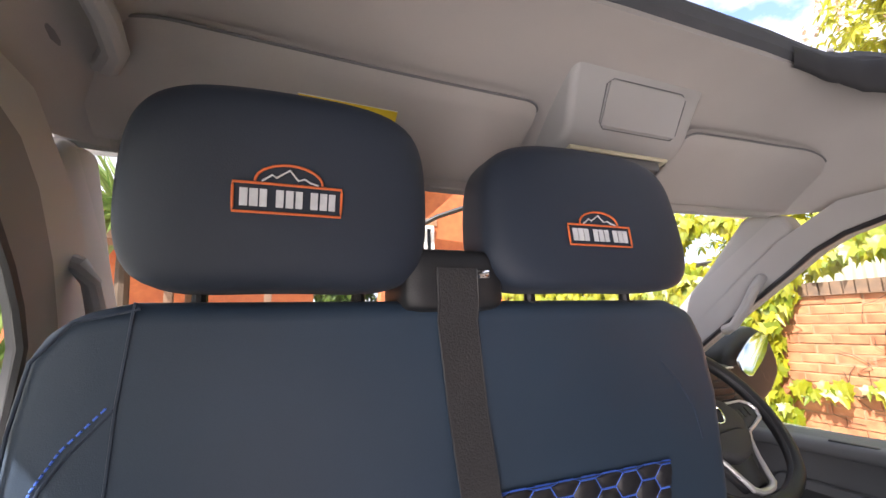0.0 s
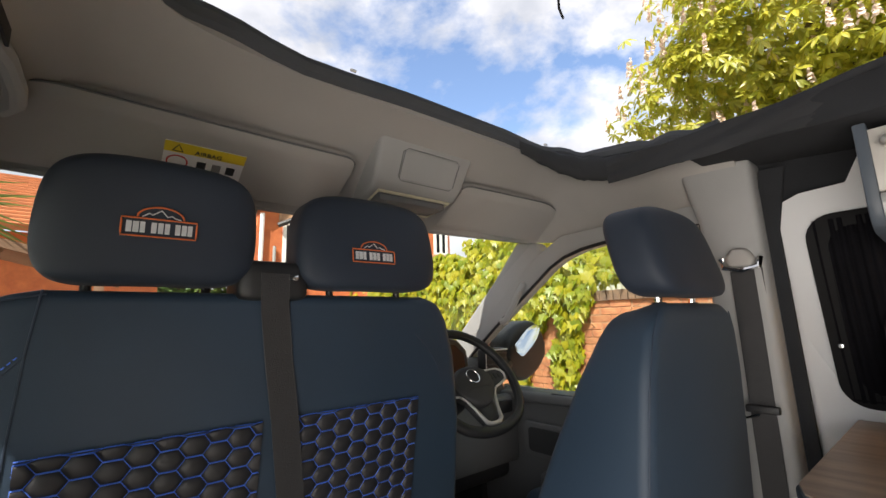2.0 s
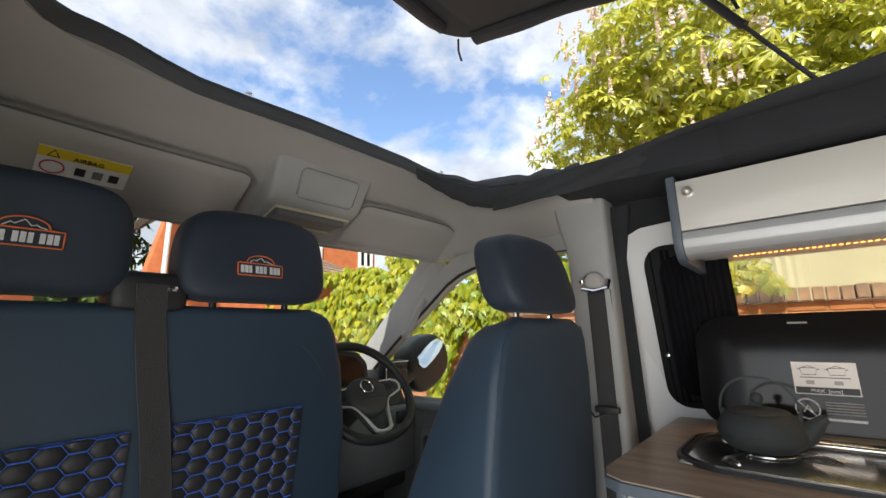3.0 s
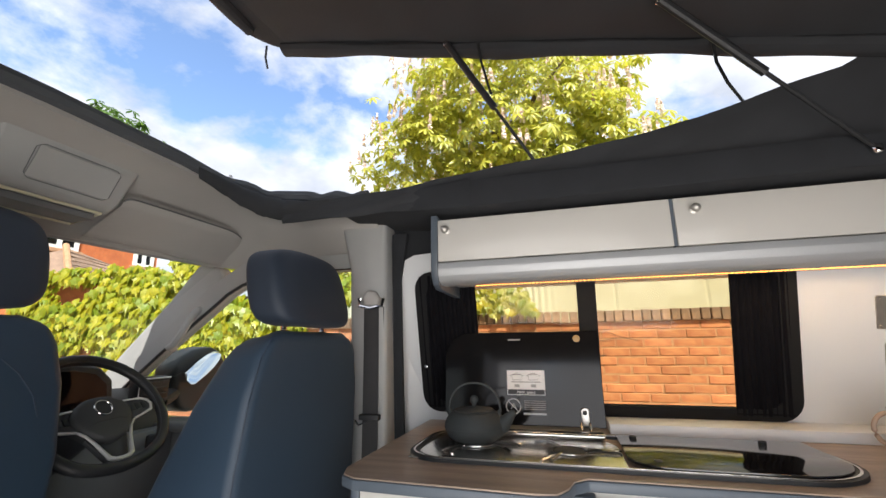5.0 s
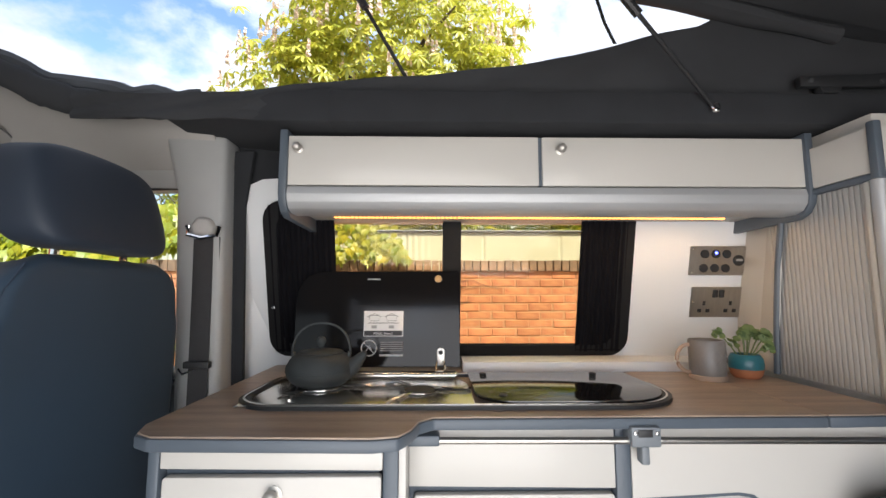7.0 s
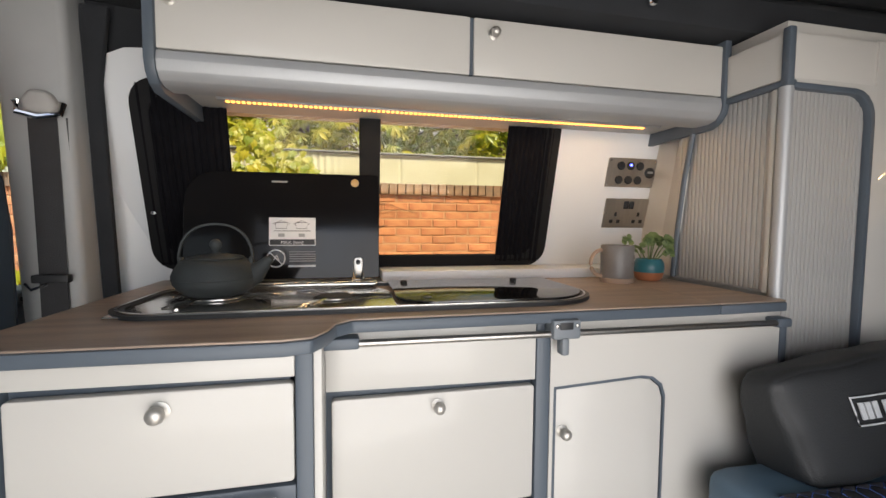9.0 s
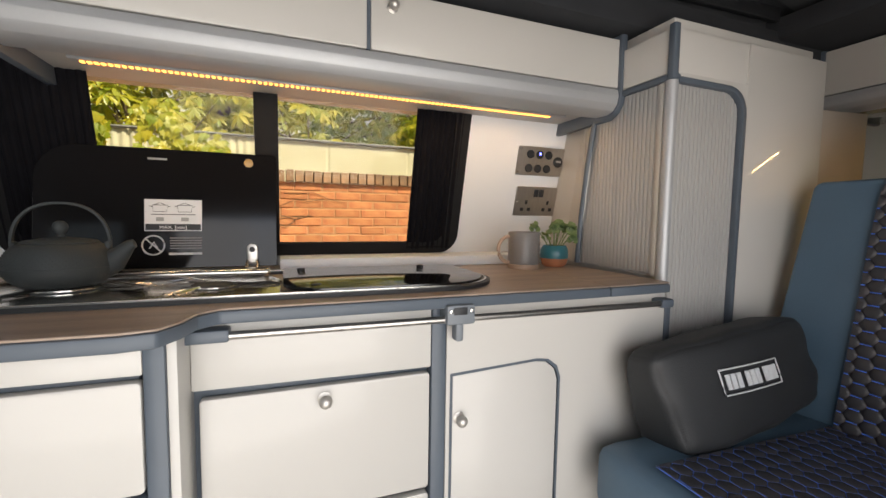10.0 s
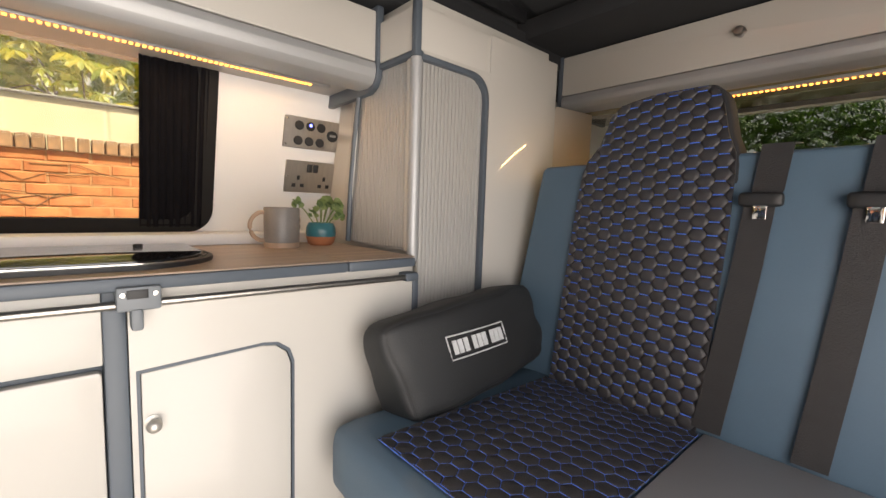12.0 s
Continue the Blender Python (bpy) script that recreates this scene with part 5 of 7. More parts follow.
# sewn seams on the back
for pts in ([(-0.527, 1.192), (-0.537, 1.107), (-0.543, 1.02), (-0.552, 0.88), (-0.555, 0.6)], [(-0.606, 0.97), (-0.600, 1.00), (-0.592, 1.028), (-0.583, 1.050), (-0.567, 1.074), (-0.538, 1.106)],
            [(-0.22 - a + 0.007, b - 0.006) for a, b in wing[:5]],
            [(0.062, 1.112), (0.095, 1.084), (0.128, 1.042), (0.146, 1.00)]):
    part("seam", tube([(x, back_y(z) + 0.0002, z) for x, z in pts], 0.0016, 6), M_NAVYTHREAD, bench, "sewn seam")
dash = [(-0.598, 1.02), (-0.588, 1.050), (-0.571, 1.078), (-0.541, 1.110)]
for (a, b), (c, d_) in zip(dash, dash[1:]):
    for i in range(6):
        p, q = [(a + (c - a) * (i + f) / 6, b + (d_ - b) * (i + f) / 6) for f in (0.0, 0.6)]
        part("stitch", tube([(x, back_y(z) - 0.001, z) for x, z in (p, q)], 0.0010, 5), M_BLUE, bench, "pale blue top stitch")
bm = soft(-0.64, 0.20, 1.84, 2.28, 0.40, 0.54, 0.05, 8, 0.01)
part("seat_cushion", bm, M_SEAT, bench)
part("seat_base", box(-0.60, 0.16, 1.82, 2.22, 0.0, 0.41, 0.02), M_BLACK, bench)
surf = lambda u, v, hh: (u, back_y(v) - 0.002 - hh, v)
hexes(bench, lambda u, v: True, surf, -0.535, -0.240, 0.62, 0.980, 0.044, 0.031, 0.006)
hexes(bench, lambda u, v: True, surf, -0.190, 0.078, 0.62, 0.980, 0.044, 0.031, 0.006)
hl = headrest(bench, -0.549, -0.274, 1.196, 1.370, 1.687, 1.787, -0.04)
hr = headrest(bench, -0.210, 0.098, 1.195, 1.380, 1.668, 1.768)
badge(hl, -0.4120, 1.288, 0.088, head_face(-0.549, -0.274, 1.196, 1.370, 1.687, -0.04))
badge(hr, -0.0680, 1.276, 0.090, head_face(-0.210, 0.098, 1.195, 1.380, 1.668, 0.02))
bg = part("belt_guide", soft(-0.300, -0.183, 1.70, 1.80, 1.18, 1.248, 0.016, 6), M_BLACK, bench, "black plastic belt guide")
part("belt_slot", box(-0.222, -0.204, 1.6965, 1.7015, 1.214, 1.224, 0.002), M_CHROME, bg)
bt = [(-0.243, 1.697, 1.225), (-0.241, 1.70, 1.19)] + [(-0.240 + (1.19 - z) * 0.16, back_y(z) - 0.004 - 0.010 * min(max(1.05 - z, 0) / 0.05, 1), z) for z in lin(1.17, 0.45, 16)]
lb = thing("seat_belt", (-0.228, 1.70, 0.45), "black lap belt webbing down the bench back", "seat belt", "seat belts")
part("webbing", strap(bt, (1, 0, 0), 0.0235, 0.0008), M_WEB, lb)
for s in (-1, 1):
    part("selvedge", tube([(x + s * 0.0225, y - 0.0008, z) for x, y, z in bt], 0.0009, 5), M_BLACK, lb)

# driver's seat
ds = thing("driver_seat", (0.41, 1.45, 0.0), "navy leatherette driver's seat, empty", "seat")
def d_y(z):
    return 1.290 + (1.155 - z) * 0.06
DX = 0.412
half = [(0.130, 1.160), (0.170, 1.146), (0.192, 1.110), (0.212, 1.03), (0.226, 0.90), (0.236, 0.75), (0.238, 0.45)]
outl = [(DX + a, b) for a, b in half] + [(DX - a, b) for a, b in half[::-1]]
bm = prism(outl, "xz", 0.0, 1.0, 0.0)
warp(bm, lambda x, y, z: (DX + (x - DX) * (1 - 0.10 * y), d_y(z) + y * (0.10 + 0.36 * (1.16 - z) ** 0.9), z - 0.012 * y))
bevel(bm, 0.024, 4)
part("backrest", bm, M_SEAT, ds, sharp=70)
for s in (-1, 1):
    part("seam", tube([(DX + s * (a - 0.006), d_y(b) + 0.0066, b - 0.003) for a, b in half[1:]], 0.0013, 6), M_NAVYTHREAD, ds, "sewn seam")
part("seat_cushion", soft(0.15, 0.65, 1.42, 1.92, 0.44, 0.58, 0.05, 8, 0.01), M_SEAT, ds)
for s in (-1, 1):
    part("side_bolster", padded(DX + s * 0.235 - 0.055, DX + s * 0.235 + 0.055, 1.38, 1.94, 0.44, 0.635, 4.0, 10), M_SEAT, ds)
part("seat_base", box(0.18, 0.62, 1.40, 1.88, 0.0, 0.45, 0.02), M_BLACK, ds)
headrest(ds, 0.252, 0.554, 1.166, 1.342, 1.262, 1.366, 0.045, M_CHROME)


# ---- rear bench seat ----
rb = thing("rear_bench", (0.0, -0.3, 0.0), "blue-grey leatherette bench seat with quilted centre panels", "bench seat")
def cz(y):
    return 0.604 + (y + 0.42) * 0.03
bm = soft(-0.62, 0.338, -0.50, 0.105, 0.47, 0.602, 0.035, 10)
warp(bm, lambda x, y, z: (x, y, z + (y + 0.42) * 0.03))
part("seat_cushion", bm, M_TEAL, rb)
part("seat_base", box(-0.60, 0.35, -0.60, 0.06, 0.0, 0.48, 0.01), M_BLACK, rb)
def bk(z):
    return -0.425 - (z - 0.60) * 0.17
bm = prism([(-0.62, 0.56), (0.372, 0.56), (0.368, 0.75), (0.345, 1.105), (0.335, 1.116), (-0.60, 1.126), (-0.62, 1.115)], "xz", 0.0, -0.12, 0.012, 3)
warp(bm, lambda x, y, z: (x, y + bk(z), z))
part("backrest", bm, M_TEAL, rb, sharp=60)
# raised integral headrest
def quilt_sides(v):
    """Left and right edge of the quilted panel and its raised headrest at height v."""
    ks = [(0.56, -0.090, 0.226), (0.98, -0.096, 0.224), (1.08, -0.093, 0.221), (1.120, -0.090, 0.212), (1.160, -0.073, 0.184), (1.222, -0.058, 0.167), (1.246, -0.048, 0.146), (1.262, -0.030, 0.060)]
    for (a, l0, r0), (b, l1, r1) in zip(ks, ks[1:]):
        if v <= b:
            t = max(v - a, 0.0) / (b - a)
            return (l0 + (l1 - l0) * t, r0 + (r1 - r0) * t)
    return (-0.030, 0.060)
hs_ = [1.06, 1.10, 1.13, 1.16, 1.19, 1.222, 1.246, 1.264]
hd = [(quilt_sides(v)[1] + 0.006, v) for v in hs_] + [(quilt_sides(v)[0] - 0.006, v) for v in hs_[::-1]]
bm = prism(hd, "xz", 0.004, -0.06, 0.010, 3)
warp(bm, lambda x, y, z: (x, y + bk(z), z))
# dark felt in place of hide: the sides' shade is in the material
part("headrest", bm, M_FELT, rb, "black raised headrest, darkened against the LED's sheen", 60)
hexes(rb, lambda u, v: True, lambda u, v, hh: (u, bk(v) + 0.006 + hh, v), -0.098, 0.228, 0.60, 1.258, 0.036, 0.026, 0.0045, tr=0.0012, sides=0.0, hide=M_HEXR, sit=0.6, limits=quilt_sides)
hexes(rb, lambda u, v: True, lambda u, v, hh: (u, v, cz(v) + 0.002 + hh), -0.10, 0.225, -0.40, 0.070, 0.037, 0.030, 0.0035, tr=0.0008, sides=0.5, hide=M_HEXR, sit=0.2)
part("grey_panel", warp(box(-0.62, -0.103, -0.42, 0.085, 0.598, 0.606, 0.003), lambda x, y, z: (x, y, z + (y + 0.42) * 0.03)), M_GREYCUSH, rb, "plain grey seat panel")

# two seat belts hanging over the back
for x in (-0.142, -0.285):
    b = thing("seat_belt", (x, bk(1.1), 0.62), "black seat belt with buckle on the bench back", "seat belt", "seat belts")
    pts = [(x - 0.012, bk(1.115) - 0.05, 1.138), (x - 0.010, bk(1.11) + 0.006, 1.132), (x - 0.004, bk(1.05) + 0.010, 1.05), (x + 0.004, bk(1.03) + 0.012, 1.03)]
    part("upper_webbing", strap(pts, (1, 0, 0), 0.023, 0.001), M_WEB, b)
    pts = [(x + 0.004, bk(1.03) + 0.012, 1.03), (x + 0.012, bk(0.9) + 0.008, 0.90), (x + 0.024, bk(0.75) + 0.008, 0.75), (x + 0.036, bk(0.612) + 0.010, 0.612)]
    part("lower_webbing", strap(pts, (1, 0, 0), 0.023, 0.001), M_WEB, b)
    bu = part("buckle", soft(x - 0.030, x + 0.036, bk(1.03) + 0.006, bk(1.03) + 0.026, 1.020, 1.046, 0.008, 5), M_BLACK, b, "black plastic buckle")
    part("tongue", box(x - 0.008, x + 0.012, bk(1.01) + 0.016, bk(1.01) + 0.019, 0.998, 1.026, 0.001), M_CHROME, bu, "bright metal tongue")

# bolster cushion
pl = thing("bolster_cushion", (0.26, -0.2, 0.60), "charcoal faux leather bolster cushion with a printed badge", "cushion")
bm = soft(-0.245, 0.205, -0.058, 0.058, -0.102, 0.092, 0.018, 16, 0.007)
def squash(x, y, z):
    x += 0.22 * z
    t = x / 0.205
    z2 = z * (1 - 0.06 * abs(t) ** 3) - 0.012 * t
    if y < 0:
        y *= 1 - 0.8 * max((z + 0.03) / 0.13, 0.0)
    pleat = 0.0022 * math.sin(z * 70 + 9 * x) * abs(t) ** 3 + 0.0016 * noise.noise(Vector((x * 22, y * 22, z * 22)))
    return (x + 0.004 * math.sin(z * 30), y * (1 - 0.12 * abs(t) ** 4) + 0.004 * math.sin(x * 14 + 1) * (1 if y > 0 else 0.3) + pleat, z2 + 0.002 * math.sin(x * 40 + y * 25))
warp(bm, squash)
PM = Matrix.Translation((0.310, -0.190, 0.711)) @ Euler((radians(12), radians(1), radians(92))).to_matrix().to_4x4()
bm.transform(PM)
part("cover", bm, M_PILLOW, pl, sharp=70)
def face(u, v):
    return (0.058 + 0.009 * (1 - (u / 0.205) ** 2) * (1 - (v / 0.10) ** 2)) * (1 - 0.12 * abs(u / 0.205) ** 4) + 0.004 * math.sin(u * 14 + 1) + 0.003
def on_pl(u, v, d=0.0):
    return PM @ Vector((u + 0.22 * v, face(u, v) + d, v))
W_, H_ = 0.17, 0.046
u0, v0 = 0.008, 0.010
fr = [(u0 - W_ / 2, v0 - H_ / 2), (u0 + W_ / 2, v0 - H_ / 2), (u0 + W_ / 2, v0 + H_ / 2), (u0 - W_ / 2, v0 + H_ / 2)]
fr = [(a[0] + (b[0] - a[0]) * t / 5, a[1] + (b[1] - a[1]) * t / 5) for a, b in zip(fr, fr[1:] + fr[:1]) for t in range(5)]
part("badge_frame", tube([on_pl(*p) for p in fr], 0.0016, 6, closed=True), M_SILVERTHREAD, pl, "white printed frame")
for a, b in ((-0.44, -0.37), (-0.355, -0.28), (-0.265, -0.20), (-0.12, -0.05), (-0.03, 0.04), (0.06, 0.125), (0.20, 0.27), (0.29, 0.36), (0.375, 0.44)):
    bm = box(u0 + W_ * a, u0 + W_ * b, -0.001, 0.001, v0 - H_ * 0.3, v0 + H_ * 0.3, 0.0)
    warp(bm, lambda x, y, z: (x + 0.22 * z, y, z))
    bm.transform(PM @ Matrix.Translation((0, face(u0 + W_ * (a + b) / 2, v0), 0)))
    part("badge_bar", bm, M_SILVERTHREAD, pl)

# ---- rear locker across the tailgate ----
rk = thing("rear_locker", (0.0, -1.0, 1.28), "ivory overhead locker at the rear with a silver profile", "wall locker")
RY = -0.815
part("body", box(-0.62, 0.50, -1.12, RY - 0.018, 1.37, 1.51, 0.002), M_LAM, rk)
d = part("door", prism(rrect(-0.62, 1.385, 0.500, 1.508, 0.003), "xz", RY - 0.017, RY, 0.002), M_LAMGLOSS, rk)
k = lathe([(0.0, 0.0), (0.0125, 0.0), (0.013, 0.002), (0.006, 0.004), (0.0055, 0.010), (0.011, 0.014), (0.0115, 0.018), (0.009, 0.022), (0.0, 0.024)], (0.003, RY, 1.452), 20, axis="y")
part("knob", k, M_NICKEL, d, "brushed nickel push knob")
prof = [(RY, 1.382), (RY + 0.004, 1.366), (RY, 1.352), (RY - 0.012, 1.340), (RY - 0.04, 1.333), (RY - 0.06, 1.333), (RY - 0.06, 1.345), (RY - 0.02, 1.382)]
part("front_profile", prism(prof, "yz", -0.62, 0.500, 0.0008, 1), M_ALU, rk, "satin silver lower profile")
# ivory underside; the LED glow and mirrored foliage are put into its olive
part("underside", box(-0.62, 0.50, -1.12, RY - 0.05, 1.334, 1.369, 0.001), mat("underside_glow_tint", (0.34, 0.29, 0.15), 0.10, vary=0.05, bump=0.0, coat=0.4), rk)
part("end_cap", box(0.500, 0.516, -1.12, RY + 0.004, 1.330, 1.512, 0.003), M_EDGE, rk, "slate grey end cap")
ls = thing("led_strip", (0, -0.9, 1.33), "warm white LED strip under the rear locker", "led strip")
part("channel", box(-0.60, 0.16, -0.915, -0.895, 1.324, 1.333, 0.002), M_ALU, ls)
for i in range(60):
    x = -0.58 + 0.72 * i / 59
    if i == 0:
        e0 = part("diode", box(x - 0.003, x + 0.003, -0.9095, -0.9005, 1.3215, 1.3235, 0.0), M_LED, ls)
    else:
        e = new("diode", e0.data)
        e.parent = ls
        e.location = (x + 0.58, 0, 0)
lamp = bpy.data.lights.new("rear_led_light", "AREA")
lamp.shape, lamp.size, lamp.size_y, lamp.energy, lamp.color = "RECTANGLE", 0.72, 0.012, 1.15, (1.0, 0.62, 0.25)
lob = new("rear_led_light", lamp)
lob.matrix_world = pose(-0.22, -0.905, 1.3205, 0, 0, 0)
# shelf support behind the seat, below the locker
bm = prism([(-0.90, 0.60), (-0.652, 0.60), (-0.652, 1.26), (-0.69, 1.32), (-0.90, 1.33)], "yz", 0.432, 0.45, 0.003)
solo("side_shelf_panel", bm, mat("warm_grey_panel", (0.40, 0.36, 0.31), 0.5, vary=0.08, bump=0.1), "warm grey end panel under the rear locker", "panel")


# ---- cab fittings ----
dash = thing("dashboard", (0.04, 2.4, 0.6), "dark plastic dashboard with instrument hood and vents", "dashboard", kind="structure")
bm = prism([(2.16, 0.55), (2.16, 0.86), (2.20, 0.955), (2.30, 0.985), (2.75, 0.965), (2.80, 0.55)], "yz", -0.74, 0.81, 0.025, 3)
part("dash_body", bm, M_DASH, dash)
hood = [(0.215, 0.95), (0.225, 1.035), (0.265, 1.072), (0.335, 1.086), (0.475, 1.086), (0.545, 1.070), (0.588, 1.03), (0.60, 0.95)]
bm = prism(hood, "xz", 2.145, 2.40, 0.012, 3)
part("instrument_hood", bm, M_DASH, dash)
bm = prism([(x * 0.86 + 0.057, (z - 0.95) * 0.8 + 0.955) for x, z in hood], "xz", 2.139, 2.1445, 0.0)
part("instrument_display", bm, M_BLACKGLASS, dash, "dark glass instrument display")
vt = part("air_vent", box(0.665, 0.79, 2.135, 2.18, 0.935, 1.03, 0.012), M_BLACK, dash, "black side air vent")
for i in range(4):
    part("vent_slat", box(0.675, 0.78, 2.128, 2.142, 0.948 + i * 0.02, 0.953 + i * 0.02, 0.001), M_DASH, vt)
part("vent_trim", tube([(0.668, 2.131, 0.94), (0.668, 2.131, 1.024), (0.785, 2.131, 1.024)], 0.003, 6), M_SATIN, vt)
part("lower_panel", box(0.25, 0.80, 2.10, 2.16, 0.62, 0.86, 0.02), M_DOORTRIM, dash)
part("lamp_switch", box(0.69, 0.755, 2.088, 2.104, 0.80, 0.845, 0.006), M_BLACK, dash)
part("centre_stack", box(-0.12, 0.20, 2.10, 2.20, 0.45, 0.93, 0.02), M_DASH, dash)

solo("bulkhead", box(-0.84, 0.88, 2.42, 2.47, 0.0, 0.56, 0.004), M_DASH, "dark carpeted bulkhead under the dashboard", "wall", "structure")

# steering wheel, on a tilted column
SWC = (0.400, 1.929, 0.964)
sw = thing("steering_wheel", SWC, "black leather steering wheel with silver-edged spokes", "steering wheel")
SW = Matrix.Translation(SWC) @ Euler((radians(51), 0, 0)).to_matrix().to_4x4() @ Matrix.Rotation(radians(5), 4, "Z")
def sw_bm(bm):
    bm.transform(SW)
    return bm
rim = []
for k in range(56):
    a = 2 * math.pi * k / 56
    x, y = 0.171 * math.cos(a), 0.171 * math.sin(a)
    rim.append((x, y if y > -0.13 else -0.13 + (y + 0.13) * 0.72, 0.0))
part("rim", sw_bm(tube(rim, 0.0145, 12, closed=True)), M_BLACK, sw, "black leather rim")
part("rim_seam", sw_bm(tube([(x * 0.93, y * 0.93, 0.0085) for x, y, z in rim], 0.0012, 5, closed=True)), M_DASH, sw)
shield = [(0.0, 0.040), (-0.034, 0.037), (-0.062, 0.020), (-0.080, -0.006), (-0.074, -0.030), (-0.060, -0.054), (-0.032, -0.080), (0.0, -0.088), (0.032, -0.080), (0.060, -0.054), (0.074, -0.030), (0.080, -0.006), (0.062, 0.020), (0.034, 0.037)]
bm = prism(shield, "xy", -0.030, 0.012, 0.011, 3)
warp(bm, lambda x, y, z: (x, y, z + (0.006 * (1 - (x / 0.09) ** 2) * (1 - (y / 0.10) ** 2) if z > 0 else 0.0)))
hb = part("airbag_pad", sw_bm(bm), M_DASH, sw, "dark grey centre pad")
part("pad_crease", sw_bm(tube([(-0.062, -0.044, 0.0125), (-0.03, -0.034, 0.0165), (0.03, -0.034, 0.0165), (0.062, -0.044, 0.0125)], 0.0010, 5)), M_BLACK, hb)
part("emblem", sw_bm(tube([(0.0215 * math.cos(a), 0.002 + 0.0215 * math.sin(a), 0.0182) for a in lin(0, 2 * math.pi, 25)[:-1]], 0.0021, 6, closed=True)), M_CHROME, hb, "plain chrome ring emblem")
for s in (-1, 1):
    arm = [(s * 0.060, 0.016), (s * 0.120, 0.012), (s * 0.142, 0.004), (s * 0.160, 0.000), (s * 0.158, -0.022), (s * 0.134, -0.030), (s * 0.100, -0.038), (s * 0.068, -0.040)]
    sp_ = part("spoke", sw_bm(prism(arm, "xy", -0.016, 0.002, 0.004, 2)), M_DASH, sw)
    edge_ = [(s * 0.064, 0.017, 0.005), (s * 0.118, 0.015, 0.004), (s * 0.138, 0.006, 0.003), (s * 0.1445, -0.008, 0.003), (s * 0.136, -0.026, 0.003), (s * 0.104, -0.036, 0.004), (s * 0.076, -0.043, 0.004)]
    part("spoke_trim", sw_bm(tube(edge_, [0.0026, 0.003, 0.0036, 0.004, 0.004, 0.0036, 0.003], 8)), M_SATIN, sp_, "satin silver spoke trim")
    for u in (0.086, 0.104, 0.122):
        part("thumb_button", sw_bm(box(s * u - 0.007, s * u + 0.007, -0.018, 0.002, 0.001, 0.005, 0.002)), M_BLACK, sp_)
    low_ = [(s * 0.074, -0.044, 0.004), (s * 0.060, -0.058, 0.003), (s * 0.046, -0.085, 0.002), (s * 0.034, -0.118, 0.001), (s * 0.030, -0.130, 0.001), (s * 0.018, -0.137, 0.001), (0.0, -0.139, 0.001)]
    part("lower_spoke", sw_bm(tube(low_, [0.003, 0.0035, 0.004, 0.005, 0.006, 0.006, 0.006], 8)), M_SATIN, sw, "satin silver lower spoke")
part("lower_panel", sw_bm(prism([(-0.056, -0.060), (-0.030, -0.130), (0.030, -0.130), (0.056, -0.060)], "xy", -0.024, -0.010, 0.004, 2)), M_DASH, sw)
part("column", tube([(SWC[0], SWC[1] + 0.025, SWC[2] - 0.018), (SWC[0], 2.16, 0.80)], 0.048, 16), M_DASH, sw)
part("stalk", tube([(SWC[0] + 0.04, 2.01, 0.935), (SWC[0] + 0.19, 2.00, 0.955)], [0.009, 0.006], 8), M_BLACK, sw)
part("stalk", tube([(SWC[0] - 0.04, 2.01, 0.935), (SWC[0] - 0.18, 2.00, 0.950)], [0.009, 0.006], 8), M_BLACK, sw)


# sun visors, flush under the header
def visor(nm, x0, x1, flip, label):
    v = thing(nm, ((x0 + x1) / 2, 1.9, 1.47), label, "sun visor", "sun visors")
    w = x1 - x0
    pts = []
    for (cx, cv, a, ru, rv) in (((x1 - 0.03, 0.90, 0, 0.03, 0.10), (x0 + 0.11, 0.55, 90, 0.11, 0.45)) if flip else ((x1 - 0.13, 0.50, 0, 0.13, 0.50), (x0 + 0.03, 0.90, 90, 0.03, 0.10))):
        for k in range(11):
            t = radians(a + 9 * k)
            pts.append((cx + ru * math.cos(t), cv + rv * math.sin(t)))
    top = []
    for p, q in zip(pts, pts[1:]):
        n = max(1, int(abs(q[0] - p[0]) / 0.03))
        top += [(p[0] + (q[0] - p[0]) * i / n, p[1] + (q[1] - p[1]) * i / n) for i in range(n)]
    pts = top + [pts[-1]]
    low = [(u, 0.0) for u in lin(x0 + 0.02, x1 - 0.01, 14)]
    def lay(x, v_, h):
        y = 1.962 - 0.15 * v_
        z = 1.440 + 0.090 * max(v_, 0.0) ** 0.85
        e = abs((x - 0.035) / 0.72)
        return (x, y - 0.05 * e ** 3, z - h - 0.012 - 0.035 * max(e - 0.55, 0) ** 1.5)
    def rise(x):
        for (ua, va), (ub, vb) in zip(pts, pts[1:]):
            if ub <= x <= ua and ua > ub:
                return va + (vb - va) * (x - ua) / (ub - ua)
        return pts[-1][1]
    xs = sorted({round(u, 4) for u, _ in pts} | {round(x, 4) for x in lin(x0, x1, 24)})
    bm = grid(lambda x, q: lay(x, q * rise(x), 0.014 - 0.008 * max(abs(2 * q - 1) - 0.8, 0) ** 2 * 25), xs, lin(0, 1, 13), 0.0)
    join(bm, grid(lambda x, q: lay(x, q * rise(x), -0.004), xs, lin(0, 1, 13), 0.0))
    part("visor_panel", bm, M_LINER, v, sharp=50)
    edge = [lay(u, t_, 0.006) for u, t_ in pts]
    part("piping", tube(edge, 0.0020, 6), M_DOORTRIM, v, "dark shadow-line piping")
    return v, lay
vl, lay_l = visor("sun_visor", -0.640, -0.035, True, "warm grey cloth sun visor with a yellow airbag label")
vr, lay_r = visor("sun_visor", 0.300, 0.735, False, "warm grey cloth sun visor folded up")
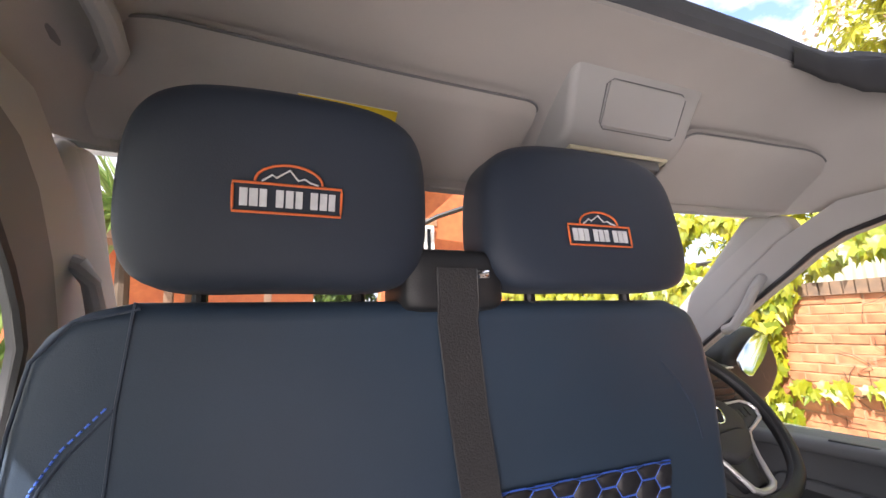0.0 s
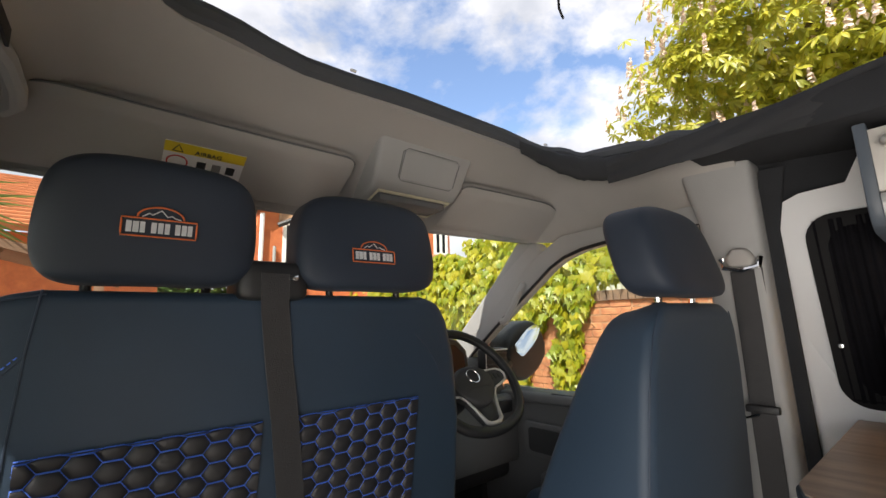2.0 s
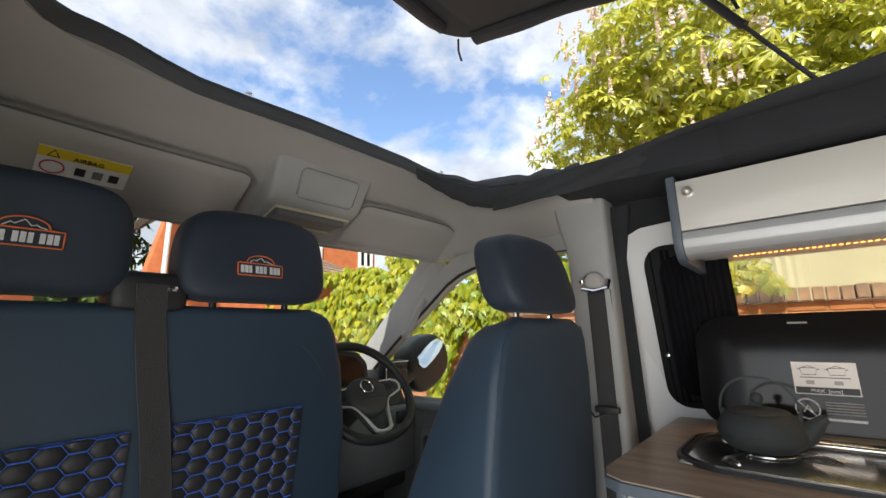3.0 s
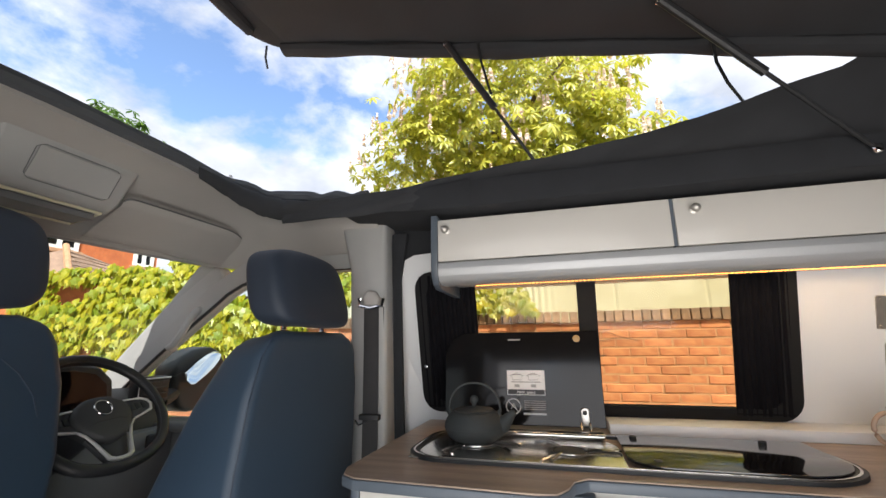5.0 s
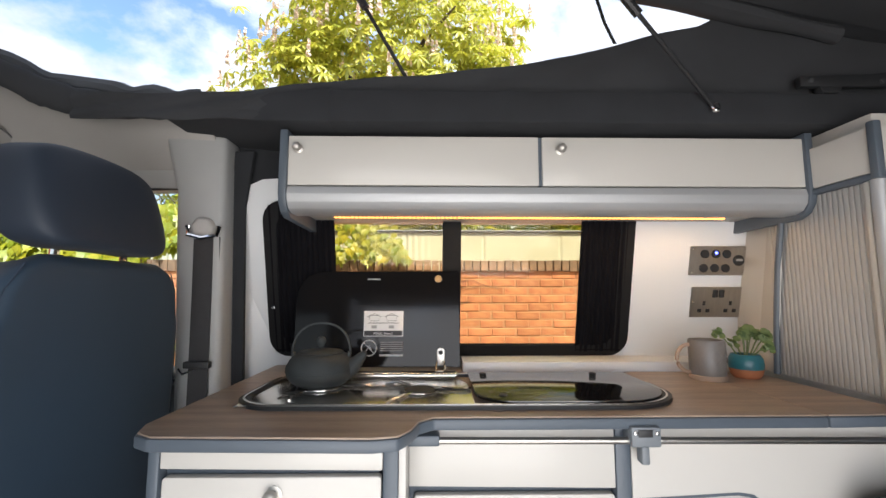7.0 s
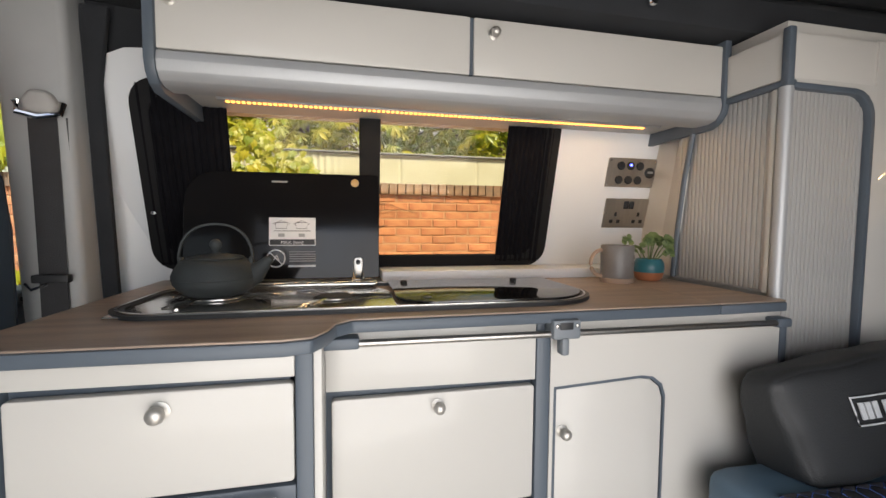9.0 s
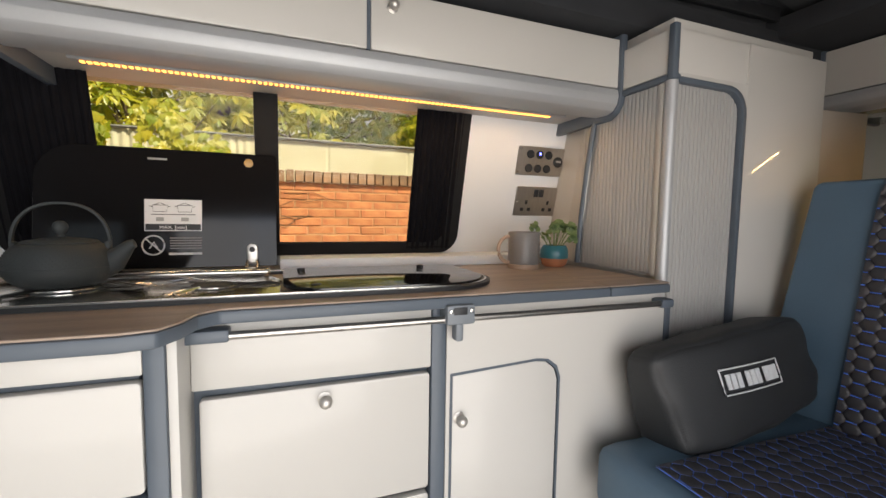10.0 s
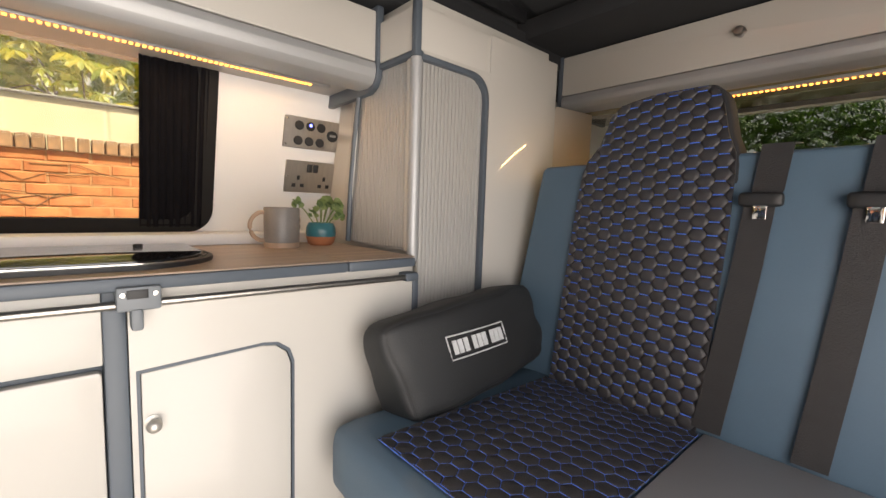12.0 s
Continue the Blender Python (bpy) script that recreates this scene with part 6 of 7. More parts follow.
part("visor_clip", box(-0.105, -0.075, 1.945, 1.960, 1.415, 1.432, 0.004), M_TRIM, vl, "pale plastic visor clip")
# airbag label
def lab(x0, x1, v0, v1, m, nm, parent, d):
    bm = box(x0, x1, v0, v1, 0.0, 0.001, 0.0)
    bmesh.ops.subdivide_edges(bm, edges=bm.edges[:], cuts=3, use_grid_fill=True)
    warp(bm, lambda x, y, z: lay_l(x, y - 0.05, 0.0150 + d + z))
    return part(nm, bm, m, parent)
al = lab(-0.402, -0.262, 0.34, 0.75, M_WHITE, "airbag_label", vl, 0.0)
lab(-0.402, -0.262, 0.61, 0.75, M_YELLOW, "label_band", al, 0.0012)
P0, P1, P2 = Vector(lay_l(-0.352, 0.585, 0.0185)), Vector(lay_l(-0.342, 0.585, 0.0185)), Vector(lay_l(-0.352, 0.67, 0.0185))
ex, ey = (P1 - P0).normalized(), (P2 - P0).normalized()
ez = ex.cross(ey)
LM = Matrix((( ex.x, ey.x, ez.x, P0.x), (ex.y, ey.y, ez.y, P0.y), (ex.z, ey.z, ez.z, P0.z), (0, 0, 0, 1)))
letters("AIRBAG", 0.0135, LM, M_BLACK, al)
part("warning_triangle", tube([lay_l(-0.388, 0.585, 0.0175), lay_l(-0.372, 0.585, 0.0175), lay_l(-0.380, 0.68, 0.0175)], 0.0014, 4, closed=True), M_BLACK, al)
part("warning_circle", tube([lay_l(-0.378 + 0.017 * math.cos(a), 0.43 + 0.09 * math.sin(a), 0.0175) for a in lin(0, 2 * math.pi, 21)[:-1]], 0.0014, 5, closed=True), mat("red_print", (0.55, 0.03, 0.03), 0.6), al)
for i, x in enumerate((-0.345, -0.318, -0.292)):
    lab(x, x + 0.016, 0.42, 0.53, M_BLACK if i != 1 else M_GREYPRINT, "label_mark", al, 0.0012)

# overhead console between the visors
oc = thing("overhead_console", (0.20, 1.86, 1.47), "pale grey overhead console with a lidded tray", "overhead console")
bm = prism([(1.750, 1.600), (1.762, 1.575), (1.812, 1.480), (1.830, 1.464), (1.930, 1.444), (1.97, 1.46), (1.97, 1.60)], "yz", 0.0, 0.294, 0.014, 3)
warp(bm, lambda x, y, z: (0.147 + (x - 0.147) * (1 - 0.9 * max(1.575 - z, 0)), y, z))
part("housing", bm, M_TRIM, oc)
def oc_face(u, v, h=0.0):
    a, b = Vector((0, 1.765, 1.570)), Vector((0, 1.812, 1.480))
    p = a.lerp(b, v)
    return (u, p.y - 0.885 * h, p.z - 0.46 * h)
bm = grid(lambda u, v: oc_face(u, v, 0.0015), lin(0.075, 0.243, 6), lin(0.20, 0.90, 6), 0.003)
part("tray_lid", bm, M_TRIM, oc)
loop = [oc_face(u, v, 0.0022) for u, v in [(0.070, 0.26), (0.082, 0.16), (0.236, 0.16), (0.248, 0.26), (0.246, 0.85), (0.236, 0.95), (0.082, 0.95), (0.072, 0.85)]]
part("lid_gap", tube(loop, 0.0010, 5, closed=True), M_DOORTRIM, oc)
rl_ = part("reading_lamp", box(0.045, 0.25, 1.845, 1.925, 1.440, 1.458, 0.004), M_DOORTRIM, oc, "dark reading lamp panel")
part("lamp_rim", tube([(0.036, 1.838, 1.459), (0.258, 1.838, 1.459), (0.252, 1.930, 1.440), (0.042, 1.930, 1.440)], 0.004, 6, closed=True), mat("cream_lens_rim", (0.62, 0.58, 0.42), 0.4), rl_)

# grab handles on the windscreen pillars, and over the passenger door
for s, nm in ((1, "right"), (-1, "left")):
    g = thing("grab_handle", (0.76 if s > 0 else -0.69, 2.06, 1.19), "pale grey grab handle on the windscreen pillar", "grab handle", "grab handles")
    X = lambda x: x if s > 0 else 0.07 - x
    pts = [(X(0.762), 1.985, 1.268), (X(0.735), 1.990, 1.258), (X(0.722), 2.000, 1.235), (X(0.720), 2.030, 1.185), (X(0.722), 2.068, 1.140), (X(0.735), 2.10, 1.130), (X(0.775), 2.125, 1.128)]
    part("grip", tube(pts, [0.014, 0.013, 0.012, 0.0125, 0.012, 0.013, 0.015], 10), M_TRIM, g)
    part("foot", soft(min(X(0.752), X(0.79)), max(X(0.752), X(0.79)), 1.965, 2.005, 1.255, 1.29, 0.012, 4), M_TRIM, g)
g = thing("grab_handle", (-0.62, 1.78, 1.49), "grey roof grab handle over the passenger door", "grab handle", "grab handles")
pts = [(-0.615, 1.64, 1.505), (-0.60, 1.65, 1.488), (-0.588, 1.69, 1.478), (-0.585, 1.75, 1.472), (-0.59, 1.80, 1.468), (-0.607, 1.835, 1.470), (-0.632, 1.845, 1.485)]
part("grip", tube(pts, [0.017, 0.015, 0.0135, 0.0135, 0.0135, 0.015, 0.017], 10), M_TRIM, g)
part("recess", soft(-0.66, -0.63, 1.66, 1.82, 1.455, 1.50, 0.012, 4), M_DOORTRIM, g)

# door mirrors
for s in (1, -1):
    X = lambda x: x if s > 0 else 0.07 - x
    m = thing("door_mirror", (X(0.98), 2.24, 0.95), "black rounded door mirror, glass cut to its bright reflection", "door mirror", "door mirrors")
    shell = [(0.902, 1.050), (0.940, 1.090), (0.990, 1.118), (1.075, 1.134), (1.130, 1.112), (1.162, 1.070), (1.176, 1.020), (1.170, 0.968), (1.115, 0.914), (1.060, 0.884), (1.005, 0.866), (0.945, 0.878), (0.908, 0.915), (0.898, 0.975)]
    bm = prism([(X(a), b) for a, b in shell], "xz", 2.236, 2.36, 0.026, 4)
    warp(bm, lambda x, y, z: (x, y + (z - 1.0) * 0.05, z))
    part("housing", bm, M_BLACK, m, sharp=70)
    # glass cut to the bright reflection only; housing black covers the dark one
    leaf = [(0.918, 1.028), (0.915, 0.998), (0.928, 0.984), (0.950, 0.984), (1.020, 1.017), (1.070, 1.046), (1.106, 1.074), (1.122, 1.096), (1.112, 1.108), (1.082, 1.109), (1.035, 1.094), (0.985, 1.070)]
    bm = prism([(X(a), b) for a, b in leaf], "xz", 2.184, 2.192, 0.0015, 1)
    warp(bm, lambda x, y, z: (x, y + (z - 0.984) * 0.42, z))
    part("glass", bm, M_MIRROR, m, "mirror glass in the shape of the bright reflection")
    part("arm", tube([(X(0.84), 2.23, 0.93), (X(0.92), 2.26, 0.95)], 0.028, 10), M_BLACK, m)

# driver's belt on the door pillar
sb = thing("seat_belt", (0.73, 1.29, 0.92), "black seat belt on the grey door pillar", "seat belt", "seat belts")
bx = 0.708
cap = prism([(1.262, 1.262), (1.275, 1.286), (1.305, 1.290), (1.322, 1.268), (1.315, 1.245), (1.270, 1.242)], "yz", bx - 0.034, bx + 0.03, 0.010, 3)
ah = part("anchor_cover", cap, M_LINER, sb, "pale grey anchor cover")
part("anchor_ring", tube([(bx - 0.026, 1.252, 1.264), (bx - 0.030, 1.256, 1.242), (bx - 0.032, 1.290, 1.235), (bx - 0.030, 1.326, 1.244), (bx - 0.026, 1.330, 1.266)], 0.006, 8), M_CHROME, ah, "chrome belt ring")
part("webbing", strap([(bx - 0.018, 1.293, 1.245), (bx - 0.010, 1.294, 1.10), (bx - 0.002, 1.296, 0.92), (bx + 0.01, 1.30, 0.55)], (0, 1, 0), 0.024, 0.001), M_WEB, sb)
part("webbing", strap([(bx - 0.012, 1.270, 1.240), (bx - 0.006, 1.272, 1.16), (bx + 0.008, 1.274, 1.05)], (0, 1, 0), 0.016, 0.001), M_WEB, sb)
part("buckle_tongue", box(bx - 0.02, bx - 0.002, 1.262, 1.325, 0.918, 0.934, 0.003), M_BLACK, sb)
part("tongue_plate", tube([(bx - 0.014, 1.30, 0.915), (bx - 0.018, 1.325, 0.905), (bx - 0.018, 1.335, 0.918)], 0.003, 6), M_CHROME, sb)

# pale paper permit at the top of the windscreen
bm = grid(lambda u, v: (-0.50 + 0.16 * u, 2.035 + 0.085 * v, 1.405 - 0.055 * v), lin(0, 1, 4), lin(0, 1, 4), 0.001)
pm = solo("windscreen_permit", bm, mat("pale_paper", (0.55, 0.58, 0.56), 0.7, vary=0.08), "pale paper permit stuck at the windscreen top", "permit")

# ---- kettle, mug and plant on the worktop ----
kt = thing("teapot", (0.552, 0.955, WT + 0.0115), "black cast iron teapot with arched handle on the hob", "teapot")
KC = (0.552, 0.955, WT + 0.0115)
prof = [(0.0, 0.0), (0.038, 0.0), (0.050, 0.003), (0.061, 0.012), (0.068, 0.022), (0.0700, 0.031), (0.0692, 0.038), (0.0655, 0.048), (0.0600, 0.057), (0.0540, 0.063), (0.0480, 0.066), (0.0, 0.066)]
bd = part("pot_body", lathe(prof, KC, 48), M_IRON, kt)
part("band", tube([(KC[0] + 0.0701 * math.cos(a), KC[1] + 0.0701 * math.sin(a), KC[2] + 0.0315) for a in lin(0, 2 * math.pi, 49)[:-1]], 0.0010, 5, closed=True), M_IRON, bd)
studs = bmesh.new()
for j, (r, h) in enumerate(((0.0694, 0.0365), (0.0684, 0.0400), (0.0671, 0.0435), (0.0655, 0.0470), (0.0635, 0.0505), (0.0614, 0.0540))):
    for k in range(60):
        a = 2 * math.pi * (k + 0.5 * (j % 2)) / 60
        c = Vector((KC[0] + r * math.cos(a), KC[1] + r * math.sin(a), KC[2] + h))
        o = Vector((math.cos(a) * 0.8, math.sin(a) * 0.8, 0.5)) * 0.0016
        t1 = Vector((-math.sin(a), math.cos(a), 0)) * 0.0020
        t2 = o.cross(t1).normalized() * 0.0020
        vs = [studs.verts.new(c + q) for q in (t1, t2, -t1, -t2)]
        tip = studs.verts.new(c + o)
        for i in range(4):
            studs.faces.new((vs[i], vs[(i + 1) % 4], tip))
part("studs", studs, M_IRON, bd, "raised stud pattern", 80)
ld = part("pot_lid", lathe([(0.0, 0.0), (0.046, 0.0), (0.047, 0.002), (0.044, 0.0045), (0.020, 0.0085), (0.007, 0.010)], (KC[0], KC[1], KC[2] + 0.066), 36), M_IRON, kt)
part("lid_knob", lathe([(0.0, 0.0), (0.0060, 0.0), (0.0045, 0.004), (0.0070, 0.007), (0.0095, 0.012), (0.0100, 0.016), (0.0085, 0.021), (0.0050, 0.0245), (0.0, 0.0255)], (KC[0], KC[1], KC[2] + 0.0755), 24), M_IRON, ld)
arch = [(KC[0] + 0.004, KC[1] + 0.0615 * math.copysign(abs(math.cos(a)) ** 0.88, math.cos(a)), KC[2] + 0.060 + 0.068 * math.sin(a) ** 0.85) for a in lin(0.03, math.pi - 0.03, 27)]
part("arched_handle", strap(arch, (1, 0, 0), 0.0032, 0.0018), M_IRON, kt)
for s in (-1, 1):
    part("handle_lug", soft(KC[0] - 0.003, KC[0] + 0.011, KC[1] + s * 0.0585 - 0.004, KC[1] + s * 0.0585 + 0.004, KC[2] + 0.052, KC[2] + 0.069, 0.0035, 4), M_IRON, kt)
spout = [(KC[0] - 0.002, KC[1] - 0.050, KC[2] + 0.030), (KC[0] - 0.003, KC[1] - 0.067, KC[2] + 0.038), (KC[0] - 0.004, KC[1] - 0.079, KC[2] + 0.051), (KC[0] - 0.005, KC[1] - 0.090, KC[2] + 0.063), (KC[0] - 0.005, KC[1] - 0.096, KC[2] + 0.0655)]
part("spout", tube(spout, [0.022, 0.019, 0.013, 0.0085, 0.0070], 14), M_IRON, kt)

mg = thing("mug", (0.662, 0.060, WT), "grey glazed mug with a tan handle on the worktop", "mug")
MC = (0.662, 0.060, WT)
part("mug_body", lathe([(0.0, 0.0), (0.036, 0.0), (0.0385, 0.004), (0.0395, 0.020), (0.0400, 0.090), (0.0385, 0.0925), (0.0365, 0.090), (0.0355, 0.012), (0.0, 0.010)], MC, 40), M_MUG, mg)
part("foot_band", lathe([(0.0388, 0.0), (0.0398, 0.001), (0.0402, 0.010), (0.0390, 0.0115)], MC, 40), M_MUGIN, mg, "tan clay foot band")
hp = [(MC[0] + 0.006, MC[1] + 0.036, MC[2] + 0.080)] + [(MC[0] + 0.006, MC[1] + 0.038 + 0.032 * math.sin(a), MC[2] + 0.048 + 0.033 * math.cos(a)) for a in lin(0.25, math.pi - 0.25, 12)] + [(MC[0] + 0.006, MC[1] + 0.036, MC[2] + 0.015)]
part("handle", tube(hp, 0.0048, 8), M_MUGIN, mg, "tan clay handle")
for a0, h in ((3.5, 0.068), (4.2, 0.068), (3.1, 0.052), (3.85, 0.052), (4.5, 0.052)):
    pts = [(MC[0] + 0.0402 * math.cos(a0 + t * 0.28), MC[1] + 0.0402 * math.sin(a0 + t * 0.28), MC[2] + h - 0.010 * (1 - t * t)) for t in lin(-1, 1, 9)]
    part("scallop", tube(pts, 0.0008, 5), M_MUG, mg)

pp = thing("potted_plant", (0.678, -0.045, WT), "small green succulent in a teal and terracotta pot", "potted plant")
PC = (0.678, -0.045, WT)
part("pot", lathe([(0.0, 0.0), (0.026, 0.0), (0.032, 0.006), (0.0355, 0.018), (0.0362, 0.022)], PC, 36), M_TERRA, pp, "bare terracotta pot foot")
part("glazed_pot", lathe([(0.0360, 0.022), (0.0375, 0.032), (0.0355, 0.046), (0.0300, 0.056), (0.0275, 0.056), (0.030, 0.045), (0.0, 0.044)], PC, 36), M_TEALPOT, pp, "teal glazed pot")
rng = random.Random(5)
for k in range(9):
    a, r = rng.uniform(0, 6.28), rng.uniform(0.004, 0.030)
    top = Vector((PC[0] + 1.25 * r * math.cos(a) * 1.4, PC[1] + 1.5 * r * math.sin(a) * 1.3, PC[2] + rng.uniform(0.075, 0.112)))
    base = Vector((PC[0] + 0.4 * r * math.cos(a), PC[1] + 0.4 * r * math.sin(a), PC[2] + 0.044))
    stem = part("stem", tube([base, base.lerp(top, 0.5) + Vector((0, 0, 0.004)), top], 0.0016, 5), M_SUCC, pp)
    lv = bmesh.new()
    for i in range(13):
        b, e = i * 2.4, rng.uniform(0.1, 1.2)
        d = Vector((math.cos(b) * math.cos(e), math.sin(b) * math.cos(e), math.sin(e)))
        q = d.orthogonal().normalized()
        w = d.cross(q).normalized()
        L = rng.uniform(0.013, 0.019)
        o = top + Vector((0, 0, -0.014 * (i % 4) / 3))
        vs = [lv.verts.new(o + d * (L * t) + q * (L * s * 0.44) + w * (0.002 if s == 0 else 0.0)) for t, s in ((0.1, 0), (0.5, 1), (0.85, 0.75), (1.0, 0), (0.85, -0.75), (0.5, -1))]
        lv.faces.new(vs[:4])
        lv.faces.new((vs[0], vs[3], vs[4], vs[5]))
    part("leaf_rosette", lv, M_SUCC, stem, "", 80)


# ---- outside ----
GZ = -0.42
# unseen ground, its colour raised to bounce sunlight up into the van
M_BOUNCE = mat("pale_bounce_ground", (0.50, 0.46, 0.40), 0.95, vary=0.25, scale=3, grain=0.3, grain_scale=90, bump=0.6, bump_scale=90)
bm = grid(lambda x, y: (x, y, GZ), lin(-300, 300, 7), lin(-300, 300, 7))
solo("ground", bm, M_BOUNCE, "unseen yard ground round the van, paled to bounce light", "ground", "structure")

# boundary wall along the right-hand side: each brick near the windows is a piece of its own
WX = 3.55
bw = thing("garden_wall", (WX + 0.11, 3.0, GZ), "old red brick boundary wall with an upright brick coping", "brick wall", kind="structure")
part("mortar_core", box(WX + 0.001, WX + 0.21, -6.0, 12.0, GZ, 1.300, 0.0), M_MORTAR, bw, "pale recessed mortar")
rng = random.Random(3)
BH, BL, J = 0.0665, 0.217, 0.0085
proto = []
for k in range(5):
    b = box(0, 0.10, 0, BL, 0, BH, 0.005, 1)
    warp(b, lambda x, y, z: (x + 0.004 * noise.noise(Vector((k * 9 + x * 20, y * 14, z * 30))), y + 0.003 * noise.noise(Vector((y * 20, z * 30, k))), z + 0.0025 * noise.noise(Vector((y * 18, k, 3.0)))))
    me = bpy.data.meshes.new("brick")
    b.to_mesh(me)
    b.free()
    me.materials.append(M_BRICK)
    proto.append(me)
rest_v, rest_f = [], []
ncourse = int((1.300 - GZ) / (BH + J))
for c in range(ncourse):
    z = 1.300 - (c + 1) * (BH + J) + J
    y = -6.0 - (0.11 if c % 2 else 0.0)
    while y < 12.0:
        dx = rng.uniform(-0.006, 0.003)
        near = (-0.75 < y < 1.75 and 0.50 < z) or (1.75 <= y < 3.4 and 0.35 < z)
        if near:
            e = new("brick", proto[rng.randrange(5)])
            e.parent = bw
            e.location = Vector((WX - 0.002 + dx, y + rng.uniform(-0.004, 0.004), z + rng.uniform(-0.002, 0.002))) - ORIGIN[bw.name]
        else:
            n = len(rest_v)
            x0 = WX - 0.004 + dx
            rest_v += [(a, b, d) for a in (x0, x0 + 0.1) for b in (y, y + BL) for d in (z, z + BH)]
            rest_f += [(n, n + 1, n + 3, n + 2), (n + 4, n + 6, n + 7, n + 5), (n, n + 4, n + 5, n + 1), (n + 2, n + 3, n + 7, n + 6), (n + 1, n + 5, n + 7, n + 3)]
        y += BL + J
me = bpy.data.meshes.new("far_bricks")
me.from_pydata(rest_v, [], rest_f)
me.materials.append(M_BRICK)
fb = new("far_bricks", me)
fb.location = -ORIGIN[bw.name]
fb.parent = bw
fb["kind"] = "stuff"
cop = box(0, 0.23, 0, 0.066, 0, 0.100, 0.006, 1)
cme = bpy.data.meshes.new("coping_brick")
cop.to_mesh(cme)
cop.free()
cme.materials.append(M_COPING)
cv, cf = [], []
y = -6.0
while y < 12.0:
    if -0.6 < y < 2.0:
        e = new("coping_brick", cme)
        e.parent = bw
        e.location = Vector((WX - 0.015 + rng.uniform(-0.006, 0.006), y, 1.303 + rng.uniform(-0.004, 0.004))) - ORIGIN[bw.name]
    else:
        n = len(cv)
        cv += [(a, b, d) for a in (WX - 0.015, WX + 0.21) for b in (y, y + 0.066) for d in (1.303, 1.403)]
        cf += [(n, n + 1, n + 3, n + 2), (n, n + 4, n + 5, n + 1), (n + 2, n + 3, n + 7, n + 6), (n + 1, n + 5, n + 7, n + 3)]
    y += 0.076
me = bpy.data.meshes.new("far_coping")
me.from_pydata(cv, [], cf)
me.materials.append(M_COPING)
fc = new("far_coping", me)
fc.location = -ORIGIN[bw.name]
fc.parent = bw
fc["kind"] = "stuff"
part("tile_course", box(WX - 0.03, WX + 0.23, -6.0, 12.0, 1.3005, 1.3025, 0.0), M_COPING, bw)

# corrugated sheet fence behind the wall
def sheet_x(y):
    """Flat panels with a shallow seam, and a ribbed stretch beside the ivy."""
    rib = 0.007 * min(max((y - 0.75) / 0.3, 0.0), 1.0)
    return 4.6 + rib * math.sin(y * 2 * math.pi / 0.076) + 0.010 * math.exp(-(((y + 0.31) % 0.92 - 0.46) / 0.012) ** 2)


bm = grid(lambda y, z: (sheet_x(y), y, z), lin(-10, 14, 1900), [GZ, 1.0, 1.82], 0.004)
solo("sheet_fence", bm, M_FENCE, "cream painted sheet fence behind the brick wall", "fence", "structure", sharp=80)
bm = tube([(4.58, -8, 1.83), (4.58, 12, 1.83)], 0.016, 6)
solo("fence_capping", bm, M_DOORTRIM, "dark grey capping along the sheet fence", "fence", "structure")
# lamp on the brick wall
wl = thing("wall_lamp", (3.52, 2.84, 1.0), "small black outdoor floodlight on the brick wall", "floodlight")
part("housing", soft(3.46, 3.54, 2.78, 2.90, 0.975, 1.04, 0.012, 4), M_BLACK, wl)
part("lens", box(3.452, 3.462, 2.795, 2.885, 0.98, 1.022, 0.003), M_WHITE, wl)
part("bracket", box(3.50, 3.55, 2.82, 2.86, 1.035, 1.07, 0.004), M_BLACK, wl)


# ---- foliage ----
def leaf_cloud(name, items, shape, material, parent=None, label=""):
    """Many flat leaves as one mesh. items: (centre, outward, down-tip, size); shape: fan outline in (across, along)."""
    V, F = [], []
    for c, outw, tip, size in items:
        n = Vector(outw).normalized()
        t = Vector(tip)
        t = (t - n * t.dot(n)).normalized()
        s = n.cross(t)
        b = len(V)
        for (u, w) in shape:
            p = Vector(c) + (s * u + t * w + n * (0.16 * (abs(u) - 0.3) - 0.20 * w * w)) * size
            V.append(p[:])
        F += [(b, b + i, b + i + 1) for i in range(1, len(shape) - 1)] + [(b, b + len(shape) - 1, b + 1)]
    me = bpy.data.meshes.new(name)
    org = ORIGIN.get(parent.name, Vector((0, 0, 0))) if parent else Vector((0, 0, 0))
    me.from_pydata([tuple(a - o for a, o in zip(v, org)) for v in V], [], F)
    me.materials.append(material)
    ob = new(name, me)
    if parent:
        ob.parent = parent
    if label:
        ob["label"] = label
    return ob


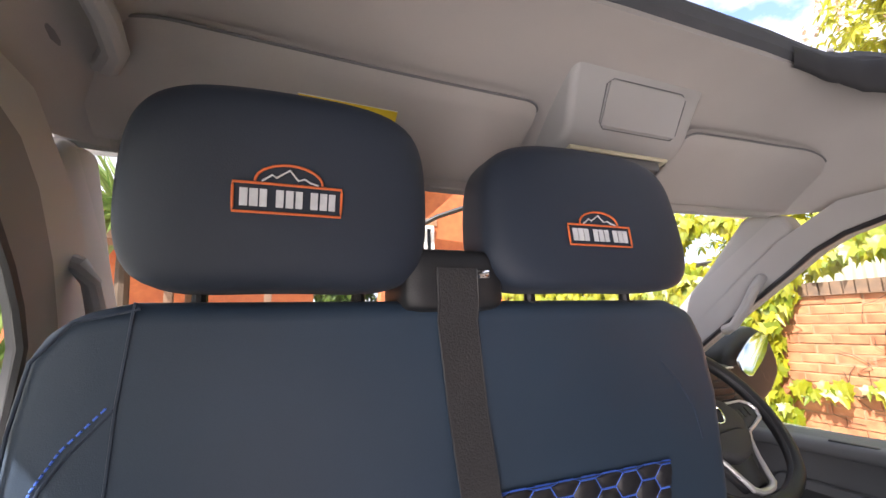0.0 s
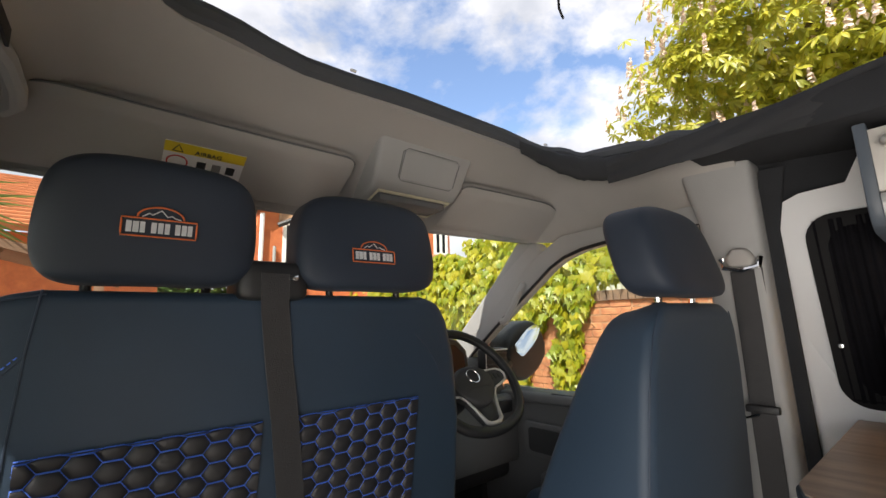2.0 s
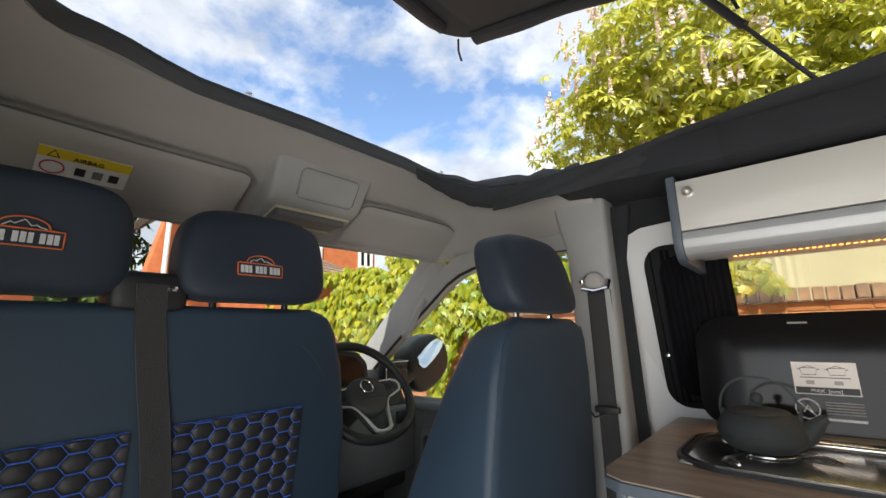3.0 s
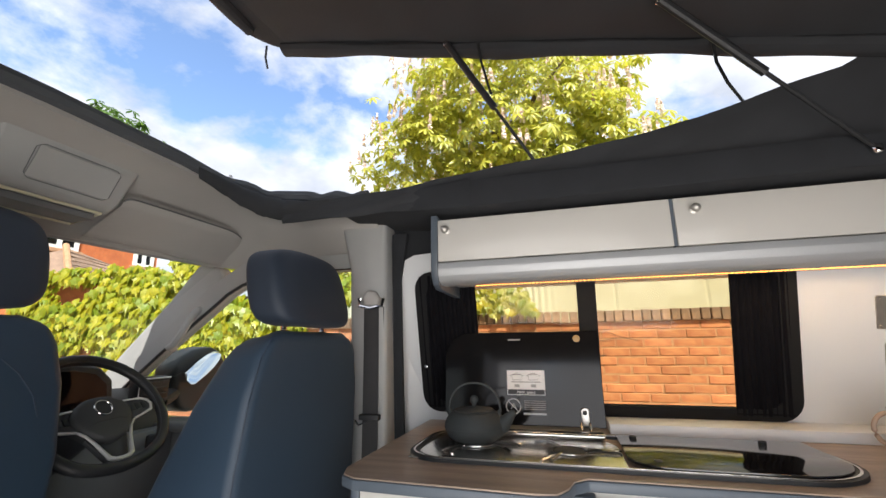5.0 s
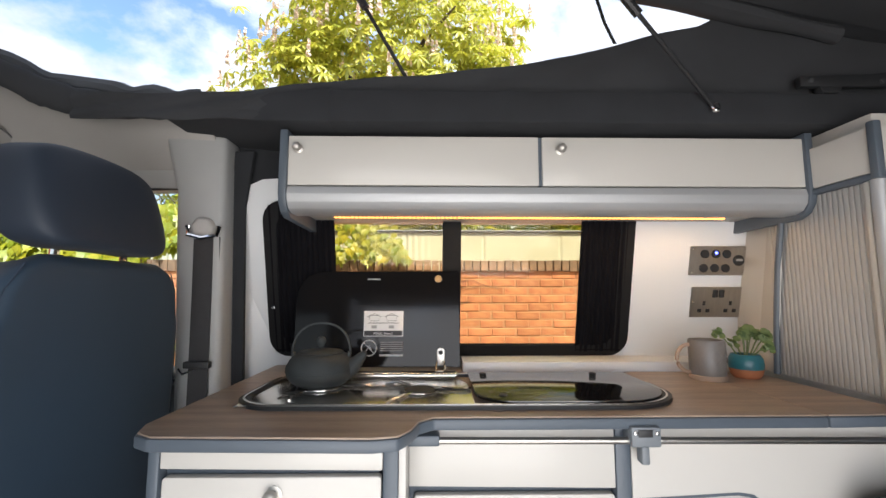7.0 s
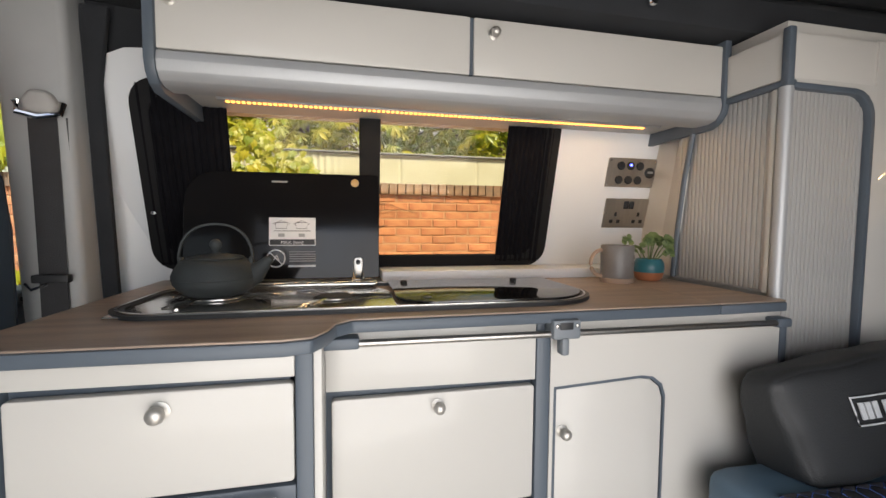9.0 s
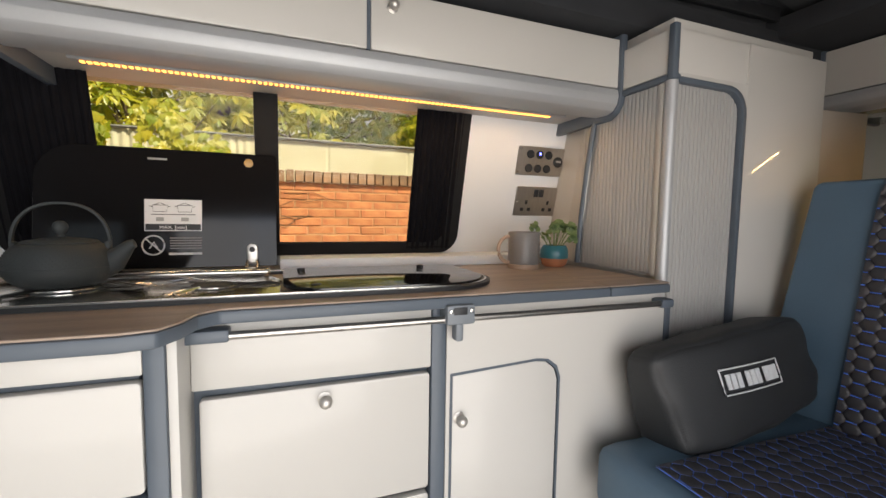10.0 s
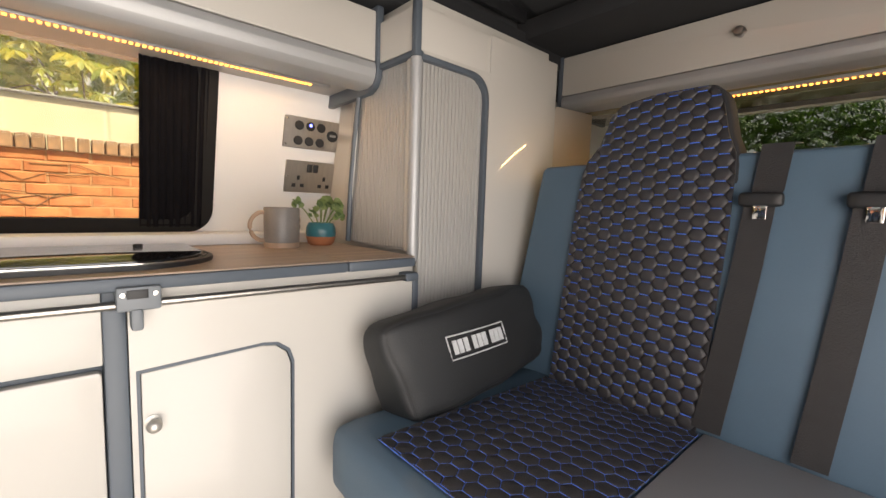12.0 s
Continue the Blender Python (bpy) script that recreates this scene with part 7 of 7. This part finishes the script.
IVY = [(0, 0.1), (0.0, -0.28), (0.22, -0.34), (0.30, -0.12), (0.55, -0.05), (0.36, 0.16), (0.34, 0.42), (0.15, 0.36), (0.0, 0.85), (-0.15, 0.36), (-0.34, 0.42), (-0.36, 0.16), (-0.55, -0.05), (-0.30, -0.12), (-0.22, -0.34)]
rng = random.Random(11)
def ivy_at(y, z, x, size):
    out = Vector((-1, rng.uniform(-0.45, 0.45), rng.uniform(-0.1, 0.75)))
    tip = Vector((0, rng.uniform(-0.55, 0.55), -1))
    return ((x - rng.uniform(0.01, 0.12), y, z), out, tip, size)
items = []
tries = 0
while len(items) < 8200 and tries < 120000:
    tries += 1
    y, z = rng.uniform(0.9, 11.0), rng.uniform(-0.3, 3.5)
    low = 1.50 - 0.55 * min(max((y - 3.3) / 1.1, 0), 1) + 0.30 * noise.noise(Vector((y * 1.3, 0.3, 2.0))) + 0.22 * noise.noise(Vector((y * 3.6, 5.0, 1.0)))
    top = 1.66 + 0.10 * min(max(y - 1.2, 0), 6) + 0.38 * math.exp(-((y - 4.8) / 0.9) ** 2) + 0.14 * noise.noise(Vector((y * 2.6, 9.0, 0.0)))
    if y < 1.7:
        low, top = 1.38, 1.44 + 0.42 * min(max((y - 0.95) / 0.5, 0.0), 1.0) + 0.16 * noise.noise(Vector((y * 5.0, 9.0, 0.0)))
    strand = abs(y - 3.55 - 0.22 * math.sin(z * 2.3)) < 0.17 or abs(y - 4.3 - 0.12 * math.sin(z * 4)) < 0.14 or (abs(z - 0.62 - 0.05 * math.sin(y * 5)) < 0.05 and 2.6 < y < 3.6)
    if z > top or (z < low and not (strand and z > 0.30 and rng.random() < 0.6)):
        continue
    if z > 1.50 and y > 1.7 and noise.noise(Vector((y * 2.0, z * 2.4, 4.0))) > 0.30:
        continue
    x = WX - 0.01 if z < 1.40 else WX + 0.03 + 0.45 * max(z - 1.40, 0) + rng.uniform(-0.12, 0.12)
    items.append(ivy_at(y, z, x, rng.uniform(0.085, 0.155) if y > 1.9 else rng.uniform(0.06, 0.10)))
ivy = thing("ivy", (WX, 4.0, GZ), "bright yellow-green climbing ivy over the brick wall", "climbing plant")
ob = leaf_cloud("leaves", items, IVY, M_IVY, ivy)
ob["kind"] = "stuff"
# bare climbing stems over the bricks
for k in range(34):
    y, z = rng.uniform(1.8, 7.0), rng.uniform(0.3, 1.1)
    pts = [(WX - 0.012, y, z)]
    for i in range(9):
        y += rng.uniform(-0.10, 0.12)
        z += rng.uniform(-0.02, 0.10)
        pts.append((WX - 0.014, y, min(z, 1.40)))
    part("stem", tube(pts, 0.0024, 4), M_BARK, ivy)
for k in range(6):
    y, z = rng.uniform(0.0, 1.0), rng.uniform(0.95, 1.25)
    pts = [(WX - 0.012, y + 0.12 * i, z + rng.uniform(-0.05, 0.05)) for i in range(5)]
    part("stem", tube(pts, 0.0025, 4), M_BARK, ivy)

KITE = [(0, 0.35), (0.0, 0.0), (0.10, 0.30), (0.17, 0.62), (0.10, 0.86), (0.0, 1.0), (-0.10, 0.86), (-0.17, 0.62), (-0.10, 0.30)]
KITE6 = [(0, 0.45), (0.0, 0.0), (0.15, 0.45), (0.13, 0.75), (0.0, 1.0), (-0.13, 0.75), (-0.15, 0.45)]


def palmate(c, outw, size, rng, items, n=6):
    """One horse-chestnut leaf: drooping leaflets that spread from one point."""
    o = Vector(outw).normalized()
    q = o.orthogonal().normalized()
    w = o.cross(q)
    a0 = rng.uniform(0, 6.28)
    for k in range(n):
        a = a0 + 2 * math.pi * k / n
        d = q * math.cos(a) + w * math.sin(a)
        tip = d + Vector((0, 0, -0.75)) + o * 0.15
        nrm = o + d * 0.35 + Vector((0, 0, 0.5))
        items.append((c, nrm, tip, size * rng.uniform(0.8, 1.1)))


def tree(name, base, blobs, count, size, material, label, seed, blossom=0, trunk=0.22, category="tree"):
    rng = random.Random(seed)
    t = thing(name, base, label, category)
    items, tops = [], []
    tot = sum(b[3] * b[4] * b[5] for b in blobs) ** (1 / 1)
    for (cx, cy, cz_, rx, ry, rz) in blobs:
        n = int(count * (rx * ry * rz) / tot)
        for i in range(n):
            d = Vector((rng.gauss(0, 1), rng.gauss(0, 1), rng.gauss(0, 1))).normalized()
            k = 0.62 + 0.40 * rng.random() ** 0.6
            lump = 1 + 0.30 * noise.noise(d * 2.6 + Vector((seed, 0, 0))) + 0.18 * noise.noise(d * 6.0)
            p = Vector((cx + d.x * rx * k * lump, cy + d.y * ry * k * lump, cz_ + d.z * rz * k * lump))
            if noise.noise(p * 1.1 + Vector((seed * 3.1, 0, 0))) > 0.34:
                continue
            o = (d + Vector((0, 0, 0.45)) + Vector((rng.gauss(0, 0.3), rng.gauss(0, 0.3), rng.gauss(0, 0.3)))).normalized()
            palmate(p, o, size * rng.uniform(0.75, 1.2), rng, items)
            if k > 0.90 and d.z > -0.35:
                tops.append((p, d))
    cr = leaf_cloud("crown", items, KITE6, material, t, "crown of drooping compound leaves")
    cr["kind"] = "stuff"
    b = Vector(base)
    main = Vector((blobs[0][0], blobs[0][1], blobs[0][2]))
    part("trunk", tube([b, b.lerp(main, 0.35) + Vector((0.1, 0.05, 0)), b.lerp(main, 0.7), main], [trunk, trunk * 0.8, trunk * 0.55, trunk * 0.3], 10), M_BARK, t)
    for k in range(12):
        bl = blobs[k % len(blobs)]
        d = Vector((rng.gauss(0, 1), rng.gauss(0, 1), rng.gauss(0.3, 0.7))).normalized()
        end = Vector((bl[0] + d.x * bl[3] * 0.8, bl[1] + d.y * bl[4] * 0.8, bl[2] + d.z * bl[5] * 0.8))
        st = b.lerp(main, rng.uniform(0.45, 0.95))
        part("limb", tube([st, st.lerp(end, 0.5) + Vector((0, 0, 0.25)), end], [trunk * 0.32, trunk * 0.2, trunk * 0.07], 6), M_BARK, t)
    if blossom:
        fl = []
        rng.shuffle(tops)
        for p, d in tops[:blossom]:
            H, R = rng.uniform(0.20, 0.32), rng.uniform(0.045, 0.07)
            for i in range(26):
                h = rng.random()
                a = rng.uniform(0, 6.28)
                r = R * (1 - 0.75 * h) * rng.uniform(0.6, 1.1)
                c = p + Vector((d.x * 0.12, d.y * 0.12, 0.05)) + Vector((r * math.cos(a), r * math.sin(a), H * h))
                fl.append((c, Vector((math.cos(a), math.sin(a), 0.5)), Vector((0, 0, 1)), 0.07))
        PET = [(0, 0.3), (0, -0.2), (0.4, 0.0), (0.35, 0.5), (0, 0.8), (-0.35, 0.5), (-0.4, 0.0)]
        bo = leaf_cloud("blossom", fl, PET, M_BLOSSOM, t, "upright pale pink blossom candles")
        bo["kind"] = "stuff"
    return t


tree("chestnut_tree", (8.6, 1.7, GZ), [(8.4, 1.6, 6.1, 2.3, 2.75, 2.0), (7.9, 3.3, 4.9, 1.6, 1.6, 1.5), (8.3, 0.3, 4.6, 2.0, 2.0, 1.7), (8.0, 2.6, 3.0, 1.6, 2.6, 1.3)],
     6600, 0.205, M_CHEST, "flowering horse chestnut with pale pink blossom candles", 2, 430, 0.26)
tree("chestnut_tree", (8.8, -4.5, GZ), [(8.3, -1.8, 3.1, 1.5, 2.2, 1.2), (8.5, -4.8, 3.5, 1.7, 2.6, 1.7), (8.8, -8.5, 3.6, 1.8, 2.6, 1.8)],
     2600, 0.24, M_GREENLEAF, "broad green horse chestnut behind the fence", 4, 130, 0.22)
tree("far_tree", (11.5, 19.0, GZ), [(11.6, 19.2, 9.2, 2.0, 2.0, 2.0), (11.4, 20.0, 8.2, 2.4, 2.2, 2.4)], 2400, 0.42, M_DARKLEAF, "tall green tree beyond the house", 7, 0, 0.3)
tree("yard_bush", (1.0, 13.0, GZ), [(0.9, 13.0, 2.9, 1.5, 1.0, 2.8)], 900, 0.30, M_DARKLEAF, "green bush beside the house", 9, 0, 0.12, "bush")
tree("hedge_tree", (0.0, -8.5, GZ), [(-2.5, -8.0, 1.6, 2.4, 1.0, 1.9), (1.5, -8.0, 1.5, 2.4, 1.0, 1.9), (4.5, -8.5, 2.0, 2.0, 1.0, 2.2), (-6.0, -8.5, 2.0, 2.4, 1.0, 2.2), (-0.6, -9.2, 1.9, 3.2, 0.9, 2.4), (2.9, -9.2, 1.9, 2.6, 0.9, 2.4)],
     11000, 0.13, M_DARKLEAF, "dark green hedge behind the tailgate", 12, 0, 0.12, "hedge")

# yucca and palm beside the cab
def spiky(name, c, h, r, n, label, seed):
    rng = random.Random(seed)
    t = thing(name, (c[0], c[1], GZ), label, "yucca")
    part("trunk", tube([(c[0], c[1], GZ), (c[0] + 0.05, c[1], (GZ + h) / 2), (c[0], c[1], h)], [0.09, 0.075, 0.06], 9), M_BARK, t)
    items = []
    for i in range(n):
        a, e = rng.uniform(0, 6.28), rng.uniform(-0.5, 1.35)
        d = Vector((math.cos(a) * math.cos(e), math.sin(a) * math.cos(e), math.sin(e)))
        items.append(((c[0] + d.x * 0.05, c[1] + d.y * 0.05, h - 0.25 + 0.25 * rng.random()), d.orthogonal() + Vector((0, 0, 0.4)), d, r * rng.uniform(0.75, 1.1)))
    BLADE = [(0, 0.4), (0, 0.0), (0.025, 0.1), (0.03, 0.5), (0, 1.0), (-0.03, 0.5), (-0.025, 0.1)]
    ob = leaf_cloud("leaves", items, BLADE, M_YUCCA, t)
    ob["kind"] = "stuff"
spiky("yucca", (-1.75, 4.1), 1.05, 0.75, 170, "spiky green yucca outside the passenger door", 21)
spiky("yucca", (-1.95, 6.6), 2.55, 0.9, 150, "tall spiky yucca in front of the brick outbuilding", 22)

# ---- houses across the yard ----
def window_unit(parent, x, z, w, h, y):
    f = part("window_frame", holed([(x, z), (x + w, z), (x + w, z + h), (x, z + h)], [rrect(x + 0.06, z + 0.06, x + w / 2 - 0.03, z + h - 0.06, 0.0), rrect(x + w / 2 + 0.03, z + 0.06, x + w - 0.06, z + h - 0.06, 0.0)], "xz", y - 0.05, y + 0.02), M_WHITE, parent, "white painted window frame")
    part("glazing", box(x + 0.05, x + w - 0.05, y - 0.012, y - 0.006, z + 0.05, z + h - 0.05, 0.0), M_BLACKGLASS, f)
    part("sill", box(x - 0.06, x + w + 0.06, y - 0.10, y, z - 0.07, z, 0.008), M_MORTAR, f)
    part("lintel", box(x - 0.08, x + w + 0.08, y - 0.02, y + 0.01, z + h, z + h + 0.16, 0.004), M_MORTAR, f)


def course_wall(pts, y, parent, name="brick_face"):
    part(name, prism(pts, "xz", y, y + 0.3), M_BRICKH, parent)


hs = thing("brick_house", (3.2, 9.0, GZ), "orange-red brick gabled house with white windows", "house")
course_wall([(1.18, GZ), (6.3, GZ), (6.3, 4.6), (3.3, 4.9), (1.75, 3.45), (1.45, 2.1)], 9.0, hs)
part("side_wall", box(6.0, 6.3, 9.3, 15.0, GZ, 4.5, 0.0), M_BRICKH, hs)
bm = grid(lambda u, v: (3.3 - 1.75 * u, 8.8 + 7 * v, 5.02 - 1.64 * u), lin(0, 1, 3), lin(0, 1, 3), 0.12)
part("roof", bm, M_ROOFTILE, hs, "brown tiled roof")
bm = grid(lambda u, v: (3.3 + 3.3 * u, 8.8 + 7 * v, 5.02 - 0.35 * u), lin(0, 1, 3), lin(0, 1, 3), 0.12)
part("roof", bm, M_ROOFTILE, hs, "brown tiled roof")
window_unit(hs, 2.12, 1.95, 0.36, 1.15, 9.0)
window_unit(hs, 4.15, 2.80, 0.60, 0.95, 9.0)
window_unit(hs, 5.78, 2.74, 0.42, 0.95, 9.0)
part("drainpipe", tube([(1.72, 8.93, 3.2), (1.70, 8.93, GZ)], 0.04, 8), M_WHITE, hs)
part("vent_pipe", tube([(1.96, 8.94, 2.6), (1.96, 8.94, GZ)], 0.03, 8), M_TRIM, hs)
part("gutter", tube([(2.0, 8.9, 3.0), (2.5, 8.75, 3.25), (3.2, 8.6, 3.5)], 0.05, 8), M_BLACK, hs)
# hipped porch in front of the house
po = thing("brick_porch", (4.6, 8.5, GZ), "small brick porch with a hipped brown tiled roof", "porch")
part("porch_wall", box(3.55, 5.65, 8.05, 8.98, GZ, 2.15, 0.0), M_BRICKH, po)
bm = bmesh.new()
base = [bm.verts.new(p) for p in ((3.30, 8.98, 2.16), (4.02, 7.90, 2.16), (5.85, 7.90, 2.16), (5.85, 8.98, 2.16))]
apex = [bm.verts.new(p) for p in ((4.55, 8.98, 2.86), (5.30, 8.98, 2.70))]
for f in ((base[0], base[1], apex[0]), (base[1], base[2], apex[1], apex[0]), (base[2], base[3], apex[1]), (base[3], base[0], apex[0], apex[1]), (base[0], base[3], base[2], base[1])):
    bm.faces.new(f)
part("porch_roof", bm, M_ROOFTILE, po, "brown tiled hipped roof", 20)
part("hip_ridge", tube([(4.02, 7.90, 2.18), (4.55, 8.96, 2.88)], 0.05, 8), M_MORTAR, po, "pale mortared hip tiles")
for i in range(7):
    f = i / 7
    part("tile_course", tube([(4.02 + 0.53 * f, 7.89 + 1.08 * f, 2.165 + 0.70 * f), (5.85 - 0.55 * f, 7.89 + 1.08 * f, 2.165 + 0.54 * f)], 0.012, 5), M_ROOFTILE, po)
# brick outbuilding and timber shelter to the left
ob_ = thing("brick_outbuilding", (-3.5, 9.2, GZ), "orange brick outbuilding with a low tiled roof", "outbuilding")
course_wall([(-8.0, GZ), (0.2, GZ), (0.2, 2.5), (-8.0, 2.5)], 9.0, ob_)
bm = grid(lambda u, v: (-8.3 + 8.8 * u, 8.6 + 2.5 * v, 2.45 + 1.3 * v), lin(0, 1, 3), lin(0, 1, 3), 0.1)
part("roof", bm, mat("orange_roof_tile", (0.50, 0.18, 0.075), 0.9, vary=0.25, scale=5, stretch=(1, 4, 4), grain=0.2, grain_scale=12, bump=0.5, bump_scale=20), ob_, "orange tiled roof")
for i in range(16):
    part("tile_course", box(-8.3, 0.5, 8.6 + 2.5 * i / 16, 8.62 + 2.5 * i / 16, 2.57 + 1.3 * i / 16, 2.60 + 1.3 * i / 16, 0.0), bpy.data.materials["orange_roof_tile"], ob_)
sh = thing("timber_shelter", (-1.8, 6.8, GZ), "open timber shelter with a sloping dark roof", "shelter")
bm = grid(lambda u, v: (-2.6 + 2.3 * u, 6.3 + 1.3 * v, 2.35 - 0.62 * u), lin(0, 1, 3), lin(0, 1, 3), 0.08)
part("roof", bm, M_TIMBER, sh)
for x, y in ((-2.5, 6.4), (-1.45, 6.4), (-0.5, 6.4), (-1.45, 7.5)):
    part("post", box(x - 0.04, x + 0.04, y - 0.04, y + 0.04, GZ, 2.3 - 0.62 * (x + 2.6) / 2.3, 0.005), M_TIMBER, sh)
part("brace", tube([(-1.45, 6.4, 1.6), (-1.20, 6.4, 1.92)], 0.03, 6), M_TIMBER, sh)
pt = thing("picnic_table", (-1.5, 6.0, GZ), "weathered timber picnic table in the yard", "picnic table")
for i in range(5):
    part("top_board", box(-2.3, -0.6, 5.62 + i * 0.145, 5.75 + i * 0.145, 0.31 + 1.0, 0.345 + 1.0, 0.004), M_TIMBER, pt)
for y in (5.2, 6.7):
    part("bench_board", box(-2.3, -0.6, y, y + 0.25, 0.98, 1.02, 0.004), M_TIMBER, pt)
for x in (-2.1, -0.8):
    part("leg", tube([(x, 5.3, GZ), (x, 5.85, 1.31)], 0.045, 6), M_TIMBER, pt)
    part("leg", tube([(x, 6.8, GZ), (x, 6.15, 1.31)], 0.045, 6), M_TIMBER, pt)
    part("cross_bar", box(x - 0.03, x + 0.03, 5.2, 6.95, 0.90, 0.98, 0.004), M_TIMBER, pt)

# leafy hedge shrubs behind the cream fence
for k, (y, x) in enumerate(((-2.2, 6.6), (0.2, 6.9), (2.4, 6.6), (4.8, 6.9))):
    tree("hedge_shrub", (x, y, GZ), [(x, y, 2.2, 0.9, 1.35, 1.3), (x + 0.3, y + 0.9, 2.5, 0.8, 1.1, 1.0)], 420, 0.20, M_IVY, "dense bright green shrub behind the cream fence", 90 + k, 0, 0.06, "shrub")
